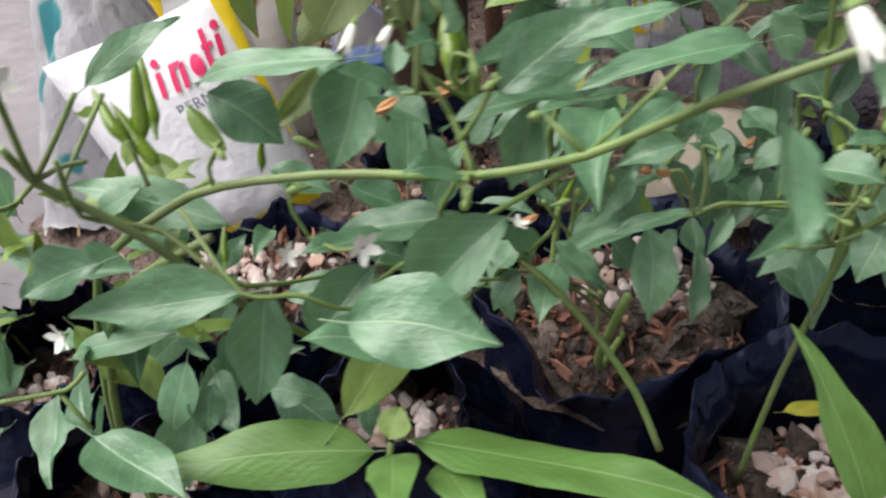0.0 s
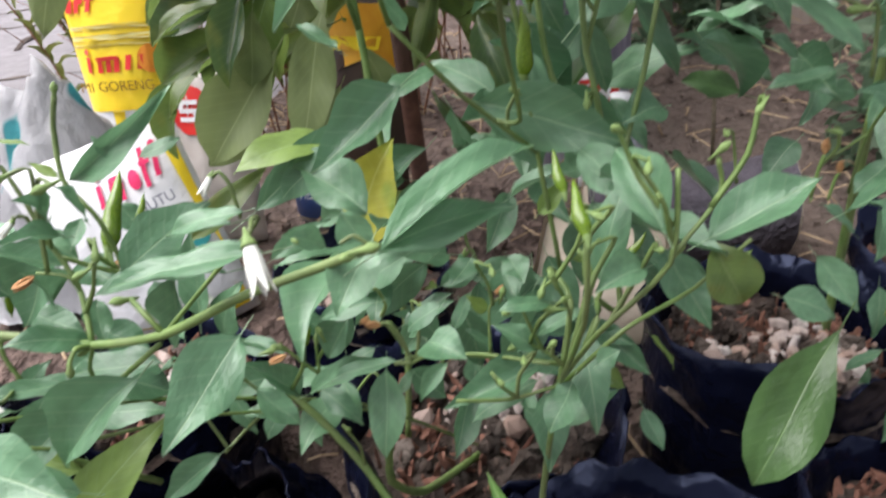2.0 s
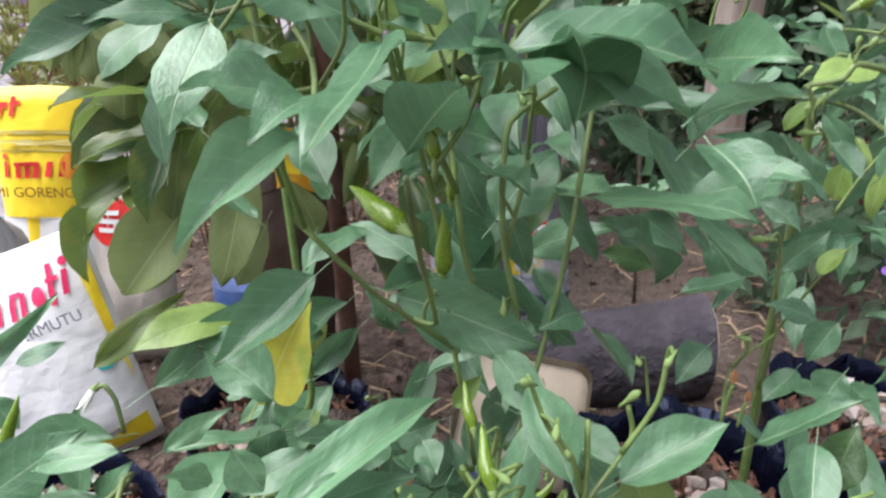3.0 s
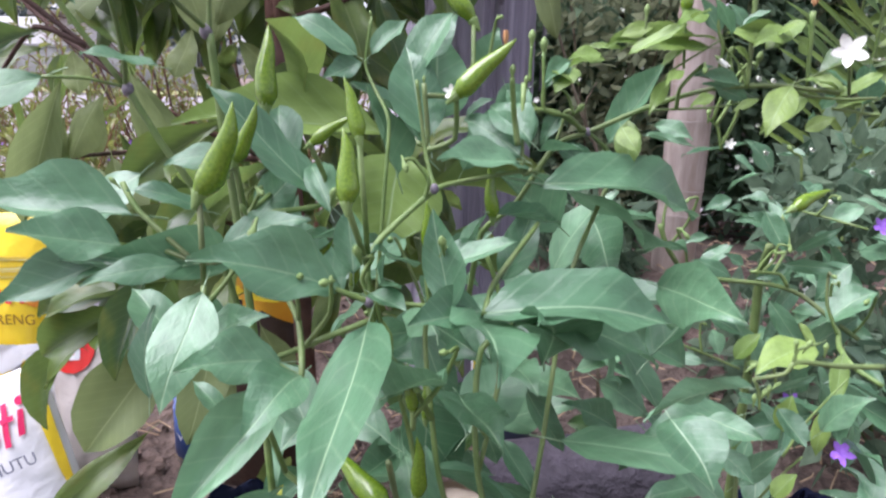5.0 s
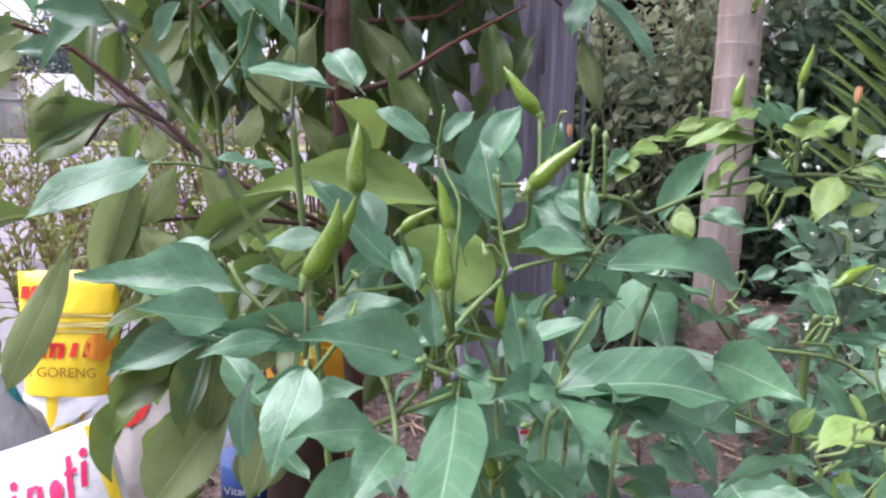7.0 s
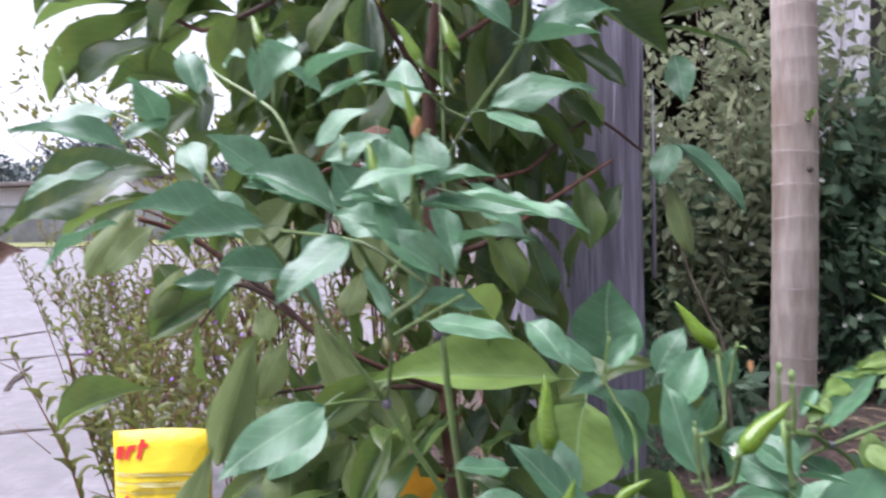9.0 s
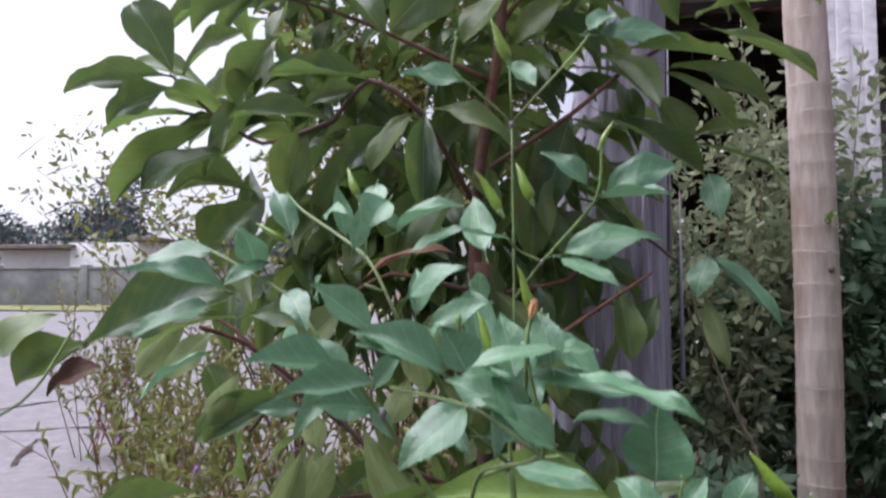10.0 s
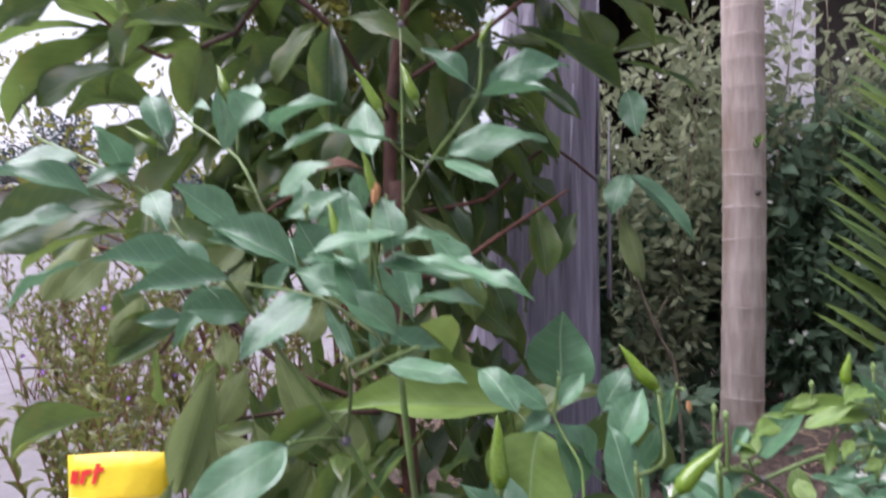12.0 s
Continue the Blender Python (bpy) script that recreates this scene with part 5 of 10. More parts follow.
bloom(front_plant, "bud", (0.337, 0.590, 0.658), (0.336, 0.590, 0.661), 0.002)
bloom(front_plant, "bud", (0.365, 0.530, 0.628), (0.365, 0.530, 0.631), 0.002)
bloom(front_plant, "bud", (0.250, 0.505, 0.587), (0.248, 0.505, 0.589), 0.003)
bloom(front_plant, "bud", (0.407, 0.540, 0.628), (0.407, 0.540, 0.631), 0.003)
bloom(front_plant, "bud", (0.417, 0.560, 0.643), (0.416, 0.560, 0.646), 0.002)
bloom(front_plant, "bud", (0.395, 0.570, 0.656), (0.396, 0.570, 0.658), 0.002)
bloom(front_plant, "wilt", (0.399, 0.560, 0.645), (0.399, 0.560, 0.650), 0.007)
bloom(front_plant, "star", (0.376, 0.510, 0.625), (0.375, 0.500, 0.628), 0.006)
stem(front_plant, ((0.378, 0.450, 0.322), (0.397, 0.470, 0.363), (0.398, 0.487, 0.362), (0.410, 0.500, 0.349), (0.402, 0.500, 0.412), (0.398, 0.500, 0.443), (0.392, 0.505, 0.469), (0.390, 0.510, 0.492), (0.392, 0.520, 0.519), (0.411, 0.530, 0.532)), 0.0015, 0.0013)
stem(front_plant, ((0.378, 0.450, 0.322), (0.386, 0.470, 0.371), (0.377, 0.487, 0.378), (0.382, 0.500, 0.370), (0.372, 0.500, 0.428), (0.365, 0.500, 0.481), (0.359, 0.490, 0.514), (0.353, 0.475, 0.549), (0.352, 0.473, 0.554)), 0.0013, 0.0011)
stem(front_plant, ((0.402, 0.500, 0.412), (0.378, 0.500, 0.461), (0.372, 0.505, 0.494), (0.368, 0.520, 0.525), (0.372, 0.530, 0.565)), 0.0014, 0.0011)
stem(front_plant, ((0.392, 0.505, 0.469), (0.400, 0.520, 0.504), (0.400, 0.530, 0.537), (0.393, 0.530, 0.558)), 0.0011, 0.0011)
stem(front_plant, ((0.356, 0.489, 0.446), (0.366, 0.480, 0.449), (0.362, 0.460, 0.483), (0.361, 0.430, 0.518)), 0.0011, 0.0011)
stem(front_plant, ((0.372, 0.500, 0.428), (0.343, 0.480, 0.460), (0.320, 0.470, 0.489)), 0.0011, 0.0011)
leaf(front_plant, "y", (0.272, 0.520, 0.432), (0.237, 0.490, 0.425), 0.023, 0, 3, (0.21, -0.41, 0.69))
leaf(front_plant, "c", (0.315, 0.500, 0.459), (0.281, 0.470, 0.432), 0.022, 0, 8, (0.16, -0.43, 0.69))

stem(tall_plant, ((0.270, 0.600, 0.160), (0.278, 0.608, 0.259), (0.271, 0.615, 0.309), (0.276, 0.620, 0.332), (0.265, 0.630, 0.459), (0.256, 0.635, 0.531), (0.247, 0.637, 0.608), (0.243, 0.637, 0.651)), 0.0026, 0.0024)
stem(tall_plant, ((0.243, 0.637, 0.652), (0.213, 0.610, 0.685), (0.201, 0.590, 0.712), (0.188, 0.570, 0.739)), 0.0016, 0.0015)
stem(tall_plant, ((0.213, 0.610, 0.685), (0.230, 0.630, 0.713), (0.234, 0.640, 0.740)), 0.0013, 0.0009)
stem(tall_plant, ((0.265, 0.630, 0.459), (0.247, 0.600, 0.563), (0.230, 0.595, 0.595), (0.216, 0.593, 0.621)), 0.0019, 0.0018)
stem(tall_plant, ((0.215, 0.593, 0.622), (0.192, 0.585, 0.658), (0.173, 0.575, 0.692), (0.155, 0.565, 0.721)), 0.0016, 0.0013)
stem(tall_plant, ((0.215, 0.593, 0.622), (0.202, 0.580, 0.626), (0.187, 0.570, 0.626)), 0.0009, 0.0009)
stem(tall_plant, ((0.225, 0.563, 0.663), (0.237, 0.550, 0.671), (0.252, 0.530, 0.681), (0.266, 0.500, 0.691)), 0.0011, 0.0008)
knot(tall_plant, (0.241, 0.637, 0.652), 0.0036)
knot(tall_plant, (0.216, 0.593, 0.621), 0.0030)
knot(tall_plant, (0.173, 0.575, 0.694), 0.0026)
leaf(tall_plant, "c", (0.187, 0.570, 0.626), (0.145, 0.530, 0.600), 0.028, 0, 3, (0.28, -0.47, 0.50))
leaf(tall_plant, "c", (0.229, 0.600, 0.677), (0.272, 0.620, 0.669), 0.021, 0, 8, (0.12, -0.43, 0.52))
leaf(tall_plant, "c", (0.216, 0.600, 0.720), (0.245, 0.580, 0.685), 0.020, 0, 1, (0.16, -0.47, 0.43))
leaf(tall_plant, "c", (0.168, 0.575, 0.697), (0.137, 0.560, 0.700), 0.020, 0, 6, (0.25, -0.43, 0.43))
stem(tall_plant, ((0.243, 0.637, 0.652), (0.243, 0.638, 0.667), (0.245, 0.640, 0.698), (0.246, 0.645, 0.756), (0.245, 0.653, 0.872)), 0.0016, 0.0008)
stem(tall_plant, ((0.245, 0.653, 0.874), (0.219, 0.640, 0.895), (0.206, 0.640, 0.907), (0.209, 0.640, 0.929)), 0.0009, 0.0009)
stem(tall_plant, ((0.245, 0.653, 0.874), (0.287, 0.660, 0.921), (0.298, 0.660, 0.935)), 0.0009, 0.0009)
stem(tall_plant, ((0.245, 0.653, 0.874), (0.244, 0.650, 0.913)), 0.0009, 0.0009)
stem(tall_plant, ((0.246, 0.645, 0.756), (0.263, 0.620, 0.779), (0.293, 0.595, 0.814), (0.296, 0.590, 0.844)), 0.0010, 0.0009)
stem(tall_plant, ((0.263, 0.620, 0.779), (0.249, 0.620, 0.786), (0.242, 0.610, 0.793)), 0.0009, 0.0009)
stem(tall_plant, ((0.188, 0.570, 0.739), (0.182, 0.560, 0.751), (0.163, 0.576, 0.781), (0.110, 0.630, 0.813), (0.091, 0.658, 0.827)), 0.0012, 0.0009)
stem(tall_plant, ((0.163, 0.576, 0.781), (0.162, 0.580, 0.807), (0.157, 0.580, 0.817)), 0.0009, 0.0009)
stem(tall_plant, ((0.176, 0.565, 0.761), (0.174, 0.560, 0.762), (0.166, 0.560, 0.765)), 0.0009, 0.0009)
stem(tall_plant, ((0.155, 0.565, 0.721), (0.141, 0.560, 0.736), (0.120, 0.570, 0.759), (0.067, 0.590, 0.785), (0.023, 0.620, 0.801), (0.009, 0.630, 0.822)), 0.0012, 0.0009)
stem(tall_plant, ((0.254, 0.468, 0.718), (0.250, 0.470, 0.717), (0.251, 0.469, 0.743), (0.253, 0.469, 0.753)), 0.0010, 0.0009)
knot(tall_plant, (0.245, 0.653, 0.873), 0.0020)
knot(tall_plant, (0.263, 0.620, 0.779), 0.0015)
leaf(tall_plant, "c", (0.288, 0.595, 0.822), (0.262, 0.600, 0.843), 0.013, 0, 4, (-0.03, -0.50, 0.45))
leaf(tall_plant, "c", (0.299, 0.595, 0.818), (0.347, 0.610, 0.834), 0.019, 0, 9, (-0.08, -0.44, 0.51))
leaf(tall_plant, "c", (0.296, 0.595, 0.815), (0.333, 0.580, 0.814), 0.015, 0, 2, (-0.06, -0.39, 0.58))
leaf(tall_plant, "c", (0.275, 0.610, 0.783), (0.335, 0.620, 0.792), 0.021, 0, 7, (-0.06, -0.45, 0.55))
leaf(tall_plant, "c", (0.274, 0.610, 0.781), (0.305, 0.590, 0.763), 0.017, 0, 0, (-0.05, -0.50, 0.52))
leaf(tall_plant, "c", (0.242, 0.610, 0.793), (0.203, 0.600, 0.798), 0.012, 0, 5, (0.03, -0.40, 0.60))
leaf(tall_plant, "c", (0.180, 0.580, 0.795), (0.219, 0.570, 0.808), 0.017, 0, 10, (0.06, -0.50, 0.49))
leaf(tall_plant, "c", (0.192, 0.550, 0.759), (0.222, 0.540, 0.774), 0.016, 0, 3, (0.06, -0.50, 0.53))
leaf(tall_plant, "c", (0.243, 0.650, 0.913), (0.261, 0.640, 0.894), 0.019, 0, 8, (-0.00, -0.49, 0.38))
leaf(tall_plant, "c", (0.214, 0.640, 0.899), (0.173, 0.630, 0.902), 0.017, 0, 1, (0.05, -0.39, 0.51))
leaf(tall_plant, "c", (0.171, 0.550, 0.742), (0.142, 0.540, 0.765), 0.019, 0, 6, (0.12, -0.48, 0.55))
leaf(tall_plant, "c", (0.172, 0.530, 0.739), (0.215, 0.500, 0.724), 0.026, 0, 11, (0.08, -0.49, 0.59))
leaf(tall_plant, "c", (0.079, 0.580, 0.762), (0.026, 0.560, 0.773), 0.016, 0, 4, (0.18, -0.36, 0.62))
leaf(tall_plant, "c", (0.071, 0.580, 0.753), (0.039, 0.550, 0.736), 0.022, 0, 9, (0.23, -0.44, 0.56))
leaf(tall_plant, "c", (0.160, 0.520, 0.726), (0.123, 0.500, 0.729), 0.016, 0, 2, (0.12, -0.37, 0.67))
leaf(tall_plant, "c", (0.112, 0.600, 0.795), (0.093, 0.620, 0.824), 0.018, 0, 7, (0.16, -0.47, 0.48))
leaf(tall_plant, "c", (0.067, 0.590, 0.785), (0.026, 0.580, 0.776), 0.018, 0, 0, (0.18, -0.36, 0.61))
leaf(tall_plant, "c", (0.164, 0.600, 0.825), (0.162, 0.580, 0.801), 0.017, 0, 5, (0.10, -0.49, 0.47))
leaf(tall_plant, "c", (0.175, 0.580, 0.813), (0.164, 0.570, 0.794), 0.020, 0, 10, (0.10, -0.49, 0.48))
leaf(tall_plant, "c", (0.303, 0.660, 0.934), (0.362, 0.680, 0.936), 0.021, 0, 3, (-0.08, -0.47, 0.36))
leaf(tall_plant, "c", (0.297, 0.660, 0.938), (0.317, 0.670, 0.953), 0.021, 0, 8, (-0.06, -0.47, 0.35))
leaf(tall_plant, "c", (0.251, 0.470, 0.728), (0.300, 0.460, 0.722), 0.022, 0, 1, (-0.05, -0.48, 0.62))
leaf(tall_plant, "c", (0.246, 0.470, 0.728), (0.240, 0.480, 0.753), 0.015, 0, 6, (0.01, -0.49, 0.59))
leaf(tall_plant, "c", (0.251, 0.470, 0.736), (0.260, 0.475, 0.753), 0.015, 0, 11, (-0.01, -0.49, 0.58))
leaf(tall_plant, "c", (0.254, 0.470, 0.732), (0.280, 0.480, 0.738), 0.011, 0, 4, (-0.02, -0.39, 0.68))
leaf(tall_plant, "c", (0.246, 0.470, 0.725), (0.226, 0.460, 0.730), 0.012, 0, 9, (0.02, -0.39, 0.69))
leaf(tall_plant, "c", (0.225, 0.500, 0.726), (0.214, 0.500, 0.746), 0.018, 0, 2, (0.05, -0.49, 0.59))
leaf(tall_plant, "c", (0.126, 0.550, 0.761), (0.144, 0.530, 0.741), 0.015, 0, 7, (0.15, -0.47, 0.55))
leaf(tall_plant, "c", (0.200, 0.520, 0.732), (0.177, 0.500, 0.740), 0.016, 0, 0, (0.09, -0.48, 0.58))
stem(tall_plant, ((-0.130, 0.580, 0.150), (-0.220, 0.600, 0.420), (-0.170, 0.610, 0.620), (-0.075, 0.620, 0.689), (-0.060, 0.630, 0.715), (-0.054, 0.640, 0.736)), 0.0011, 0.0009)
pod(tall_plant, (0.257, 0.620, 0.817), (0.248, 0.625, 0.842), 0.76)
pod(tall_plant, (0.238, 0.600, 0.808), (0.221, 0.605, 0.832), 0.64)
pod(tall_plant, (0.243, 0.650, 0.915), (0.232, 0.650, 0.944), 0.76)
pod(tall_plant, (0.295, 0.590, 0.843), (0.303, 0.590, 0.858), 0.64)
pod(tall_plant, (0.157, 0.580, 0.816), (0.150, 0.585, 0.834), 0.76)
pod(tall_plant, (0.109, 0.600, 0.791), (0.090, 0.600, 0.804), 0.64)
pod(tall_plant, (0.237, 0.480, 0.735), (0.231, 0.485, 0.754), 0.64)
pod(tall_plant, (0.252, 0.469, 0.755), (0.247, 0.470, 0.772), 0.64)
bloom(tall_plant, "wilt", (0.252, 0.465, 0.751), (0.253, 0.465, 0.755), 0.009)
bloom(tall_plant, "bud", (0.223, 0.480, 0.747), (0.223, 0.480, 0.752), 0.004)
bloom(tall_plant, "bud", (0.092, 0.658, 0.825), (0.088, 0.658, 0.831), 0.004)
bloom(tall_plant, "bud", (0.009, 0.630, 0.830), (0.008, 0.630, 0.836), 0.003)
bloom(tall_plant, "bud", (0.208, 0.640, 0.929), (0.209, 0.640, 0.934), 0.003)
leaf(tall_plant, "c", (0.268, 0.455, 0.731), (0.310, 0.440, 0.717), 0.015, 0, 11, (-0.01, -0.50, 0.50))
leaf(tall_plant, "c", (0.267, 0.455, 0.714), (0.293, 0.440, 0.715), 0.009, 0, 4, (0.01, -0.40, 0.62))
leaf(tall_plant, "c", (0.226, 0.475, 0.715), (0.201, 0.460, 0.693), 0.021, 0, 9, (0.14, -0.48, 0.54))
leaf(tall_plant, "c", (0.184, 0.500, 0.721), (0.142, 0.490, 0.715), 0.012, 0, 2, (0.16, -0.37, 0.61))
leaf(tall_plant, "c", (0.253, 0.460, 0.704), (0.235, 0.470, 0.733), 0.015, 0, 7, (0.08, -0.49, 0.51))
leaf(tall_plant, "c", (0.260, 0.460, 0.734), (0.255, 0.470, 0.754), 0.013, 0, 0, (0.06, -0.50, 0.46))
leaf(tall_plant, "c", (0.209, 0.500, 0.747), (0.237, 0.500, 0.757), 0.010, 0, 5, (0.09, -0.39, 0.56))
leaf(tall_plant, "c", (0.216, 0.490, 0.726), (0.175, 0.500, 0.743), 0.014, 0, 10, (0.16, -0.47, 0.48))
leaf(tall_plant, "c", (0.262, 0.460, 0.740), (0.228, 0.460, 0.732), 0.012, 0, 3, (0.07, -0.39, 0.58))
leaf(tall_plant, "c", (0.206, 0.500, 0.735), (0.175, 0.500, 0.738), 0.012, 0, 8, (0.16, -0.47, 0.48))
leaf(tall_plant, "c", (0.166, 0.520, 0.716), (0.136, 0.530, 0.740), 0.019, 0, 1, (0.20, -0.46, 0.49))
leaf(tall_plant, "c", (0.191, 0.560, 0.782), (0.222, 0.560, 0.795), 0.016, 0, 6, (0.09, -0.38, 0.53))
leaf(tall_plant, "c", (0.240, 0.470, 0.716), (0.218, 0.480, 0.725), 0.011, 0, 11, (0.11, -0.49, 0.50))
leaf(tall_plant, "c", (0.261, 0.460, 0.702), (0.233, 0.460, 0.721), 0.012, 0, 4, (0.08, -0.49, 0.52))
stem(tall_plant, ((0.215, 0.593, 0.622), (0.219, 0.585, 0.634), (0.225, 0.563, 0.660), (0.232, 0.520, 0.679), (0.257, 0.465, 0.700), (0.251, 0.470, 0.735), (0.257, 0.469, 0.755)), 0.0014, 0.0007)
stem(tall_plant, ((0.257, 0.466, 0.698), (0.229, 0.480, 0.714), (0.191, 0.500, 0.719)), 0.0009, 0.0008)
leaf(tall_plant, "c", (0.308, 0.500, 0.662), (0.291, 0.520, 0.677), 0.017, 0, 7, (-0.02, -0.49, 0.59))
leaf(tall_plant, "c", (0.246, 0.550, 0.673), (0.287, 0.540, 0.665), 0.019, 0, 0, (0.03, -0.49, 0.58))
leaf(tall_plant, "c", (0.283, 0.470, 0.631), (0.264, 0.460, 0.634), 0.013, 0, 5, (0.02, -0.47, 0.67))

leaf(low_plant, "c", (0.337, 0.360, 0.455), (0.373, 0.400, 0.466), 0.014, 0, 10, (0.02, -0.51, 0.64))
leaf(low_plant, "c", (0.337, 0.360, 0.455), (0.369, 0.380, 0.457), 0.011, 0, 3, (0.03, -0.41, 0.73))
leaf(low_plant, "w", (0.253, 0.585, 0.341), (0.288, 0.590, 0.406), 0.042, 0, 9, (0.18, -0.72, 0.49))
leaf(low_plant, "c", (0.395, 0.430, 0.369), (0.403, 0.430, 0.376), 0.008, 0, 5, (-0.07, -0.41, 0.78))
leaf(low_plant, "c", (0.410, 0.404, 0.438), (0.398, 0.430, 0.454), 0.015, 0, 10, (-0.10, -0.46, 0.67))
leaf(low_plant, "c", (0.393, 0.410, 0.417), (0.402, 0.430, 0.446), 0.012, 0, 3, (-0.08, -0.45, 0.70))
leaf(low_plant, "c", (0.427, 0.420, 0.427), (0.461, 0.430, 0.443), 0.020, 0, 8, (-0.17, -0.43, 0.68))
leaf(low_plant, "g", (0.476, 0.430, 0.386), (0.446, 0.400, 0.342), 0.025, 0, 1, (-0.25, -0.51, 0.71))
leaf(low_plant, "t", (0.438, 0.460, 0.406), (0.449, 0.450, 0.384), 0.024, 0, 6, (-0.14, -0.42, 0.73))
leaf(low_plant, "c", (0.407, 0.410, 0.422), (0.391, 0.400, 0.419), 0.011, 0, 10, (-0.08, -0.43, 0.73))
leaf(low_plant, "c", (0.481, 0.500, 0.356), (0.505, 0.500, 0.345), 0.017, 0, 3, (-0.18, -0.40, 0.74))
pod(low_plant, (0.388, 0.395, 0.440), (0.385, 0.410, 0.453), 0.68)
pod(low_plant, (0.382, 0.420, 0.443), (0.379, 0.430, 0.455), 0.68)
pod(low_plant, (0.398, 0.410, 0.423), (0.407, 0.415, 0.432), 0.64)
bloom(low_plant, "wilt", (0.303, 0.460, 0.369), (0.298, 0.455, 0.370), 0.009)
bloom(low_plant, "wilt", (0.355, 0.500, 0.362), (0.352, 0.500, 0.358), 0.007)
bloom(low_plant, "bud", (0.426, 0.420, 0.455), (0.427, 0.420, 0.456), 0.004)
bloom(low_plant, "bud", (0.409, 0.400, 0.448), (0.408, 0.400, 0.450), 0.003)
bloom(low_plant, "bud", (0.416, 0.410, 0.427), (0.417, 0.410, 0.429), 0.003)
bloom(low_plant, "bud", (0.334, 0.352, 0.459), (0.338, 0.352, 0.460), 0.004)
bloom(low_plant, "bud", (0.379, 0.420, 0.410), (0.378, 0.420, 0.413), 0.004)
stem(low_plant, ((0.045, 0.435, 0.130), (0.052, 0.425, 0.250), (0.090, 0.410, 0.355), (0.145, 0.395, 0.398), (0.193, 0.385, 0.410), (0.237, 0.375, 0.414), (0.266, 0.370, 0.422), (0.297, 0.365, 0.439), (0.320, 0.362, 0.449), (0.335, 0.360, 0.456)), 0.0018, 0.0013)
stem(low_plant, ((0.317, 0.455, 0.352), (0.348, 0.450, 0.358), (0.377, 0.435, 0.365)), 0.0009, 0.0008)
stem(low_plant, ((0.317, 0.455, 0.352), (0.309, 0.455, 0.368), (0.304, 0.455, 0.371)), 0.0008, 0.0008)
stem(low_plant, ((0.368, 0.460, 0.169), (0.372, 0.455, 0.257), (0.378, 0.450, 0.322), (0.380, 0.450, 0.340)), 0.0017, 0.0012)
stem(low_plant, ((0.380, 0.450, 0.340), (0.388, 0.400, 0.408), (0.388, 0.395, 0.439)), 0.0011, 0.0009)
stem(low_plant, ((0.382, 0.450, 0.343), (0.406, 0.440, 0.379), (0.435, 0.470, 0.378), (0.455, 0.470, 0.401)), 0.0011, 0.0008)
stem(low_plant, ((0.383, 0.440, 0.356), (0.393, 0.410, 0.397), (0.413, 0.404, 0.427), (0.414, 0.410, 0.455)), 0.0011, 0.0008)
stem(low_plant, ((0.413, 0.404, 0.429), (0.429, 0.420, 0.442), (0.427, 0.420, 0.454)), 0.0008, 0.0008)
stem(low_plant, ((0.381, 0.442, 0.350), (0.377, 0.440, 0.349), (0.361, 0.430, 0.351), (0.342, 0.420, 0.358)), 0.0008, 0.0008)
leaf(low_plant, "c", (0.165, 0.370, 0.378), (0.115, 0.360, 0.377), 0.016, 0, 1, (0.28, -0.32, 0.77))
leaf(low_plant, "c", (0.120, 0.400, 0.433), (0.146, 0.420, 0.447), 0.010, 0, 3, (0.28, -0.39, 0.63))
leaf(low_plant, "c", (0.102, 0.360, 0.323), (0.142, 0.340, 0.317), 0.023, 0, 1, (0.27, -0.25, 0.84))
leaf(low_plant, "c", (0.132, 0.360, 0.397), (0.103, 0.360, 0.384), 0.012, 0, 11, (0.32, -0.30, 0.74))
pod(low_plant, (0.134, 0.400, 0.406), (0.120, 0.410, 0.425), 0.56)
pod(low_plant, (0.126, 0.420, 0.411), (0.118, 0.440, 0.433), 0.48)
stem(low_plant, ((0.330, 0.600, 0.160), (0.268, 0.514, 0.274), (0.199, 0.439, 0.337), (0.160, 0.385, 0.369), (0.134, 0.390, 0.388), (0.117, 0.380, 0.400), (0.124, 0.370, 0.424)), 0.0010, 0.0008)
stem(low_plant, ((0.119, 0.377, 0.406), (0.113, 0.380, 0.408), (0.125, 0.400, 0.431)), 0.0009, 0.0008)
stem(low_plant, ((0.330, 0.600, 0.160), (0.282, 0.514, 0.269), (0.224, 0.439, 0.329), (0.194, 0.385, 0.359), (0.181, 0.375, 0.373), (0.165, 0.370, 0.378), (0.143, 0.390, 0.396)), 0.0009, 0.0008)
bloom(low_plant, "star", (0.109, 0.360, 0.369), (0.107, 0.355, 0.370), 0.011)

leaf(long_leaved_plant, "s", (0.195, 0.375, 0.299), (0.111, 0.360, 0.300), 0.022, 0, 8, (0.17, -0.22, 0.89))
leaf(long_leaved_plant, "s", (0.210, 0.375, 0.306), (0.319, 0.360, 0.292), 0.023, 0, 1, (0.02, -0.24, 0.92))
leaf(long_leaved_plant, "y", (0.203, 0.370, 0.312), (0.207, 0.380, 0.318), 0.013, 0, 6, (0.13, -0.31, 0.87))
leaf(long_leaved_plant, "s", (0.203, 0.370, 0.303), (0.211, 0.330, 0.319), 0.018, 0, 11, (0.14, -0.28, 0.89))
leaf(long_leaved_plant, "s", (0.221, 0.370, 0.300), (0.238, 0.340, 0.305), 0.017, 0, 4, (0.09, -0.28, 0.90))
stem(long_leaved_plant, ((0.220, 0.380, 0.140), (0.212, 0.372, 0.197), (0.190, 0.365, 0.211), (0.185, 0.360, 0.208), (0.193, 0.370, 0.256), (0.203, 0.372, 0.307)), 0.0014, 0.0012)
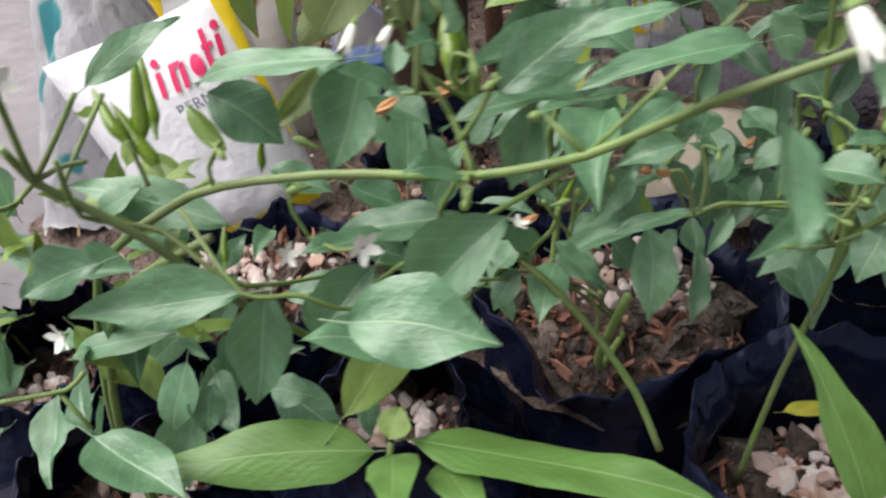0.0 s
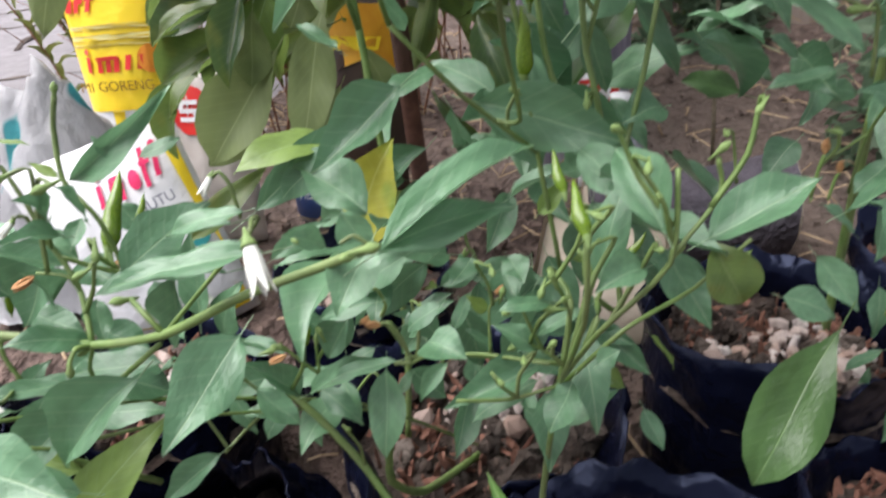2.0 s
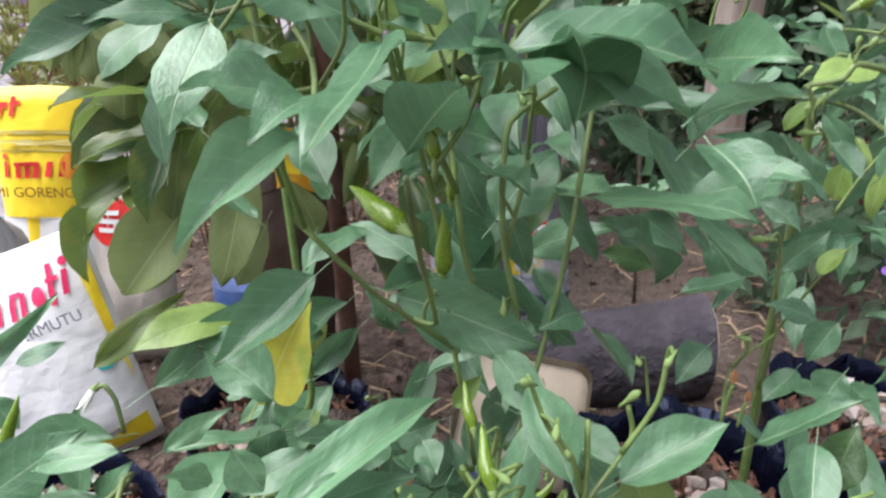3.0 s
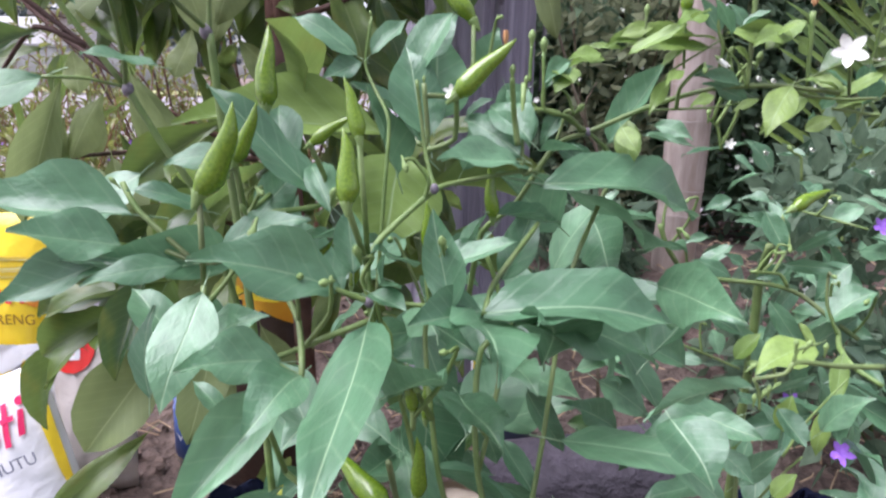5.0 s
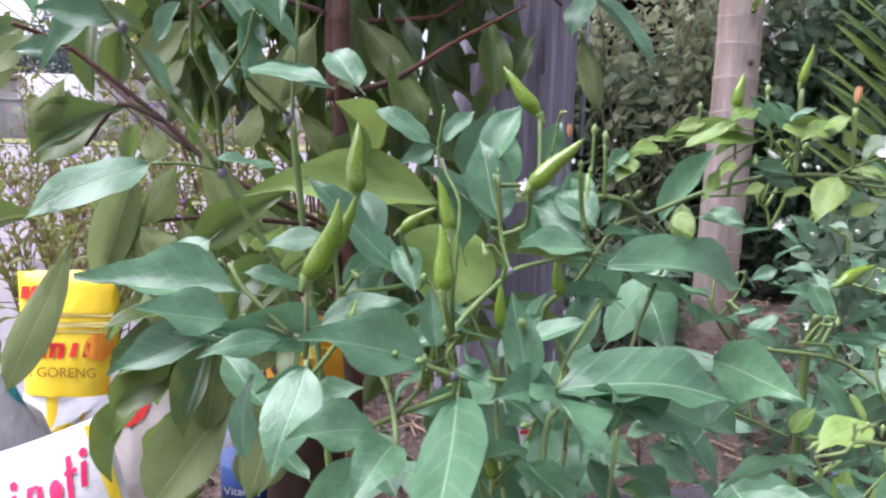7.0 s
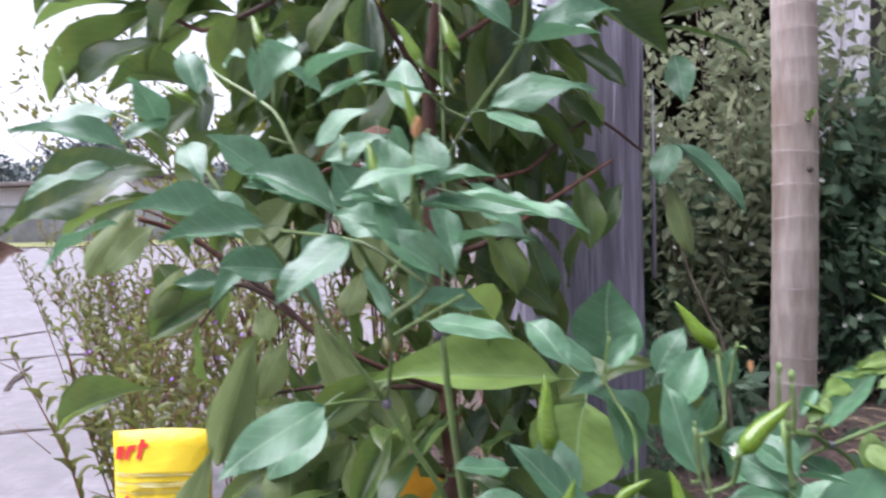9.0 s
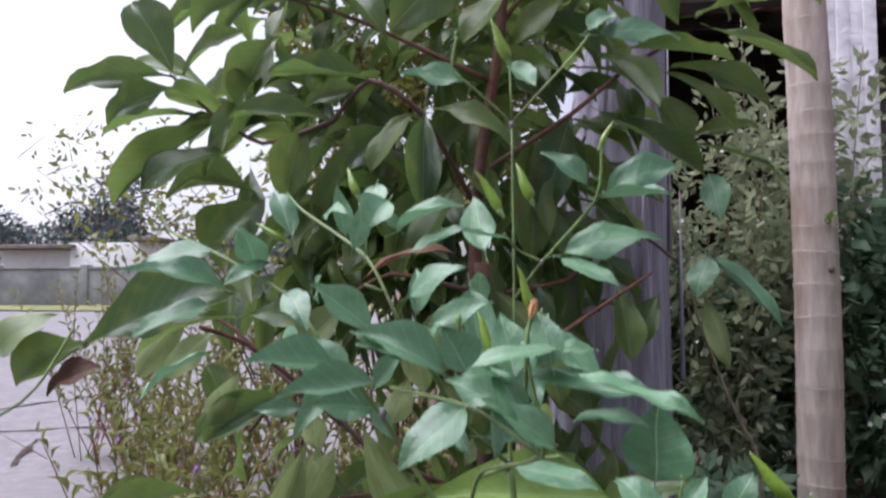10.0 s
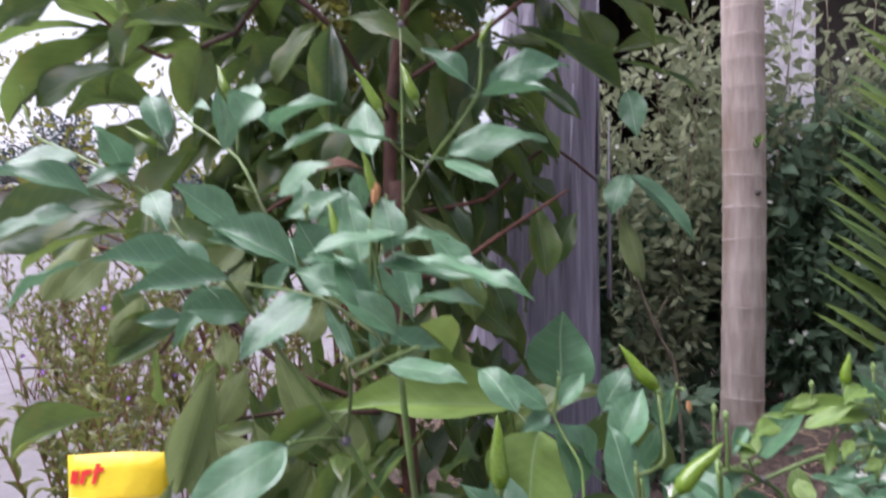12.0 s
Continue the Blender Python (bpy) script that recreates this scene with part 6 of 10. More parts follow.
leaf(small_seedling, "s", (0.387, 0.389, 0.252), (0.352, 0.419, 0.323), 0.016, 0, 2, (0.05, -0.62, 0.70))
stem(small_seedling, ((0.397, 0.405, 0.165), (0.395, 0.398, 0.215), (0.387, 0.389, 0.254)), 0.0014, 0.0012)
leaf(long_leaved_plant, "y", (0.185, 0.380, 0.312), (0.220, 0.420, 0.345), 0.021, 0, 7, (0.31, -0.35, 0.77))
leaf(small_seedling, "w", (0.371, 0.440, 0.251), (0.397, 0.450, 0.242), 0.010, 0, 0, (-0.03, -0.32, 0.89))

leaf(right_plant, "y", (0.463, 0.560, 0.651), (0.441, 0.553, 0.645), 0.007, -9, 10, (-0.22, -0.50, 0.65))
leaf(right_plant, "y", (0.449, 0.545, 0.642), (0.472, 0.541, 0.654), 0.008, 18, 1, (-0.16, -0.50, 0.65))
leaf(right_plant, "y", (0.486, 0.555, 0.646), (0.452, 0.548, 0.644), 0.010, -18, 11, (-0.12, -0.50, 0.65))
leaf(right_plant, "y", (0.468, 0.560, 0.638), (0.482, 0.558, 0.649), 0.007, 7, 2, (-0.02, -0.50, 0.65))
leaf(right_plant, "y", (0.493, 0.550, 0.653), (0.506, 0.547, 0.647), 0.007, 12, 9, (-0.27, -0.50, 0.65))
leaf(right_plant, "y", (0.474, 0.545, 0.657), (0.479, 0.536, 0.659), 0.007, -14, 4, (-0.18, -0.50, 0.65))
leaf(right_plant, "y", (0.439, 0.550, 0.642), (0.424, 0.542, 0.639), 0.008, 6, 1, (-0.08, -0.50, 0.65))
leaf(right_plant, "y", (0.521, 0.555, 0.654), (0.500, 0.544, 0.646), 0.011, 1, 0, (-0.18, -0.50, 0.65))
leaf(right_plant, "y", (0.512, 0.550, 0.652), (0.519, 0.541, 0.656), 0.007, 6, 0, (-0.30, -0.50, 0.65))
leaf(right_plant, "y", (0.533, 0.560, 0.629), (0.510, 0.550, 0.610), 0.012, -5, 6, (-0.26, -0.50, 0.65))
leaf(right_plant, "c", (0.491, 0.545, 0.651), (0.475, 0.533, 0.665), 0.008, 17, 3, (-0.30, -0.50, 0.65))
leaf(right_plant, "c", (0.497, 0.550, 0.655), (0.507, 0.546, 0.661), 0.006, -12, 8, (-0.03, -0.50, 0.65))
leaf(right_plant, "y", (0.538, 0.545, 0.630), (0.520, 0.539, 0.633), 0.007, 14, 3, (-0.13, -0.50, 0.65))
leaf(right_plant, "c", (0.507, 0.560, 0.624), (0.486, 0.559, 0.631), 0.006, -15, 11, (-0.24, -0.50, 0.65))
leaf(right_plant, "y", (0.418, 0.550, 0.635), (0.431, 0.548, 0.628), 0.010, -18, 0, (-0.12, -0.50, 0.65))
leaf(right_plant, "c", (0.427, 0.555, 0.639), (0.416, 0.548, 0.627), 0.009, -11, 11, (-0.12, -0.50, 0.65))
leaf(right_plant, "c", (0.410, 0.555, 0.627), (0.394, 0.546, 0.610), 0.015, -18, 1, (-0.13, -0.50, 0.65))
leaf(right_plant, "y", (0.453, 0.560, 0.611), (0.458, 0.549, 0.601), 0.010, 19, 8, (-0.23, -0.50, 0.65))
leaf(right_plant, "c", (0.463, 0.545, 0.613), (0.477, 0.536, 0.608), 0.007, 13, 9, (-0.05, -0.50, 0.65))
leaf(right_plant, "y", (0.473, 0.545, 0.636), (0.463, 0.535, 0.629), 0.005, 17, 5, (-0.27, -0.50, 0.65))
leaf(right_plant, "y", (0.534, 0.560, 0.612), (0.546, 0.557, 0.618), 0.007, 16, 11, (-0.24, -0.50, 0.65))
leaf(right_plant, "c", (0.532, 0.545, 0.638), (0.539, 0.540, 0.631), 0.007, -20, 6, (-0.12, -0.50, 0.65))
leaf(right_plant, "y", (0.487, 0.545, 0.626), (0.476, 0.542, 0.621), 0.005, 0, 1, (-0.17, -0.50, 0.65))
leaf(right_plant, "y", (0.488, 0.555, 0.650), (0.448, 0.555, 0.644), 0.014, 20, 3, (-0.16, -0.53, 0.63))
leaf(right_plant, "y", (0.479, 0.555, 0.651), (0.446, 0.560, 0.650), 0.009, -30, 4, (-0.15, -0.53, 0.63))
leaf(right_plant, "y", (0.462, 0.555, 0.654), (0.443, 0.555, 0.648), 0.006, 0, 1, (-0.14, -0.53, 0.63))
leaf(right_plant, "y", (0.449, 0.555, 0.645), (0.433, 0.555, 0.645), 0.004, -20, 11, (-0.12, -0.54, 0.64))
leaf(right_plant, "y", (0.442, 0.555, 0.640), (0.425, 0.545, 0.636), 0.010, 10, 6, (-0.11, -0.54, 0.65))
leaf(right_plant, "y", (0.429, 0.555, 0.636), (0.420, 0.545, 0.625), 0.012, 0, 7, (-0.09, -0.54, 0.66))
leaf(right_plant, "c", (0.426, 0.555, 0.639), (0.415, 0.545, 0.629), 0.007, 0, 2, (-0.09, -0.54, 0.66))
leaf(right_plant, "y", (0.484, 0.555, 0.660), (0.468, 0.545, 0.653), 0.009, 15, 1, (-0.18, -0.52, 0.62))
leaf(right_plant, "c", (0.490, 0.555, 0.652), (0.480, 0.555, 0.666), 0.007, 0, 1, (-0.19, -0.52, 0.61))
leaf(right_plant, "c", (0.501, 0.555, 0.654), (0.492, 0.555, 0.664), 0.007, 10, 0, (-0.20, -0.51, 0.62))
leaf(right_plant, "y", (0.516, 0.555, 0.653), (0.492, 0.555, 0.652), 0.006, -20, 6, (-0.21, -0.51, 0.63))
leaf(right_plant, "y", (0.510, 0.555, 0.646), (0.527, 0.555, 0.658), 0.012, 0, 8, (-0.23, -0.50, 0.63))
leaf(right_plant, "y", (0.529, 0.555, 0.644), (0.522, 0.555, 0.652), 0.007, 0, 4, (-0.24, -0.49, 0.63))
leaf(right_plant, "y", (0.519, 0.545, 0.631), (0.506, 0.535, 0.610), 0.013, 0, 0, (-0.23, -0.50, 0.68))
leaf(right_plant, "y", (0.532, 0.555, 0.635), (0.542, 0.545, 0.629), 0.007, 0, 3, (-0.26, -0.49, 0.66))
leaf(right_plant, "y", (0.539, 0.545, 0.627), (0.557, 0.545, 0.637), 0.009, 0, 8, (-0.27, -0.48, 0.66))
leaf(right_plant, "c", (0.467, 0.575, 0.607), (0.488, 0.565, 0.603), 0.007, 0, 8, (-0.17, -0.52, 0.70))
leaf(right_plant, "c", (0.524, 0.595, 0.603), (0.489, 0.585, 0.597), 0.006, -10, 5, (-0.20, -0.51, 0.70))
leaf(right_plant, "y", (0.458, 0.570, 0.614), (0.459, 0.560, 0.590), 0.012, 25, 4, (-0.14, -0.53, 0.71))
leaf(right_plant, "c", (0.501, 0.555, 0.631), (0.480, 0.555, 0.634), 0.005, 0, 2, (-0.19, -0.51, 0.66))
leaf(right_plant, "g", (0.568, 0.620, 0.636), (0.580, 0.620, 0.651), 0.013, 0, 1, (-0.26, -0.49, 0.64))
leaf(right_plant, "y", (0.510, 0.555, 0.625), (0.499, 0.555, 0.619), 0.004, 0, 4, (-0.21, -0.51, 0.67))
leaf(right_plant, "y", (0.505, 0.555, 0.640), (0.496, 0.555, 0.647), 0.006, 0, 3, (-0.21, -0.51, 0.64))
leaf(right_plant, "y", (0.470, 0.555, 0.632), (0.460, 0.545, 0.617), 0.006, 0, 0, (-0.16, -0.53, 0.67))
leaf(right_plant, "c", (0.479, 0.555, 0.633), (0.490, 0.555, 0.638), 0.004, 0, 10, (-0.19, -0.52, 0.65))
leaf(right_plant, "y", (0.417, 0.565, 0.615), (0.409, 0.555, 0.621), 0.004, 0, 4, (-0.07, -0.54, 0.68))
leaf(right_plant, "c", (0.426, 0.560, 0.616), (0.417, 0.560, 0.602), 0.008, 0, 4, (-0.09, -0.54, 0.70))
leaf(right_plant, "y", (0.557, 0.555, 0.626), (0.542, 0.555, 0.621), 0.004, 0, 3, (-0.27, -0.48, 0.67))
pod(right_plant, (0.474, 0.555, 0.661), (0.477, 0.555, 0.677), 0.95)
pod(right_plant, (0.502, 0.555, 0.672), (0.506, 0.555, 0.690), 0.62)
pod(right_plant, (0.574, 0.640, 0.563), (0.601, 0.650, 0.575), 0.74)
stem(right_plant, ((0.530, 0.555, 0.631), (0.529, 0.555, 0.645), (0.528, 0.555, 0.662)), 0.0007, 0.0013)
bloom(right_plant, "wilt", (0.528, 0.555, 0.664), (0.529, 0.555, 0.673), 0.0085)
stem(right_plant, ((0.504, 0.555, 0.630), (0.504, 0.555, 0.647), (0.503, 0.555, 0.670)), 0.0010, 0.0013)
stem(right_plant, ((0.492, 0.560, 0.628), (0.492, 0.555, 0.646), (0.489, 0.555, 0.654), (0.488, 0.555, 0.667)), 0.0007, 0.0008)
bloom(right_plant, "bud", (0.488, 0.555, 0.666), (0.488, 0.555, 0.670), 0.0040)
stem(right_plant, ((0.476, 0.555, 0.637), (0.475, 0.555, 0.651), (0.474, 0.555, 0.661)), 0.0006, 0.0007)
stem(right_plant, ((0.465, 0.560, 0.619), (0.469, 0.555, 0.633), (0.472, 0.555, 0.637), (0.490, 0.555, 0.649)), 0.0006, 0.0004)
stem(right_plant, ((0.504, 0.555, 0.630), (0.500, 0.555, 0.639), (0.490, 0.555, 0.649)), 0.0006, 0.0004)
stem(right_plant, ((0.522, 0.555, 0.631), (0.533, 0.555, 0.636), (0.539, 0.545, 0.641), (0.540, 0.545, 0.643)), 0.0006, 0.0006)
bloom(right_plant, "star", (0.540, 0.545, 0.642), (0.540, 0.545, 0.650), 0.0074)
bloom(right_plant, "star", (0.553, 0.545, 0.642), (0.553, 0.545, 0.649), 0.0064)
bloom(right_plant, "bell", (0.490, 0.555, 0.642), (0.495, 0.555, 0.638), 0.0066)
bloom(right_plant, "star", (0.512, 0.585, 0.603), (0.505, 0.575, 0.610), 0.0063)
bloom(right_plant, "bell", (0.529, 0.585, 0.600), (0.527, 0.575, 0.599), 0.0046)
bloom(right_plant, "bell", (0.551, 0.585, 0.602), (0.549, 0.575, 0.601), 0.0045)
bloom(right_plant, "bell", (0.528, 0.585, 0.634), (0.526, 0.575, 0.632), 0.0045)
bloom(right_plant, "bell", (0.521, 0.585, 0.635), (0.519, 0.575, 0.633), 0.0045)
bloom(right_plant, "bell", (0.582, 0.585, 0.592), (0.578, 0.575, 0.591), 0.0046)
bloom(right_plant, "bell", (0.564, 0.585, 0.577), (0.561, 0.575, 0.576), 0.0046)
stem(right_plant, ((0.459, 0.555, 0.646), (0.458, 0.555, 0.651), (0.458, 0.555, 0.658)), 0.0006, 0.0005)
bloom(right_plant, "bud", (0.458, 0.555, 0.658), (0.458, 0.555, 0.660), 0.0036)
stem(right_plant, ((0.508, 0.585, 0.600), (0.505, 0.585, 0.611), (0.500, 0.585, 0.615)), 0.0008, 0.0006)
bloom(right_plant, "bud", (0.500, 0.585, 0.615), (0.500, 0.585, 0.616), 0.0037)
stem(right_plant, ((0.554, 0.595, 0.585), (0.552, 0.595, 0.597), (0.548, 0.595, 0.599)), 0.0008, 0.0006)
bloom(right_plant, "bud", (0.548, 0.595, 0.599), (0.547, 0.595, 0.600), 0.0035)
stem(right_plant, ((0.542, 0.555, 0.622), (0.552, 0.555, 0.621), (0.559, 0.555, 0.620)), 0.0008, 0.0006)
bloom(right_plant, "bud", (0.559, 0.555, 0.620), (0.560, 0.555, 0.620), 0.0033)
stem(right_plant, ((0.465, 0.560, 0.619), (0.493, 0.560, 0.621), (0.513, 0.560, 0.625)), 0.0006, 0.0004)
stem(right_plant, ((0.523, 0.555, 0.630), (0.531, 0.555, 0.627), (0.547, 0.555, 0.626), (0.561, 0.555, 0.627)), 0.0008, 0.0006)
stem(front_plant, ((0.437, 0.567, 0.608), (0.429, 0.560, 0.615), (0.417, 0.555, 0.618), (0.416, 0.553, 0.629), (0.415, 0.553, 0.642)), 0.0012, 0.0009)
bloom(front_plant, "bud", (0.415, 0.553, 0.642), (0.415, 0.553, 0.645), 0.0046)
stem(front_plant, ((0.410, 0.555, 0.630), (0.410, 0.555, 0.636), (0.410, 0.555, 0.645)), 0.0009, 0.0007)
bloom(front_plant, "bud", (0.410, 0.555, 0.645), (0.410, 0.555, 0.647), 0.0046)
stem(front_plant, ((0.392, 0.570, 0.636), (0.394, 0.570, 0.649), (0.395, 0.568, 0.656), (0.397, 0.565, 0.657)), 0.0008, 0.0006)
bloom(front_plant, "bud", (0.397, 0.565, 0.657), (0.397, 0.565, 0.657), 0.0029)
stem(front_plant, ((0.403, 0.520, 0.605), (0.401, 0.520, 0.616), (0.399, 0.515, 0.631)), 0.0013, 0.0010)
bloom(front_plant, "bud", (0.399, 0.515, 0.631), (0.399, 0.515, 0.634), 0.0034)
stem(front_plant, ((0.431, 0.560, 0.616), (0.428, 0.560, 0.624), (0.423, 0.555, 0.628)), 0.0008, 0.0006)
bloom(front_plant, "bud", (0.423, 0.555, 0.628), (0.422, 0.555, 0.629), 0.0023)
leaf(front_plant, "c", (0.411, 0.535, 0.593), (0.373, 0.520, 0.598), 0.013, 0, 7, (-0.04, -0.54, 0.73))
leaf(front_plant, "c", (0.415, 0.545, 0.601), (0.431, 0.530, 0.603), 0.005, -20, 2, (-0.10, -0.54, 0.71))
leaf(front_plant, "c", (0.400, 0.550, 0.626), (0.411, 0.550, 0.601), 0.013, 0, 4, (-0.06, -0.54, 0.69))
leaf(front_plant, "c", (0.397, 0.560, 0.613), (0.385, 0.550, 0.598), 0.016, 0, 4, (-0.04, -0.55, 0.70))
leaf(front_plant, "c", (0.383, 0.550, 0.613), (0.395, 0.550, 0.622), 0.007, 0, 10, (-0.03, -0.55, 0.68))
leaf(front_plant, "c", (0.368, 0.545, 0.626), (0.363, 0.535, 0.606), 0.018, 0, 11, (0.01, -0.55, 0.69))
leaf(front_plant, "c", (0.361, 0.590, 0.638), (0.378, 0.600, 0.661), 0.017, 0, 3, (-0.00, -0.55, 0.63))
leaf(front_plant, "c", (0.390, 0.580, 0.633), (0.397, 0.580, 0.654), 0.014, 0, 5, (-0.04, -0.55, 0.64))
leaf(front_plant, "c", (0.443, 0.560, 0.592), (0.420, 0.570, 0.604), 0.008, 0, 1, (-0.10, -0.54, 0.71))
stem(right_plant, ((0.502, 0.650, 0.550), (0.508, 0.650, 0.536), (0.522, 0.660, 0.520), (0.538, 0.660, 0.515), (0.578, 0.660, 0.512), (0.597, 0.660, 0.506), (0.610, 0.650, 0.496), (0.625, 0.640, 0.485)), 0.0015, 0.0015)
stem(right_plant, ((0.564, 0.660, 0.520), (0.582, 0.660, 0.519), (0.588, 0.660, 0.511)), 0.0011, 0.0013)
stem(right_plant, ((0.650, 0.690, 0.543), (0.613, 0.730, 0.549), (0.600, 0.690, 0.533), (0.578, 0.660, 0.519)), 0.0009, 0.0011)
stem(right_plant, ((0.610, 0.650, 0.496), (0.606, 0.630, 0.493), (0.542, 0.520, 0.525), (0.536, 0.500, 0.525), (0.543, 0.490, 0.521)), 0.0017, 0.0009)
stem(right_plant, ((0.515, 0.450, 0.545), (0.497, 0.445, 0.547), (0.482, 0.440, 0.550), (0.479, 0.440, 0.546), (0.470, 0.440, 0.544)), 0.0011, 0.0006)
stem(right_plant, ((0.481, 0.440, 0.550), (0.482, 0.440, 0.554), (0.488, 0.440, 0.556)), 0.0006, 0.0004)
stem(right_plant, ((0.524, 0.690, 0.464), (0.552, 0.690, 0.454), (0.579, 0.690, 0.443)), 0.0010, 0.0010)
stem(right_plant, ((0.504, 0.480, 0.496), (0.511, 0.480, 0.511), (0.523, 0.480, 0.528)), 0.0006, 0.0004)
stem(right_plant, ((0.470, 0.440, 0.544), (0.472, 0.440, 0.540), (0.473, 0.440, 0.534)), 0.0006, 0.0004)
bloom(right_plant, "bud", (0.473, 0.440, 0.538), (0.474, 0.440, 0.540), 0.0023)
bloom(right_plant, "bud", (0.475, 0.440, 0.539), (0.475, 0.440, 0.541), 0.0023)
bloom(right_plant, "bud", (0.471, 0.440, 0.536), (0.471, 0.440, 0.538), 0.0023)
bloom(right_plant, "bud", (0.476, 0.440, 0.541), (0.477, 0.440, 0.542), 0.0023)
bloom(right_plant, "bud", (0.481, 0.440, 0.554), (0.481, 0.440, 0.555), 0.0023)
bloom(right_plant, "bud", (0.484, 0.440, 0.554), (0.485, 0.440, 0.556), 0.0023)
bloom(right_plant, "bud", (0.490, 0.440, 0.553), (0.490, 0.440, 0.555), 0.0023)
bloom(right_plant, "bud", (0.468, 0.440, 0.547), (0.469, 0.440, 0.548), 0.0023)
leaf(right_plant, "c", (0.470, 0.440, 0.541), (0.435, 0.430, 0.534), 0.006, 62, 9, (-0.19, -0.46, 0.88))
leaf(right_plant, "c", (0.475, 0.440, 0.540), (0.489, 0.440, 0.546), 0.004, 55, 5, (-0.24, -0.45, 0.85))
leaf(right_plant, "c", (0.450, 0.450, 0.525), (0.458, 0.430, 0.512), 0.023, 0, 10, (-0.18, -0.45, 0.91))
leaf(right_plant, "c", (0.470, 0.470, 0.516), (0.486, 0.460, 0.513), 0.010, 20, 6, (-0.21, -0.45, 0.89))
leaf(right_plant, "y", (0.498, 0.460, 0.548), (0.475, 0.450, 0.541), 0.014, 15, 8, (-0.24, -0.46, 0.84))
leaf(right_plant, "c", (0.568, 0.640, 0.508), (0.589, 0.630, 0.479), 0.012, 35, 3, (-0.24, -0.46, 0.82))
leaf(right_plant, "c", (0.582, 0.690, 0.553), (0.594, 0.680, 0.528), 0.015, 20, 2, (-0.24, -0.49, 0.75))
leaf(right_plant, "c", (0.590, 0.660, 0.534), (0.611, 0.650, 0.552), 0.007, 50, 3, (-0.26, -0.47, 0.76))
leaf(right_plant, "c", (0.584, 0.660, 0.525), (0.614, 0.650, 0.526), 0.009, 45, 7, (-0.26, -0.47, 0.77))
leaf(right_plant, "c", (0.536, 0.660, 0.541), (0.519, 0.660, 0.535), 0.006, 0, 4, (-0.19, -0.50, 0.77))
leaf(right_plant, "c", (0.559, 0.660, 0.524), (0.546, 0.660, 0.531), 0.006, 0, 1, (-0.21, -0.49, 0.78))
leaf(right_plant, "y", (0.523, 0.640, 0.522), (0.525, 0.635, 0.508), 0.007, 40, 8, (-0.19, -0.49, 0.80))
leaf(right_plant, "c", (0.587, 0.710, 0.459), (0.530, 0.700, 0.483), 0.020, 0, 4, (-0.19, -0.49, 0.82))
leaf(right_plant, "c", (0.565, 0.690, 0.508), (0.538, 0.690, 0.519), 0.010, 0, 0, (-0.20, -0.50, 0.78))
leaf(right_plant, "c", (0.604, 0.640, 0.496), (0.632, 0.640, 0.515), 0.023, 0, 4, (-0.28, -0.45, 0.80))
leaf(right_plant, "c", (0.511, 0.470, 0.512), (0.521, 0.460, 0.530), 0.010, 0, 9, (-0.27, -0.43, 0.86))
leaf(right_plant, "y", (0.523, 0.490, 0.511), (0.522, 0.490, 0.491), 0.007, 0, 11, (-0.26, -0.43, 0.88))
leaf(right_plant, "y", (0.532, 0.500, 0.530), (0.526, 0.490, 0.511), 0.007, 0, 4, (-0.27, -0.44, 0.85))
leaf(right_plant, "c", (0.489, 0.460, 0.525), (0.495, 0.450, 0.516), 0.009, 0, 8, (-0.24, -0.44, 0.88))
leaf(right_plant, "c", (0.483, 0.690, 0.431), (0.520, 0.690, 0.404), 0.024, 10, 3, (-0.14, -0.48, 0.88))
leaf(right_plant, "c", (0.471, 0.710, 0.430), (0.511, 0.690, 0.453), 0.024, 0, 6, (-0.13, -0.49, 0.86))
leaf(right_plant, "y", (0.588, 0.640, 0.495), (0.595, 0.630, 0.478), 0.007, 0, 6, (-0.25, -0.46, 0.82))
leaf(right_plant, "c", (0.474, 0.470, 0.503), (0.485, 0.460, 0.496), 0.008, 0, 9, (-0.21, -0.44, 0.91))
leaf(right_plant, "c", (0.643, 0.690, 0.519), (0.624, 0.690, 0.494), 0.019, 0, 4, (-0.27, -0.46, 0.78))
leaf(right_plant, "c", (0.657, 0.710, 0.554), (0.635, 0.710, 0.542), 0.014, 0, 6, (-0.27, -0.47, 0.74))
leaf(low_plant, "g", (0.382, 0.600, 0.419), (0.425, 0.612, 0.478), 0.034, 0, 1, (-0.05, -0.49, 0.90))
leaf(tall_plant, "t", (-0.069, 0.675, 0.720), (0.036, 0.700, 0.762), 0.044, 0, 5, (0.26, -0.48, 0.70))
leaf(tall_plant, "t", (-0.067, 0.675, 0.723), (-0.110, 0.660, 0.693), 0.034, 0, 2, (0.31, -0.45, 0.73))
leaf(tall_plant, "t", (-0.088, 0.670, 0.744), (-0.123, 0.660, 0.714), 0.040, 0, 3, (0.33, -0.44, 0.71))
leaf(tall_plant, "b", (-0.055, 0.675, 0.706), (-0.086, 0.660, 0.686), 0.020, 20, 1, (0.30, -0.45, 0.74))
leaf(tall_plant, "t", (0.037, 0.700, 0.741), (-0.043, 0.700, 0.712), 0.026, 0, 9, (0.24, -0.49, 0.71))
stem(tall_plant, ((-0.093, 0.665, 0.701), (-0.077, 0.672, 0.716), (-0.068, 0.675, 0.723)), 0.0011, 0.0010)
leaf(low_plant, "c", (0.270, 0.405, 0.423), (0.227, 0.390, 0.420), 0.013, 10, 7, (0.28, -0.41, 0.89))
leaf(low_plant, "c", (0.268, 0.420, 0.434), (0.232, 0.410, 0.429), 0.010, 25, 2, (0.27, -0.44, 0.85))
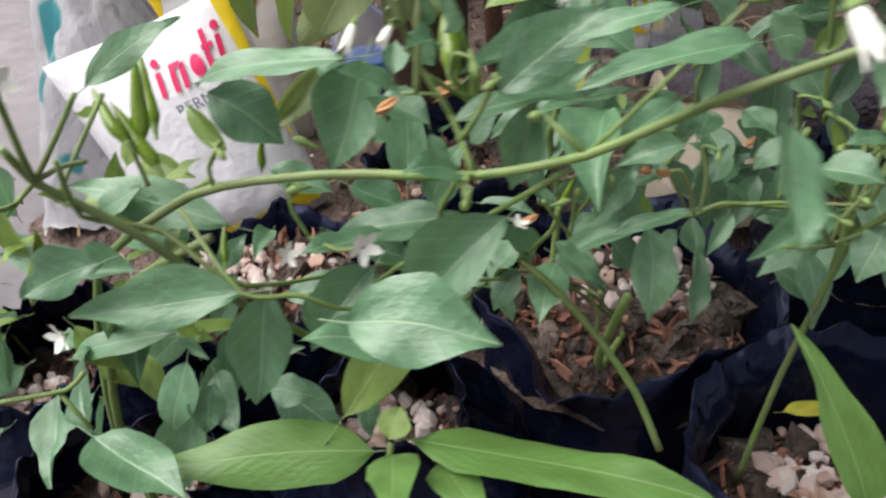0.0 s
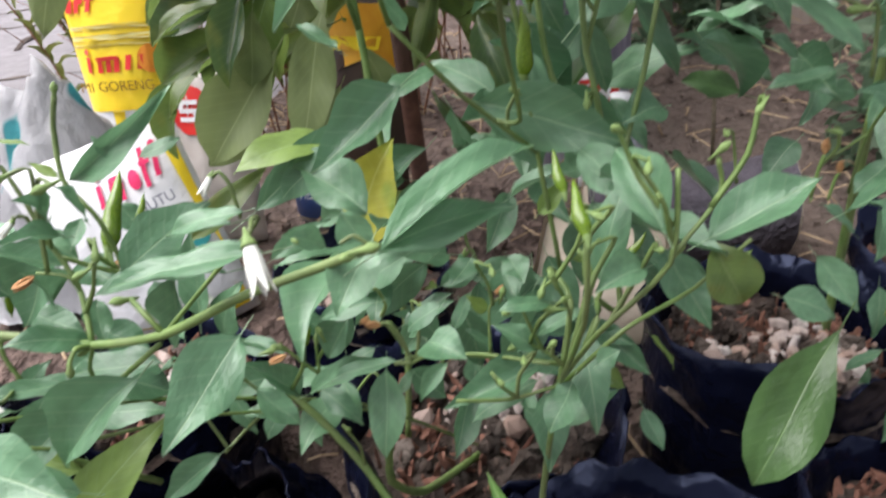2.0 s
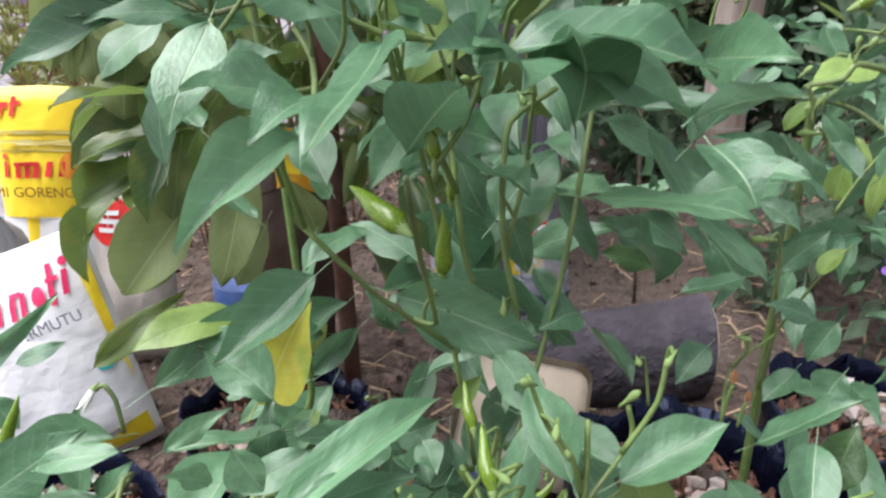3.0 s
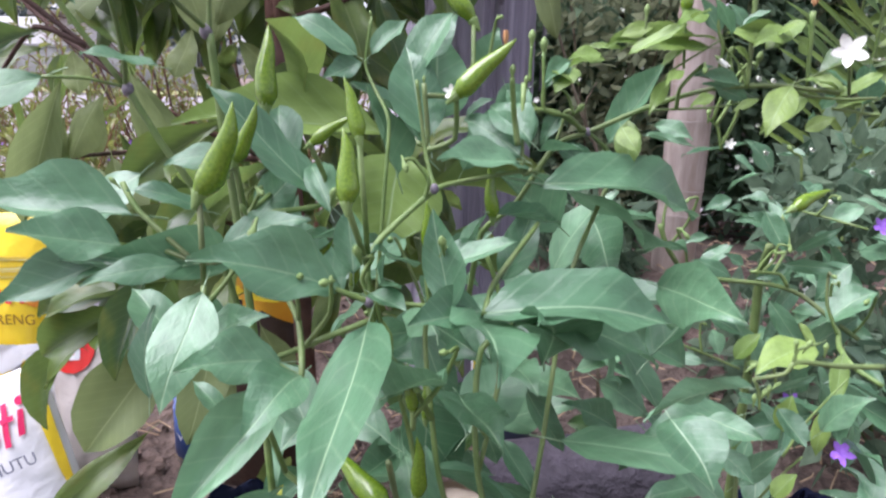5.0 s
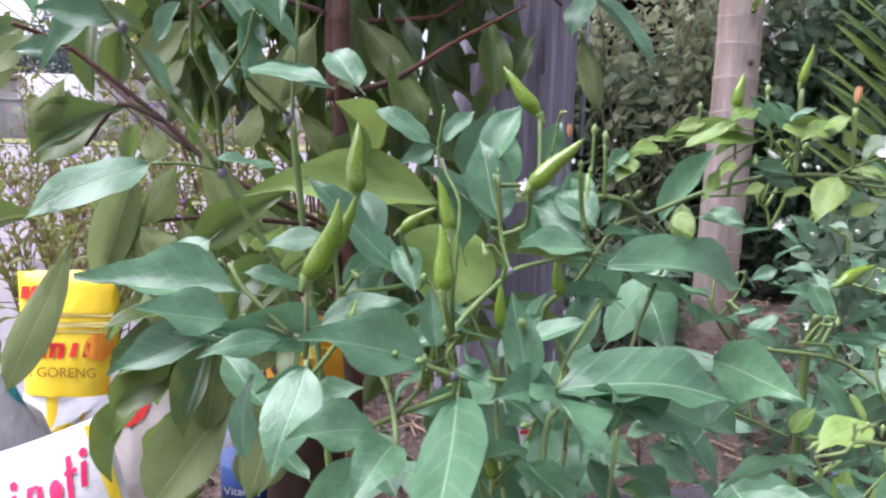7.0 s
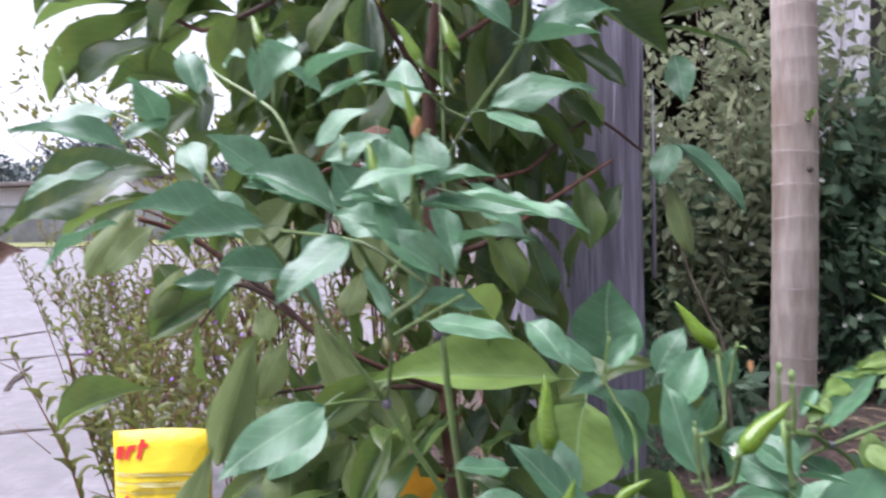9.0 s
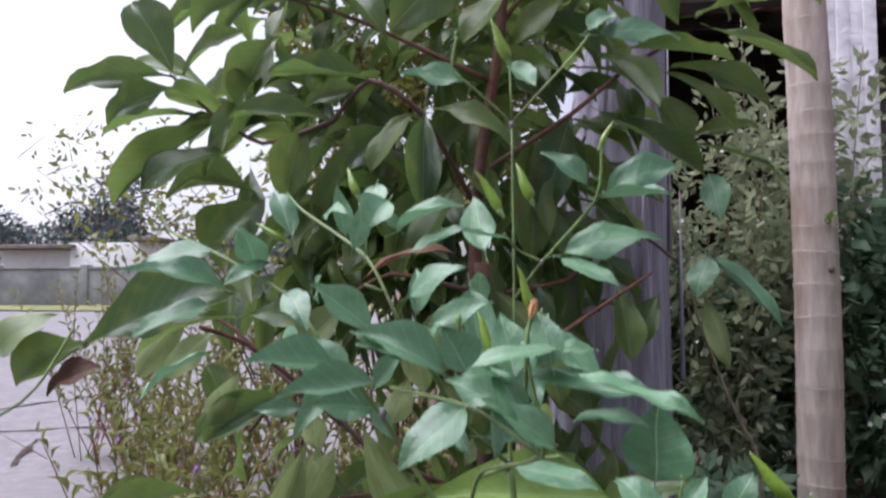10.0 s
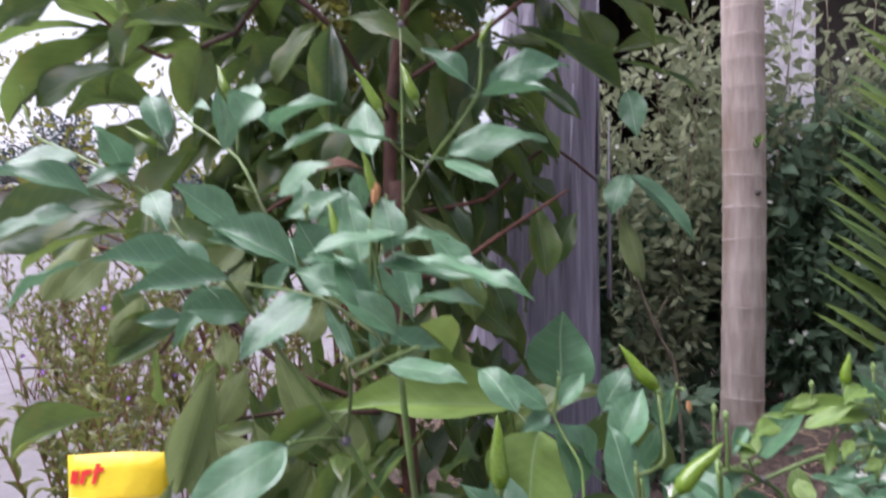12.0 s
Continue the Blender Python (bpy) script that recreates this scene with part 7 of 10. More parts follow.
leaf(low_plant, "c", (0.239, 0.500, 0.402), (0.303, 0.530, 0.444), 0.019, 15, 3, (0.17, -0.50, 0.82))
leaf(low_plant, "c", (0.220, 0.410, 0.455), (0.259, 0.420, 0.483), 0.009, 60, 4, (0.30, -0.45, 0.78))
leaf(low_plant, "c", (0.237, 0.410, 0.462), (0.233, 0.410, 0.470), 0.004, 0, 4, (0.31, -0.44, 0.78))
leaf(low_plant, "c", (0.241, 0.420, 0.459), (0.252, 0.430, 0.462), 0.006, 20, 0, (0.27, -0.46, 0.79))
leaf(low_plant, "y", (0.225, 0.400, 0.460), (0.216, 0.400, 0.465), 0.003, 0, 1, (0.34, -0.41, 0.79))
leaf(low_plant, "y", (0.184, 0.420, 0.466), (0.202, 0.420, 0.464), 0.004, 0, 0, (0.35, -0.40, 0.77))
leaf(low_plant, "c", (0.229, 0.400, 0.445), (0.230, 0.390, 0.461), 0.010, 0, 7, (0.33, -0.41, 0.82))
leaf(low_plant, "c", (0.224, 0.390, 0.450), (0.224, 0.380, 0.461), 0.008, 0, 10, (0.35, -0.40, 0.81))
leaf(low_plant, "c", (0.228, 0.390, 0.444), (0.222, 0.370, 0.451), 0.007, 10, 4, (0.35, -0.39, 0.83))
leaf(low_plant, "c", (0.212, 0.410, 0.430), (0.212, 0.420, 0.437), 0.008, 0, 8, (0.32, -0.40, 0.84))
leaf(low_plant, "c", (0.201, 0.390, 0.439), (0.216, 0.400, 0.428), 0.010, 0, 8, (0.35, -0.38, 0.84))
leaf(low_plant, "c", (0.205, 0.400, 0.413), (0.207, 0.390, 0.431), 0.012, 0, 10, (0.34, -0.37, 0.86))
leaf(low_plant, "c", (0.233, 0.380, 0.412), (0.220, 0.360, 0.423), 0.012, -10, 7, (0.34, -0.36, 0.90))
leaf(low_plant, "c", (0.223, 0.400, 0.415), (0.228, 0.390, 0.403), 0.009, 0, 11, (0.31, -0.38, 0.90))
leaf(low_plant, "c", (0.204, 0.400, 0.380), (0.182, 0.380, 0.385), 0.013, 0, 5, (0.34, -0.33, 0.92))
leaf(low_plant, "c", (0.176, 0.440, 0.353), (0.203, 0.450, 0.331), 0.023, 10, 2, (0.29, -0.36, 0.94))
leaf(low_plant, "c", (0.200, 0.400, 0.366), (0.179, 0.380, 0.345), 0.017, 0, 10, (0.33, -0.31, 0.96))
leaf(low_plant, "c", (0.215, 0.370, 0.354), (0.188, 0.350, 0.377), 0.019, 0, 3, (0.34, -0.29, 0.97))
leaf(low_plant, "c", (0.304, 0.345, 0.440), (0.297, 0.315, 0.430), 0.014, 0, 1, (0.24, -0.39, 0.96))
leaf(low_plant, "c", (0.210, 0.460, 0.284), (0.177, 0.450, 0.257), 0.014, 0, 6, (0.25, -0.33, 1.01))
leaf(low_plant, "c", (0.249, 0.470, 0.312), (0.238, 0.460, 0.295), 0.013, 0, 3, (0.20, -0.38, 0.99))
leaf(low_plant, "c", (0.255, 0.470, 0.315), (0.234, 0.460, 0.343), 0.011, 0, 10, (0.21, -0.40, 0.97))
leaf(low_plant, "c", (0.223, 0.470, 0.302), (0.243, 0.470, 0.300), 0.009, 0, 10, (0.21, -0.38, 0.99))
leaf(low_plant, "c", (0.266, 0.470, 0.320), (0.289, 0.460, 0.307), 0.011, 0, 7, (0.15, -0.40, 0.99))
leaf(low_plant, "c", (0.268, 0.455, 0.330), (0.309, 0.450, 0.354), 0.013, 10, 4, (0.15, -0.42, 0.97))
leaf(low_plant, "c", (0.168, 0.420, 0.339), (0.169, 0.410, 0.323), 0.010, 0, 2, (0.32, -0.32, 0.96))
leaf(low_plant, "c", (0.256, 0.470, 0.392), (0.282, 0.480, 0.407), 0.008, 0, 5, (0.19, -0.47, 0.88))
leaf(low_plant, "c", (0.332, 0.370, 0.452), (0.325, 0.355, 0.439), 0.013, 0, 6, (0.14, -0.47, 0.90))
leaf(low_plant, "c", (0.308, 0.400, 0.435), (0.299, 0.390, 0.444), 0.006, 0, 11, (0.18, -0.47, 0.87))
leaf(low_plant, "c", (0.304, 0.460, 0.341), (0.304, 0.440, 0.306), 0.018, 0, 9, (0.12, -0.41, 1.00))
leaf(low_plant, "c", (0.316, 0.460, 0.339), (0.309, 0.460, 0.328), 0.009, 0, 5, (0.10, -0.42, 0.98))
leaf(low_plant, "c", (0.334, 0.450, 0.353), (0.323, 0.440, 0.340), 0.007, 0, 10, (0.08, -0.43, 0.98))
leaf(low_plant, "c", (0.374, 0.450, 0.354), (0.335, 0.430, 0.345), 0.014, 0, 8, (0.03, -0.43, 0.99))
leaf(low_plant, "c", (0.372, 0.450, 0.345), (0.344, 0.440, 0.329), 0.012, 0, 3, (0.03, -0.42, 1.00))
leaf(low_plant, "c", (0.386, 0.440, 0.353), (0.377, 0.430, 0.334), 0.016, 0, 5, (-0.02, -0.42, 1.00))
leaf(low_plant, "c", (0.304, 0.500, 0.338), (0.329, 0.510, 0.351), 0.013, 0, 1, (0.09, -0.46, 0.94))
leaf(low_plant, "c", (0.325, 0.480, 0.344), (0.311, 0.480, 0.363), 0.011, 0, 0, (0.09, -0.45, 0.95))
leaf(low_plant, "c", (0.333, 0.480, 0.350), (0.341, 0.490, 0.364), 0.009, 0, 11, (0.06, -0.46, 0.94))
leaf(low_plant, "c", (0.377, 0.440, 0.390), (0.358, 0.430, 0.392), 0.009, 0, 3, (0.01, -0.47, 0.94))
leaf(low_plant, "c", (0.372, 0.450, 0.360), (0.354, 0.450, 0.373), 0.011, 0, 4, (0.02, -0.45, 0.96))
leaf(low_plant, "c", (0.279, 0.480, 0.338), (0.278, 0.490, 0.361), 0.011, 0, 9, (0.15, -0.44, 0.94))
leaf(low_plant, "c", (0.350, 0.480, 0.338), (0.338, 0.480, 0.350), 0.008, 0, 9, (0.05, -0.45, 0.96))
leaf(low_plant, "c", (0.287, 0.500, 0.323), (0.273, 0.490, 0.316), 0.010, 0, 3, (0.14, -0.43, 0.97))
leaf(low_plant, "c", (0.253, 0.500, 0.346), (0.267, 0.490, 0.331), 0.011, 0, 1, (0.17, -0.43, 0.94))
leaf(low_plant, "c", (0.319, 0.530, 0.343), (0.343, 0.540, 0.350), 0.011, 0, 5, (0.06, -0.48, 0.92))
leaf(low_plant, "c", (0.291, 0.530, 0.359), (0.308, 0.540, 0.363), 0.013, 0, 2, (0.11, -0.48, 0.90))
leaf(low_plant, "c", (0.233, 0.470, 0.348), (0.258, 0.460, 0.347), 0.008, 0, 4, (0.21, -0.41, 0.95))
leaf(low_plant, "y", (0.302, 0.450, 0.314), (0.296, 0.450, 0.327), 0.007, 0, 7, (0.13, -0.40, 1.00))
pod(low_plant, (0.230, 0.405, 0.432), (0.229, 0.425, 0.453), 0.62)
pod(low_plant, (0.267, 0.460, 0.353), (0.272, 0.460, 0.367), 0.60)
stem(low_plant, ((0.235, 0.400, 0.425), (0.232, 0.402, 0.429), (0.230, 0.405, 0.432)), 0.0007, 0.0010)
stem(low_plant, ((0.266, 0.370, 0.422), (0.255, 0.375, 0.431)), 0.0010, 0.0009)
stem(low_plant, ((0.262, 0.372, 0.417), (0.237, 0.380, 0.396), (0.209, 0.390, 0.372), (0.183, 0.400, 0.344)), 0.0009, 0.0008)
stem(low_plant, ((0.237, 0.375, 0.414), (0.231, 0.385, 0.427), (0.224, 0.390, 0.437), (0.221, 0.390, 0.443), (0.219, 0.388, 0.452), (0.217, 0.385, 0.453)), 0.0010, 0.0006)
stem(low_plant, ((0.224, 0.390, 0.437), (0.236, 0.400, 0.426), (0.234, 0.400, 0.445), (0.222, 0.405, 0.457), (0.221, 0.410, 0.473), (0.225, 0.410, 0.483)), 0.0008, 0.0009)
bloom(low_plant, "bud", (0.225, 0.410, 0.483), (0.226, 0.410, 0.486), 0.0034)
stem(low_plant, ((0.272, 0.420, 0.436), (0.271, 0.420, 0.448), (0.268, 0.420, 0.453), (0.265, 0.420, 0.451)), 0.0007, 0.0007)
bloom(low_plant, "bell", (0.265, 0.420, 0.452), (0.262, 0.415, 0.446), 0.0074)
bloom(low_plant, "bell", (0.217, 0.385, 0.452), (0.215, 0.380, 0.449), 0.0067)
stem(low_plant, ((0.231, 0.385, 0.427), (0.228, 0.385, 0.433), (0.218, 0.385, 0.434)), 0.0007, 0.0005)
bloom(low_plant, "wilt", (0.217, 0.385, 0.433), (0.211, 0.380, 0.430), 0.0081)
bloom(low_plant, "bud", (0.255, 0.375, 0.431), (0.253, 0.372, 0.432), 0.0043)
stem(low_plant, ((0.237, 0.375, 0.414), (0.235, 0.370, 0.416), (0.235, 0.365, 0.413)), 0.0009, 0.0008)
bloom(low_plant, "bud", (0.236, 0.365, 0.414), (0.235, 0.365, 0.411), 0.0037)
bloom(low_plant, "star", (0.202, 0.500, 0.352), (0.205, 0.490, 0.360), 0.0064)
bloom(low_plant, "star", (0.178, 0.380, 0.385), (0.191, 0.370, 0.391), 0.0086)
bloom(low_plant, "star", (0.210, 0.500, 0.354), (0.217, 0.490, 0.362), 0.0035)
stem(low_plant, ((0.266, 0.370, 0.422), (0.299, 0.375, 0.455), (0.300, 0.372, 0.458), (0.310, 0.350, 0.465)), 0.0007, 0.0006)
bloom(low_plant, "bell", (0.310, 0.348, 0.464), (0.315, 0.340, 0.454), 0.0125)
stem(low_plant, ((0.335, 0.360, 0.456), (0.331, 0.360, 0.459), (0.328, 0.358, 0.458)), 0.0006, 0.0005)
bloom(low_plant, "bud", (0.332, 0.356, 0.456), (0.330, 0.352, 0.457), 0.0037)
bloom(low_plant, "bud", (0.301, 0.400, 0.436), (0.299, 0.400, 0.437), 0.0028)
stem(low_plant, ((0.270, 0.460, 0.327), (0.272, 0.460, 0.340), (0.273, 0.460, 0.354)), 0.0008, 0.0008)
bloom(low_plant, "bud", (0.273, 0.460, 0.354), (0.274, 0.460, 0.358), 0.0046)
bloom(low_plant, "wilt", (0.258, 0.460, 0.348), (0.250, 0.455, 0.346), 0.0093)
stem(low_plant, ((0.319, 0.450, 0.352), (0.315, 0.450, 0.366), (0.311, 0.450, 0.373), (0.307, 0.450, 0.372)), 0.0010, 0.0009)
bloom(low_plant, "wilt", (0.308, 0.450, 0.372), (0.300, 0.445, 0.375), 0.0084)
stem(low_plant, ((0.382, 0.455, 0.350), (0.352, 0.455, 0.353), (0.329, 0.450, 0.358), (0.319, 0.450, 0.353), (0.311, 0.450, 0.352)), 0.0011, 0.0010)
stem(low_plant, ((0.352, 0.455, 0.353), (0.352, 0.460, 0.374), (0.356, 0.460, 0.379)), 0.0007, 0.0006)
bloom(low_plant, "bud", (0.357, 0.460, 0.379), (0.358, 0.460, 0.383), 0.0042)
stem(low_plant, ((0.249, 0.470, 0.319), (0.267, 0.465, 0.303), (0.286, 0.460, 0.280), (0.305, 0.450, 0.253), (0.318, 0.440, 0.223)), 0.0019, 0.0021)
stem(low_plant, ((0.249, 0.470, 0.319), (0.232, 0.470, 0.302), (0.220, 0.470, 0.290), (0.213, 0.460, 0.285)), 0.0011, 0.0009)
stem(low_plant, ((0.250, 0.470, 0.317), (0.264, 0.460, 0.340), (0.267, 0.460, 0.353)), 0.0011, 0.0011)
stem(low_plant, ((0.383, 0.450, 0.354), (0.385, 0.445, 0.381), (0.379, 0.440, 0.399), (0.375, 0.440, 0.397)), 0.0009, 0.0007)
bloom(low_plant, "bud", (0.375, 0.440, 0.398), (0.374, 0.438, 0.395), 0.0042)
bloom(low_plant, "bud", (0.381, 0.440, 0.387), (0.377, 0.440, 0.387), 0.0047)
stem(low_plant, ((0.383, 0.450, 0.354), (0.369, 0.450, 0.364), (0.364, 0.450, 0.362)), 0.0008, 0.0007)
bloom(low_plant, "bud", (0.365, 0.450, 0.363), (0.361, 0.450, 0.361), 0.0041)
stem(low_plant, ((0.340, 0.530, 0.356), (0.337, 0.530, 0.365), (0.333, 0.530, 0.361)), 0.0009, 0.0009)
bloom(low_plant, "bud", (0.333, 0.530, 0.363), (0.332, 0.530, 0.358), 0.0049)
leaf(right_plant, "c", (0.494, 0.500, 0.502), (0.453, 0.490, 0.495), 0.019, 0, 0, (-0.18, -0.51, 0.77))
leaf(right_plant, "c", (0.461, 0.500, 0.492), (0.491, 0.490, 0.465), 0.015, 0, 0, (-0.18, -0.50, 0.80))
leaf(right_plant, "c", (0.501, 0.540, 0.448), (0.470, 0.530, 0.443), 0.015, 0, 5, (-0.17, -0.49, 0.84))
leaf(right_plant, "c", (0.479, 0.620, 0.432), (0.444, 0.610, 0.452), 0.014, 0, 11, (-0.10, -0.52, 0.81))
leaf(right_plant, "g", (0.496, 0.660, 0.404), (0.458, 0.660, 0.414), 0.018, 0, 1, (-0.11, -0.51, 0.83))
leaf(right_plant, "c", (0.423, 0.500, 0.446), (0.406, 0.490, 0.443), 0.019, 0, 4, (-0.06, -0.50, 0.87))
leaf(right_plant, "c", (0.479, 0.450, 0.422), (0.507, 0.440, 0.447), 0.015, 0, 11, (-0.23, -0.43, 0.91))
leaf(right_plant, "c", (0.488, 0.430, 0.437), (0.480, 0.410, 0.419), 0.015, 0, 10, (-0.23, -0.41, 0.94))
leaf(right_plant, "c", (0.476, 0.460, 0.399), (0.490, 0.450, 0.381), 0.011, 0, 5, (-0.19, -0.41, 0.97))
leaf(right_plant, "c", (0.527, 0.520, 0.437), (0.503, 0.520, 0.444), 0.011, 0, 0, (-0.22, -0.47, 0.84))
leaf(right_plant, "c", (0.507, 0.520, 0.459), (0.525, 0.520, 0.478), 0.011, 20, 5, (-0.22, -0.48, 0.80))
leaf(right_plant, "c", (0.483, 0.520, 0.423), (0.468, 0.510, 0.409), 0.015, 0, 4, (-0.15, -0.47, 0.89))
leaf(right_plant, "c", (0.522, 0.520, 0.413), (0.506, 0.510, 0.402), 0.014, 0, 5, (-0.21, -0.45, 0.89))
leaf(right_plant, "c", (0.525, 0.500, 0.446), (0.516, 0.500, 0.428), 0.013, 0, 2, (-0.24, -0.45, 0.86))
leaf(right_plant, "y", (0.513, 0.500, 0.466), (0.522, 0.500, 0.477), 0.009, 0, 10, (-0.24, -0.47, 0.80))
leaf(right_plant, "y", (0.513, 0.500, 0.496), (0.515, 0.500, 0.512), 0.010, 0, 6, (-0.24, -0.48, 0.75))
leaf(right_plant, "c", (0.521, 0.520, 0.489), (0.502, 0.520, 0.503), 0.009, 0, 9, (-0.22, -0.49, 0.76))
leaf(right_plant, "y", (0.499, 0.520, 0.518), (0.509, 0.520, 0.530), 0.009, 0, 10, (-0.21, -0.50, 0.71))
leaf(right_plant, "c", (0.520, 0.480, 0.434), (0.513, 0.480, 0.420), 0.015, 0, 1, (-0.24, -0.44, 0.89))
leaf(right_plant, "g", (0.518, 0.460, 0.425), (0.507, 0.450, 0.404), 0.016, 0, 4, (-0.24, -0.41, 0.92))
leaf(right_plant, "c", (0.494, 0.420, 0.420), (0.495, 0.410, 0.408), 0.015, 0, 9, (-0.24, -0.38, 0.96))
leaf(right_plant, "c", (0.504, 0.600, 0.440), (0.488, 0.600, 0.452), 0.012, 0, 3, (-0.16, -0.50, 0.80))
leaf(right_plant, "c", (0.505, 0.500, 0.388), (0.489, 0.500, 0.402), 0.009, 0, 7, (-0.19, -0.44, 0.92))
stem(right_plant, ((0.444, 0.460, 0.429), (0.442, 0.460, 0.441), (0.440, 0.458, 0.449), (0.437, 0.456, 0.450)), 0.0006, 0.0004)
bloom(right_plant, "bud", (0.437, 0.456, 0.450), (0.437, 0.456, 0.450), 0.0034)
stem(right_plant, ((0.518, 0.520, 0.507), (0.516, 0.520, 0.515), (0.511, 0.518, 0.520), (0.509, 0.516, 0.518)), 0.0008, 0.0006)
bloom(right_plant, "bud", (0.509, 0.516, 0.518), (0.508, 0.516, 0.518), 0.0046)
stem(right_plant, ((0.499, 0.500, 0.455), (0.497, 0.500, 0.477), (0.494, 0.498, 0.483), (0.491, 0.496, 0.481)), 0.0009, 0.0006)
bloom(right_plant, "bud", (0.491, 0.496, 0.481), (0.490, 0.496, 0.481), 0.0049)
stem(right_plant, ((0.470, 0.460, 0.423), (0.471, 0.460, 0.434), (0.472, 0.460, 0.439)), 0.0006, 0.0008)
bloom(right_plant, "wilt", (0.472, 0.460, 0.439), (0.471, 0.458, 0.447), 0.0070)
stem(right_plant, ((0.476, 0.460, 0.422), (0.477, 0.460, 0.430), (0.478, 0.460, 0.432)), 0.0006, 0.0006)
bloom(right_plant, "wilt", (0.478, 0.460, 0.432), (0.477, 0.458, 0.439), 0.0059)
stem(right_plant, ((0.474, 0.400, 0.412), (0.477, 0.400, 0.430), (0.481, 0.402, 0.436), (0.492, 0.405, 0.439)), 0.0009, 0.0007)
stem(right_plant, ((0.521, 0.550, 0.385), (0.524, 0.550, 0.415), (0.533, 0.540, 0.447), (0.540, 0.530, 0.468)), 0.0009, 0.0005)
stem(right_plant, ((0.524, 0.550, 0.415), (0.498, 0.530, 0.407), (0.474, 0.470, 0.417)), 0.0007, 0.0005)
leaf(shrub_tree, "y", (0.144, 0.800, 0.465), (0.117, 0.790, 0.389), 0.044, 0, 4, (0.23, -0.49, 0.76))
leaf(shrub_tree, "u", (0.159, 0.760, 0.427), (0.103, 0.720, 0.345), 0.056, 0, 2, (0.24, -0.47, 0.81))
leaf(shrub_tree, "u", (0.204, 0.760, 0.459), (0.186, 0.710, 0.360), 0.040, 0, 4, (0.19, -0.49, 0.80))
leaf(shrub_tree, "t", (0.149, 0.800, 0.470), (0.034, 0.790, 0.428), 0.039, 0, 6, (0.26, -0.48, 0.74))
leaf(shrub_tree, "u", (0.094, 0.840, 0.517), (0.065, 0.820, 0.448), 0.043, 0, 9, (0.25, -0.48, 0.71))
leaf(shrub_tree, "t", (0.181, 0.820, 0.485), (0.145, 0.840, 0.525), 0.038, 0, 2, (0.19, -0.51, 0.69))
leaf(shrub_tree, "t", (0.134, 0.820, 0.467), (0.089, 0.840, 0.493), 0.034, 0, 5, (0.23, -0.49, 0.71))
leaf(shrub_tree, "t", (0.065, 0.800, 0.397), (0.037, 0.800, 0.412), 0.025, 0, 9, (0.28, -0.46, 0.77))
stem(right_plant, ((0.605, 0.735, 0.150), (0.600, 0.725, 0.330), (0.597, 0.715, 0.440), (0.594, 0.711, 0.500), (0.588, 0.690, 0.530)), 0.0037, 0.0029)
stem(low_plant, ((0.330, 0.600, 0.160), (0.300, 0.520, 0.200), (0.292, 0.480, 0.250), (0.300, 0.465, 0.300)), 0.0028, 0.0022)
stem(low_plant, ((0.045, 0.435, 0.130), (0.060, 0.420, 0.260), (0.100, 0.400, 0.350), (0.150, 0.390, 0.385)), 0.0022, 0.0018)
leaf(low_plant, "c", (0.199, 0.405, 0.437), (0.145, 0.420, 0.425), 0.014, 0, 3, (0.20, -0.53, 0.69))
leaf(low_plant, "c", (0.148, 0.420, 0.422), (0.170, 0.420, 0.403), 0.020, 10, 9, (0.22, -0.51, 0.73))
leaf(low_plant, "c", (0.204, 0.410, 0.435), (0.191, 0.400, 0.403), 0.021, 0, 8, (0.14, -0.53, 0.74))
leaf(low_plant, "c", (0.205, 0.420, 0.419), (0.221, 0.415, 0.411), 0.015, 0, 2, (0.09, -0.54, 0.74))
leaf(low_plant, "c", (0.244, 0.390, 0.431), (0.273, 0.400, 0.451), 0.016, 0, 5, (-0.04, -0.57, 0.69))
leaf(low_plant, "c", (0.302, 0.370, 0.449), (0.261, 0.358, 0.444), 0.012, 0, 9, (-0.12, -0.55, 0.71))
leaf(low_plant, "c", (0.289, 0.390, 0.452), (0.263, 0.390, 0.444), 0.009, 0, 7, (-0.09, -0.57, 0.68))
leaf(low_plant, "c", (0.246, 0.378, 0.399), (0.215, 0.370, 0.366), 0.020, 0, 10, (0.05, -0.48, 0.86))
leaf(low_plant, "c", (0.204, 0.345, 0.388), (0.244, 0.339, 0.386), 0.023, 0, 9, (0.08, -0.44, 0.90))
leaf(low_plant, "c", (0.171, 0.375, 0.375), (0.162, 0.365, 0.335), 0.019, 0, 1, (0.21, -0.41, 0.89))
leaf(low_plant, "c", (0.225, 0.420, 0.372), (0.182, 0.420, 0.365), 0.019, 0, 9, (0.10, -0.50, 0.82))
leaf(low_plant, "c", (0.147, 0.410, 0.377), (0.086, 0.420, 0.388), 0.016, 0, 0, (0.29, -0.45, 0.77))
leaf(low_plant, "c", (0.315, 0.440, 0.361), (0.285, 0.440, 0.349), 0.009, 0, 7, (-0.11, -0.49, 0.82))
leaf(low_plant, "c", (0.309, 0.440, 0.389), (0.285, 0.440, 0.381), 0.011, 0, 4, (-0.11, -0.52, 0.77))
leaf(low_plant, "c", (0.254, 0.400, 0.424), (0.247, 0.400, 0.395), 0.013, 0, 8, (-0.01, -0.54, 0.77))
leaf(low_plant, "c", (0.118, 0.400, 0.335), (0.070, 0.400, 0.320), 0.014, 0, 3, (0.31, -0.38, 0.85))
leaf(low_plant, "c", (0.126, 0.390, 0.330), (0.117, 0.380, 0.302), 0.016, 0, 3, (0.26, -0.36, 0.90))
leaf(low_plant, "c", (0.133, 0.390, 0.318), (0.130, 0.380, 0.302), 0.013, 0, 11, (0.24, -0.36, 0.91))
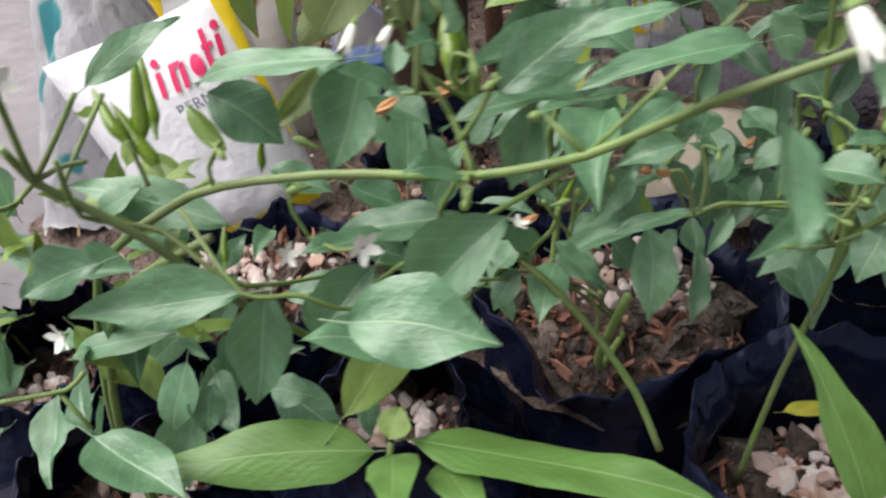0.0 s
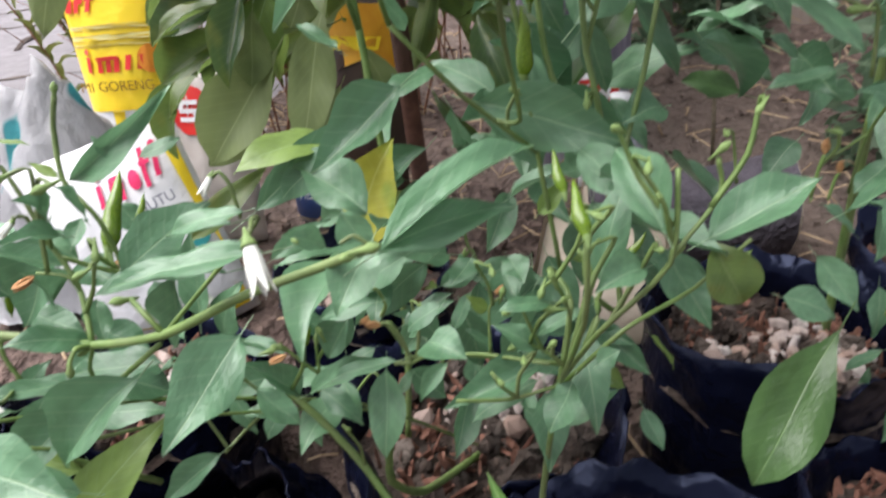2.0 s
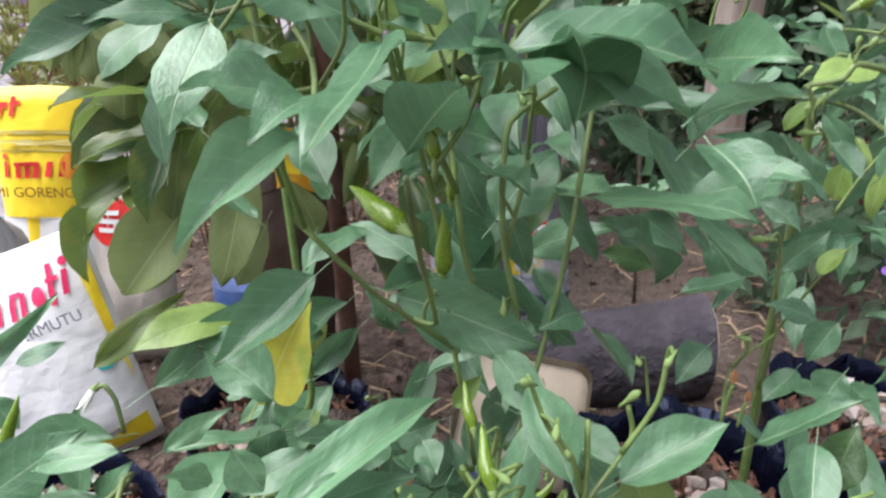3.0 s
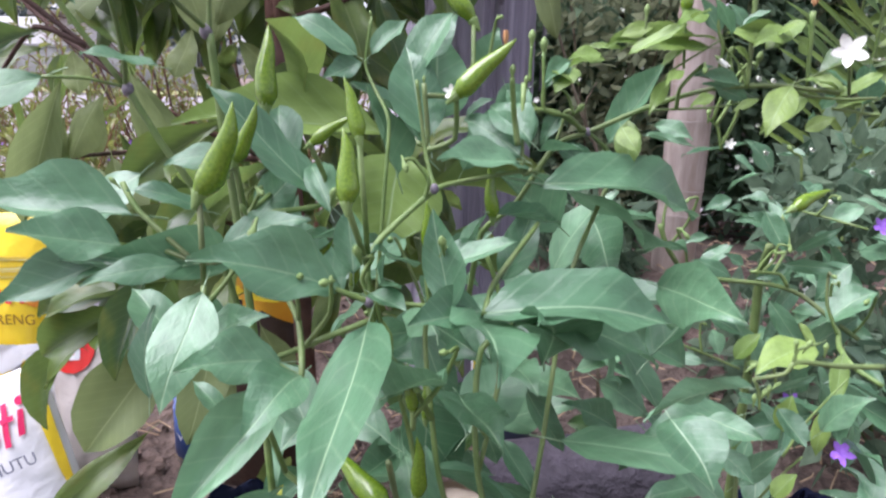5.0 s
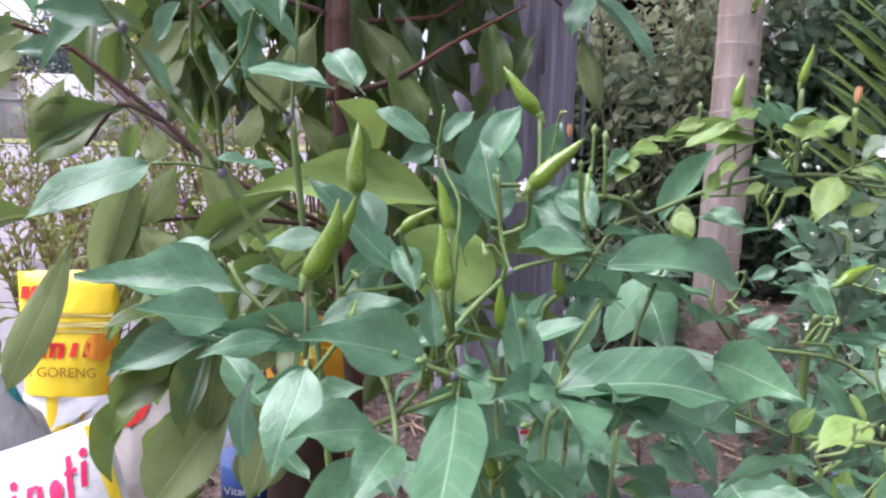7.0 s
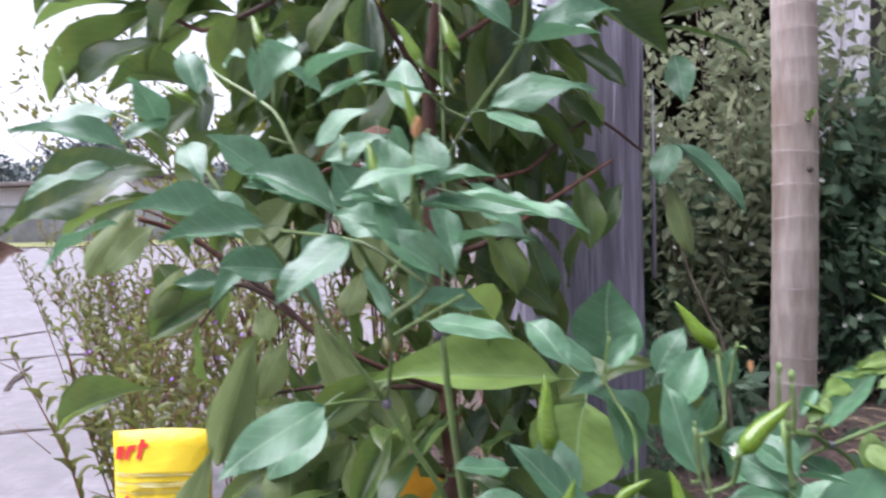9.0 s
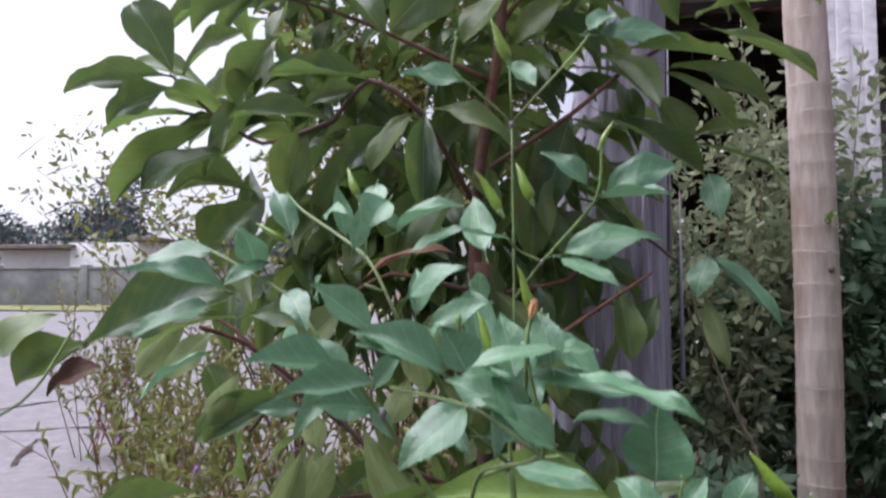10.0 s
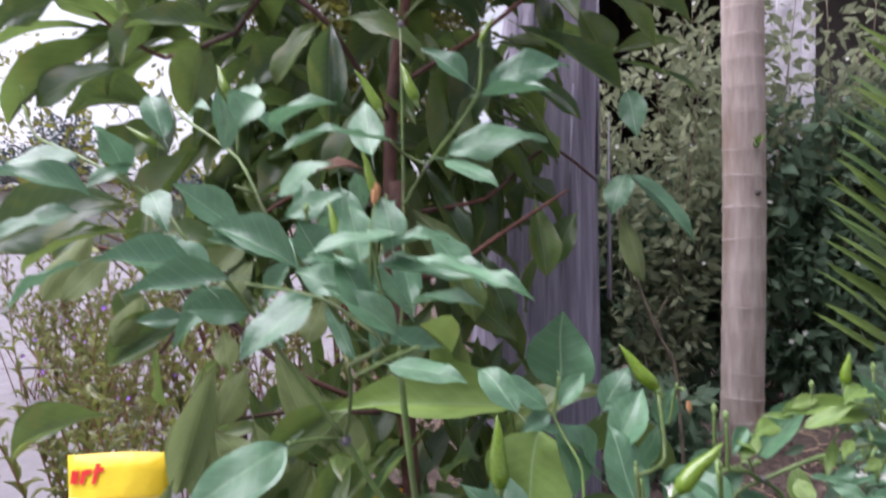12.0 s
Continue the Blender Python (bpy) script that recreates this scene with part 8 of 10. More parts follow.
leaf(low_plant, "c", (0.160, 0.380, 0.326), (0.176, 0.380, 0.322), 0.012, 0, 7, (0.18, -0.39, 0.92))
leaf(low_plant, "c", (0.079, 0.370, 0.362), (0.070, 0.370, 0.335), 0.007, 0, 8, (0.37, -0.34, 0.83))
leaf(low_plant, "c", (0.120, 0.390, 0.372), (0.081, 0.400, 0.367), 0.012, 0, 8, (0.33, -0.41, 0.80))
leaf(low_plant, "c", (0.120, 0.410, 0.393), (0.100, 0.410, 0.379), 0.013, 0, 7, (0.31, -0.44, 0.76))
leaf(low_plant, "c", (0.213, 0.440, 0.433), (0.221, 0.440, 0.421), 0.011, 0, 6, (0.07, -0.56, 0.69))
leaf(low_plant, "c", (0.183, 0.430, 0.426), (0.196, 0.430, 0.413), 0.012, 0, 10, (0.14, -0.54, 0.71))
leaf(low_plant, "c", (0.315, 0.400, 0.447), (0.323, 0.400, 0.433), 0.011, 0, 2, (-0.20, -0.53, 0.68))
leaf(low_plant, "c", (0.339, 0.420, 0.401), (0.326, 0.420, 0.389), 0.010, 0, 3, (-0.21, -0.50, 0.76))
leaf(low_plant, "c", (0.338, 0.400, 0.400), (0.352, 0.390, 0.400), 0.014, 0, 10, (-0.25, -0.47, 0.77))
leaf(low_plant, "c", (0.293, 0.450, 0.374), (0.282, 0.450, 0.354), 0.015, 0, 2, (-0.09, -0.51, 0.80))
leaf(low_plant, "c", (0.185, 0.440, 0.375), (0.206, 0.440, 0.364), 0.016, 0, 8, (0.11, -0.51, 0.80))
leaf(low_plant, "c", (0.155, 0.440, 0.383), (0.178, 0.440, 0.372), 0.015, 0, 6, (0.18, -0.50, 0.78))
leaf(low_plant, "c", (0.262, 0.420, 0.361), (0.277, 0.420, 0.343), 0.012, 0, 11, (-0.05, -0.48, 0.85))
leaf(low_plant, "c", (0.234, 0.410, 0.407), (0.243, 0.410, 0.416), 0.009, 0, 0, (0.02, -0.54, 0.75))
stem(low_plant, ((0.171, 0.460, 0.262), (0.149, 0.400, 0.349), (0.130, 0.385, 0.389), (0.118, 0.380, 0.404), (0.111, 0.375, 0.415), (0.110, 0.370, 0.428)), 0.0018, 0.0012)
stem(low_plant, ((0.111, 0.375, 0.415), (0.115, 0.370, 0.427), (0.124, 0.360, 0.448)), 0.0011, 0.0009)
stem(low_plant, ((0.111, 0.375, 0.415), (0.120, 0.380, 0.427), (0.130, 0.380, 0.439)), 0.0010, 0.0008)
stem(low_plant, ((0.111, 0.375, 0.415), (0.117, 0.380, 0.417), (0.122, 0.385, 0.416)), 0.0009, 0.0008)
stem(low_plant, ((0.111, 0.375, 0.415), (0.105, 0.370, 0.410), (0.106, 0.360, 0.414)), 0.0009, 0.0008)
stem(low_plant, ((0.097, 0.375, 0.339), (0.091, 0.370, 0.335), (0.073, 0.360, 0.339)), 0.0010, 0.0009)
stem(low_plant, ((0.088, 0.370, 0.335), (0.098, 0.365, 0.321)), 0.0009, 0.0008)
stem(low_plant, ((0.129, 0.400, 0.399), (0.128, 0.400, 0.410), (0.127, 0.400, 0.414)), 0.0008, 0.0007)
pod(low_plant, (0.127, 0.400, 0.414), (0.116, 0.410, 0.430), 0.62)
pod(low_plant, (0.129, 0.405, 0.413), (0.127, 0.420, 0.439), 0.50)
pod(low_plant, (0.079, 0.390, 0.362), (0.094, 0.390, 0.391), 0.62)
pod(low_plant, (0.229, 0.420, 0.424), (0.232, 0.430, 0.442), 0.62)
pod(low_plant, (0.156, 0.430, 0.389), (0.159, 0.430, 0.403), 0.60)
pod(low_plant, (0.147, 0.400, 0.367), (0.146, 0.410, 0.378), 0.55)
bloom(low_plant, "star", (0.208, 0.358, 0.403), (0.213, 0.352, 0.404), 0.0105)
bloom(low_plant, "star", (0.117, 0.370, 0.446), (0.125, 0.365, 0.448), 0.0100)
bloom(low_plant, "bell", (0.200, 0.420, 0.443), (0.198, 0.415, 0.438), 0.0100)
bloom(low_plant, "bud", (0.135, 0.420, 0.387), (0.140, 0.420, 0.389), 0.0050)
bloom(low_plant, "bud", (0.180, 0.420, 0.402), (0.178, 0.420, 0.403), 0.0050)
bloom(low_plant, "wilt", (0.232, 0.420, 0.424), (0.223, 0.415, 0.420), 0.0120)
bloom(low_plant, "bud", (0.285, 0.440, 0.372), (0.284, 0.440, 0.375), 0.0040)
bloom(low_plant, "bud", (0.263, 0.430, 0.371), (0.266, 0.430, 0.372), 0.0040)
stem(low_plant, ((0.179, 0.400, 0.378), (0.196, 0.375, 0.390), (0.208, 0.358, 0.403)), 0.0008, 0.0007)
bloom(low_plant, "star", (0.249, 0.400, 0.382), (0.252, 0.400, 0.389), 0.0080)





# ---- the broad-leaved shrub tree ----
stem(shrub_tree, ((0.238, 0.930, 0.127), (0.225, 0.930, 0.402), (0.214, 0.930, 0.608), (0.212, 0.925, 0.790)), 0.0105, 0.0095, "limb", M_BARK, 8)
stem(shrub_tree, ((0.217, 0.930, 0.682), (0.269, 0.920, 0.699), (0.323, 0.930, 0.735), (0.396, 0.970, 0.780)), 0.0040, 0.0015, "limb", M_BARK, 8)
stem(shrub_tree, ((0.212, 0.925, 0.544), (0.160, 0.880, 0.577), (0.107, 0.860, 0.608), (0.064, 0.850, 0.651), (-0.006, 0.830, 0.710), (-0.040, 0.800, 0.728)), 0.0030, 0.0022, "limb", M_BARK, 8)
stem(shrub_tree, ((0.194, 0.900, 0.553), (0.102, 0.870, 0.561), (0.039, 0.850, 0.556)), 0.0030, 0.0015, "limb", M_BARK, 8)
stem(shrub_tree, ((0.064, 0.850, 0.651), (0.028, 0.840, 0.665), (-0.006, 0.840, 0.626)), 0.0030, 0.0015, "limb", M_BARK, 8)
stem(shrub_tree, ((0.211, 0.930, 0.451), (0.165, 0.880, 0.497), (0.134, 0.840, 0.521)), 0.0030, 0.0015, "limb", M_BARK, 8)
stem(shrub_tree, ((0.206, 0.930, 0.676), (0.203, 0.930, 0.747), (0.208, 0.930, 0.881), (0.232, 0.920, 1.028), (0.244, 0.920, 1.197)), 0.0090, 0.0050, "limb", M_BARK, 8)
stem(shrub_tree, ((0.206, 0.930, 0.850), (0.156, 0.860, 0.935), (0.106, 0.850, 0.967), (0.064, 0.870, 0.932)), 0.0030, 0.0025, "limb", M_BARK, 8)
stem(shrub_tree, ((0.221, 0.920, 0.891), (0.310, 0.960, 0.956), (0.381, 1.000, 1.021), (0.449, 1.030, 1.064)), 0.0030, 0.0025, "limb", M_BARK, 8)
stem(shrub_tree, ((0.064, 0.870, 0.932), (-0.028, 0.920, 0.922), (-0.101, 0.950, 0.965), (-0.137, 0.920, 1.003)), 0.0030, 0.0015, "limb", M_BARK, 8)
stem(shrub_tree, ((0.219, 0.920, 0.985), (0.085, 0.920, 1.053), (-0.025, 0.920, 1.093)), 0.0030, 0.0015, "limb", M_BARK, 8)
stem(shrub_tree, ((0.207, 0.930, 0.759), (0.120, 0.900, 0.778), (0.067, 0.900, 0.750)), 0.0030, 0.0015, "limb", M_BARK, 8)
stem(shrub_tree, ((0.068, 0.900, 0.624), (0.001, 0.920, 0.666), (-0.064, 0.940, 0.717), (-0.121, 0.950, 0.741)), 0.0030, 0.0015, "limb", M_BARK, 8)
stem(shrub_tree, ((0.236, 0.950, 0.758), (0.308, 1.000, 0.774), (0.381, 1.040, 0.835), (0.441, 1.040, 0.793)), 0.0030, 0.0015, "limb", M_BARK, 8)
stem(shrub_tree, ((0.235, 0.920, 1.047), (0.274, 0.930, 1.092), (0.366, 0.970, 1.087)), 0.0030, 0.0015, "limb", M_BARK, 8)
leaf(shrub_tree, "b", (0.104, 0.840, 0.772), (0.191, 0.840, 0.795), 0.033, 0, 8, (0.06, -0.40, 0.61))
leaf(shrub_tree, "t", (-0.135, 0.920, 1.001), (-0.249, 0.900, 0.979), 0.028, 0, 1, (0.25, -0.42, 0.39))
leaf(shrub_tree, "t", (-0.133, 0.920, 1.004), (-0.184, 0.920, 1.087), 0.053, 0, 6, (0.37, -0.67, -0.03))
leaf(shrub_tree, "t", (-0.127, 0.920, 0.987), (-0.197, 0.900, 0.942), 0.028, 0, 11, (0.24, -0.43, 0.40))
leaf(shrub_tree, "t", (-0.122, 0.920, 1.001), (-0.053, 0.930, 1.051), 0.033, 0, 4, (0.20, -0.44, 0.36))
leaf(shrub_tree, "t", (-0.121, 0.950, 0.962), (-0.223, 0.930, 0.937), 0.024, 0, 9, (0.19, -0.34, 0.53))
leaf(shrub_tree, "t", (-0.094, 0.950, 0.955), (-0.206, 0.930, 0.856), 0.026, 0, 2, (0.23, -0.44, 0.43))
leaf(shrub_tree, "t", (-0.077, 0.940, 0.920), (-0.170, 0.920, 0.870), 0.049, 0, 7, (0.27, -0.53, 0.33))
leaf(shrub_tree, "t", (-0.045, 0.920, 1.102), (-0.174, 0.900, 1.109), 0.040, 0, 0, (0.25, -0.50, 0.18))
leaf(shrub_tree, "t", (-0.037, 0.920, 1.093), (-0.002, 0.930, 1.163), 0.052, 0, 5, (0.25, -0.69, -0.11))
leaf(shrub_tree, "t", (-0.025, 0.920, 1.092), (-0.102, 0.900, 1.041), 0.032, 0, 10, (0.19, -0.43, 0.34))
leaf(shrub_tree, "t", (-0.011, 0.920, 1.082), (0.089, 0.930, 1.094), 0.029, 0, 3, (0.13, -0.45, 0.32))
leaf(shrub_tree, "t", (0.108, 0.850, 0.967), (0.006, 0.840, 0.975), 0.023, 0, 8, (0.11, -0.37, 0.50))
leaf(shrub_tree, "t", (0.099, 0.860, 0.962), (0.038, 0.860, 0.944), 0.020, 0, 1, (0.13, -0.47, 0.39))
leaf(shrub_tree, "t", (0.066, 0.870, 0.932), (-0.043, 0.860, 0.935), 0.022, 0, 6, (0.13, -0.37, 0.52))
leaf(shrub_tree, "t", (0.030, 0.900, 0.938), (0.005, 0.900, 0.856), 0.041, 0, 11, (0.15, -0.47, 0.43))
leaf(shrub_tree, "t", (-0.028, 0.970, 1.060), (-0.080, 0.970, 0.971), 0.060, 0, 4, (0.17, -0.45, 0.37))
leaf(shrub_tree, "t", (0.150, 0.860, 0.936), (0.107, 0.850, 0.876), 0.035, 0, 9, (0.09, -0.49, 0.42))
leaf(shrub_tree, "t", (0.161, 0.850, 0.934), (0.161, 0.830, 0.832), 0.035, 0, 2, (0.07, -0.49, 0.43))
leaf(shrub_tree, "t", (0.167, 0.860, 0.939), (0.247, 0.860, 0.899), 0.025, 0, 7, (0.02, -0.39, 0.53))
leaf(shrub_tree, "t", (0.215, 0.880, 1.100), (0.125, 0.860, 1.020), 0.061, 0, 0, (0.07, -0.60, 0.11))
leaf(shrub_tree, "t", (0.250, 0.880, 1.075), (0.198, 0.860, 1.003), 0.044, 0, 5, (0.02, -0.47, 0.33))
leaf(shrub_tree, "t", (0.249, 0.900, 1.087), (0.125, 0.900, 1.134), 0.036, 0, 10, (0.03, -0.36, 0.44))
leaf(shrub_tree, "t", (0.274, 0.930, 1.095), (0.366, 0.940, 1.074), 0.041, 0, 3, (-0.04, -0.37, 0.45))
leaf(shrub_tree, "t", (0.370, 0.970, 1.079), (0.343, 0.980, 1.144), 0.037, 0, 8, (-0.06, -0.46, 0.31))
leaf(shrub_tree, "t", (0.375, 1.000, 1.042), (0.497, 1.000, 1.023), 0.031, 0, 1, (-0.09, -0.37, 0.49))
leaf(shrub_tree, "t", (0.484, 1.030, 1.073), (0.601, 1.030, 1.005), 0.038, 0, 6, (-0.16, -0.46, 0.37))
leaf(shrub_tree, "t", (0.469, 1.050, 1.098), (0.617, 1.050, 1.107), 0.030, 0, 11, (-0.12, -0.36, 0.47))
leaf(shrub_tree, "t", (0.425, 1.020, 1.019), (0.501, 1.010, 0.942), 0.028, 0, 4, (-0.12, -0.47, 0.39))
leaf(shrub_tree, "t", (0.434, 1.030, 1.028), (0.548, 1.030, 0.974), 0.023, 0, 9, (-0.13, -0.47, 0.38))
leaf(shrub_tree, "t", (0.420, 1.040, 0.999), (0.448, 1.030, 0.932), 0.051, 0, 2, (-0.10, -0.48, 0.40))
leaf(shrub_tree, "t", (0.456, 1.050, 0.943), (0.544, 1.060, 0.957), 0.021, 0, 7, (-0.14, -0.47, 0.41))
leaf(shrub_tree, "t", (0.449, 1.050, 0.940), (0.564, 1.050, 0.895), 0.018, 0, 0, (-0.14, -0.47, 0.43))
leaf(shrub_tree, "c", (0.468, 1.000, 0.798), (0.538, 0.985, 0.718), 0.034, 0, 2, (-0.10, -0.62, 0.66))
leaf(shrub_tree, "c", (0.464, 1.000, 0.798), (0.447, 0.985, 0.750), 0.034, 0, 7, (-0.10, -0.62, 0.66))
leaf(shrub_tree, "t", (0.344, 0.980, 0.963), (0.458, 0.980, 0.887), 0.037, 0, 8, (-0.11, -0.58, 0.30))
leaf(shrub_tree, "t", (0.272, 1.000, 0.949), (0.265, 0.980, 0.793), 0.055, 0, 1, (-0.02, -0.80, 0.12))
leaf(shrub_tree, "t", (0.314, 1.000, 0.968), (0.283, 0.990, 0.845), 0.049, 0, 6, (-0.03, -0.49, 0.43))
leaf(shrub_tree, "t", (0.229, 0.920, 1.048), (0.185, 0.930, 1.125), 0.034, 0, 11, (0.03, -0.46, 0.32))
leaf(shrub_tree, "t", (0.118, 0.880, 1.013), (0.064, 0.900, 1.084), 0.033, 0, 4, (0.10, -0.46, 0.33))
leaf(shrub_tree, "t", (0.078, 0.920, 1.059), (0.030, 0.930, 1.118), 0.041, 0, 9, (0.12, -0.45, 0.32))
leaf(shrub_tree, "t", (0.419, 1.000, 1.132), (0.346, 1.000, 1.174), 0.045, 0, 2, (-0.09, -0.54, 0.16))
leaf(shrub_tree, "t", (0.151, 0.900, 1.100), (0.078, 0.920, 1.138), 0.034, 0, 7, (0.08, -0.45, 0.30))
leaf(shrub_tree, "t", (0.306, 0.950, 1.082), (0.247, 0.950, 1.031), 0.035, 0, 0, (-0.02, -0.47, 0.34))
leaf(shrub_tree, "t", (0.182, 0.950, 0.877), (0.138, 0.940, 0.796), 0.044, 0, 5, (0.06, -0.50, 0.47))
leaf(shrub_tree, "u", (0.168, 0.950, 0.746), (0.144, 0.940, 0.662), 0.038, 0, 10, (0.06, -0.49, 0.56))
leaf(shrub_tree, "u", (0.224, 0.980, 0.795), (0.216, 0.970, 0.682), 0.051, 0, 3, (0.02, -0.50, 0.53))
leaf(shrub_tree, "u", (0.073, 0.900, 0.750), (0.023, 0.890, 0.693), 0.037, 0, 8, (0.14, -0.48, 0.55))
leaf(shrub_tree, "t", (-0.031, 0.930, 0.860), (-0.083, 0.920, 0.810), 0.034, 0, 1, (0.19, -0.46, 0.47))
leaf(shrub_tree, "t", (0.258, 1.000, 0.881), (0.308, 0.990, 0.794), 0.040, 0, 6, (-0.02, -0.50, 0.47))
leaf(shrub_tree, "t", (0.123, 0.920, 0.937), (0.061, 0.920, 0.882), 0.033, 0, 11, (0.10, -0.48, 0.42))
leaf(shrub_tree, "t", (-0.114, 0.950, 0.748), (-0.167, 0.940, 0.711), 0.037, 0, 4, (0.23, -0.44, 0.54))
leaf(shrub_tree, "u", (0.032, 0.850, 0.612), (0.030, 0.820, 0.495), 0.036, 0, 9, (0.30, -0.72, 0.40))
leaf(shrub_tree, "u", (0.048, 0.880, 0.606), (0.051, 0.870, 0.551), 0.027, 0, 2, (0.17, -0.46, 0.60))
leaf(shrub_tree, "u", (0.101, 0.860, 0.626), (0.153, 0.840, 0.535), 0.037, 0, 7, (0.17, -0.66, 0.45))
leaf(shrub_tree, "t", (-0.004, 0.900, 0.650), (-0.080, 0.880, 0.606), 0.042, 0, 0, (0.22, -0.45, 0.56))
leaf(shrub_tree, "u", (0.137, 0.900, 0.671), (0.122, 0.890, 0.626), 0.032, 0, 5, (0.11, -0.48, 0.55))
leaf(shrub_tree, "t", (-0.112, 0.920, 0.545), (-0.191, 0.900, 0.512), 0.037, 0, 10, (0.26, -0.41, 0.62))
leaf(shrub_tree, "u", (-0.108, 0.920, 0.745), (-0.157, 0.900, 0.668), 0.037, 0, 3, (0.26, -0.43, 0.51))
leaf(shrub_tree, "u", (0.083, 0.840, 0.560), (0.108, 0.820, 0.498), 0.038, 0, 8, (0.14, -0.46, 0.65))
leaf(shrub_tree, "t", (-0.058, 0.920, 0.624), (-0.092, 0.930, 0.678), 0.034, 0, 1, (0.23, -0.44, 0.55))
leaf(shrub_tree, "u", (0.163, 0.950, 0.666), (0.211, 0.950, 0.617), 0.037, 0, 6, (0.07, -0.49, 0.55))
leaf(shrub_tree, "u", (0.134, 0.900, 0.573), (0.182, 0.880, 0.494), 0.040, 0, 11, (0.09, -0.47, 0.63))
leaf(shrub_tree, "u", (0.120, 0.880, 0.522), (0.118, 0.860, 0.456), 0.035, 0, 4, (0.12, -0.46, 0.67))
leaf(shrub_tree, "t", (0.258, 1.000, 0.661), (0.339, 0.990, 0.610), 0.039, 0, 9, (-0.01, -0.50, 0.56))
leaf(shrub_tree, "t", (0.031, 0.840, 0.662), (-0.043, 0.820, 0.619), 0.032, 0, 2, (0.26, -0.43, 0.50))
leaf(shrub_tree, "u", (0.045, 0.840, 0.591), (0.012, 0.820, 0.517), 0.042, 0, 7, (0.35, -0.65, 0.35))
leaf(shrub_tree, "u", (0.075, 0.850, 0.611), (0.048, 0.840, 0.556), 0.032, 0, 0, (0.21, -0.45, 0.54))
leaf(shrub_tree, "u", (0.051, 0.850, 0.647), (0.060, 0.840, 0.611), 0.024, 0, 5, (0.22, -0.45, 0.51))
leaf(shrub_tree, "u", (0.105, 0.850, 0.603), (0.151, 0.830, 0.539), 0.030, 0, 10, (0.17, -0.47, 0.56))
leaf(shrub_tree, "u", (0.224, 0.950, 0.762), (0.289, 0.930, 0.691), 0.040, 0, 3, (0.10, -0.69, 0.22))
leaf(shrub_tree, "t", (0.360, 0.970, 0.767), (0.369, 0.950, 0.685), 0.036, 0, 8, (-0.00, -0.50, 0.45))
leaf(shrub_tree, "t", (0.262, 0.930, 0.726), (0.292, 0.910, 0.643), 0.042, 0, 1, (0.06, -0.50, 0.47))
leaf(shrub_tree, "u", (0.458, 1.000, 0.758), (0.482, 0.990, 0.676), 0.028, 0, 3, (0, -0.8, 0.4))
leaf(shrub_tree, "u", (0.076, 0.680, 0.567), (0.033, 0.660, 0.460), 0.030, 0, 11, (0.38, -0.56, 0.46))
leaf(shrub_tree, "u", (0.053, 0.820, 0.556), (0.084, 0.810, 0.528), 0.031, 0, 4, (0.22, -0.44, 0.58))
leaf(shrub_tree, "u", (-0.010, 0.820, 0.684), (-0.035, 0.810, 0.637), 0.027, 0, 9, (0.27, -0.42, 0.49))
leaf(shrub_tree, "c", (0.467, 1.000, 0.893), (0.475, 0.985, 0.837), 0.030, 0, 5, (-0.10, -0.62, 0.66))
leaf(shrub_tree, "u", (0.135, 0.880, 0.734), (0.158, 0.870, 0.661), 0.034, 0, 7, (0.15, -0.47, 0.46))
leaf(shrub_tree, "u", (0.194, 0.900, 0.748), (0.163, 0.890, 0.673), 0.035, 0, 0, (0.13, -0.48, 0.45))
leaf(shrub_tree, "u", (0.074, 0.880, 0.712), (0.039, 0.870, 0.669), 0.031, 0, 5, (0.21, -0.45, 0.47))
leaf(shrub_tree, "u", (-0.034, 0.820, 0.722), (-0.074, 0.800, 0.681), 0.031, 0, 10, (0.29, -0.41, 0.46))
leaf(shrub_tree, "t", (-0.003, 0.820, 0.737), (0.056, 0.840, 0.727), 0.030, 0, 3, (0.24, -0.44, 0.44))
leaf(shrub_tree, "u", (0.141, 0.820, 0.525), (0.102, 0.800, 0.481), 0.032, 0, 8, (0.18, -0.45, 0.61))
leaf(shrub_tree, "t", (0.094, 0.860, 0.554), (0.146, 0.850, 0.514), 0.039, 0, 1, (0.17, -0.46, 0.58))
leaf(shrub_tree, "t", (0.245, 0.930, 0.654), (0.212, 0.920, 0.591), 0.041, 0, 6, (0.09, -0.49, 0.52))
leaf(shrub_tree, "t", (0.300, 0.950, 0.714), (0.326, 0.940, 0.634), 0.036, 0, 11, (0.03, -0.50, 0.48))
leaf(shrub_tree, "t", (0.411, 1.000, 0.757), (0.383, 1.000, 0.696), 0.034, 0, 4, (-0.03, -0.50, 0.45))
leaf(shrub_tree, "t", (0.149, 0.780, 0.466), (0.058, 0.760, 0.439), 0.033, 0, 9, (0.23, -0.43, 0.58))
leaf(shrub_tree, "t", (0.104, 0.800, 0.435), (0.040, 0.780, 0.398), 0.035, 0, 2, (0.29, -0.51, 0.53))
leaf(shrub_tree, "u", (0.145, 0.760, 0.458), (0.140, 0.740, 0.402), 0.033, 0, 7, (0.30, -0.62, 0.45))
leaf(shrub_tree, "u", (0.130, 0.800, 0.381), (0.071, 0.770, 0.324), 0.039, 0, 0, (0.27, -0.50, 0.59))
leaf(shrub_tree, "u", (0.162, 0.820, 0.374), (0.146, 0.800, 0.323), 0.030, 0, 5, (0.18, -0.44, 0.66))
leaf(shrub_tree, "t", (0.169, 0.780, 0.462), (0.212, 0.800, 0.475), 0.025, 0, 10, (0.17, -0.47, 0.57))
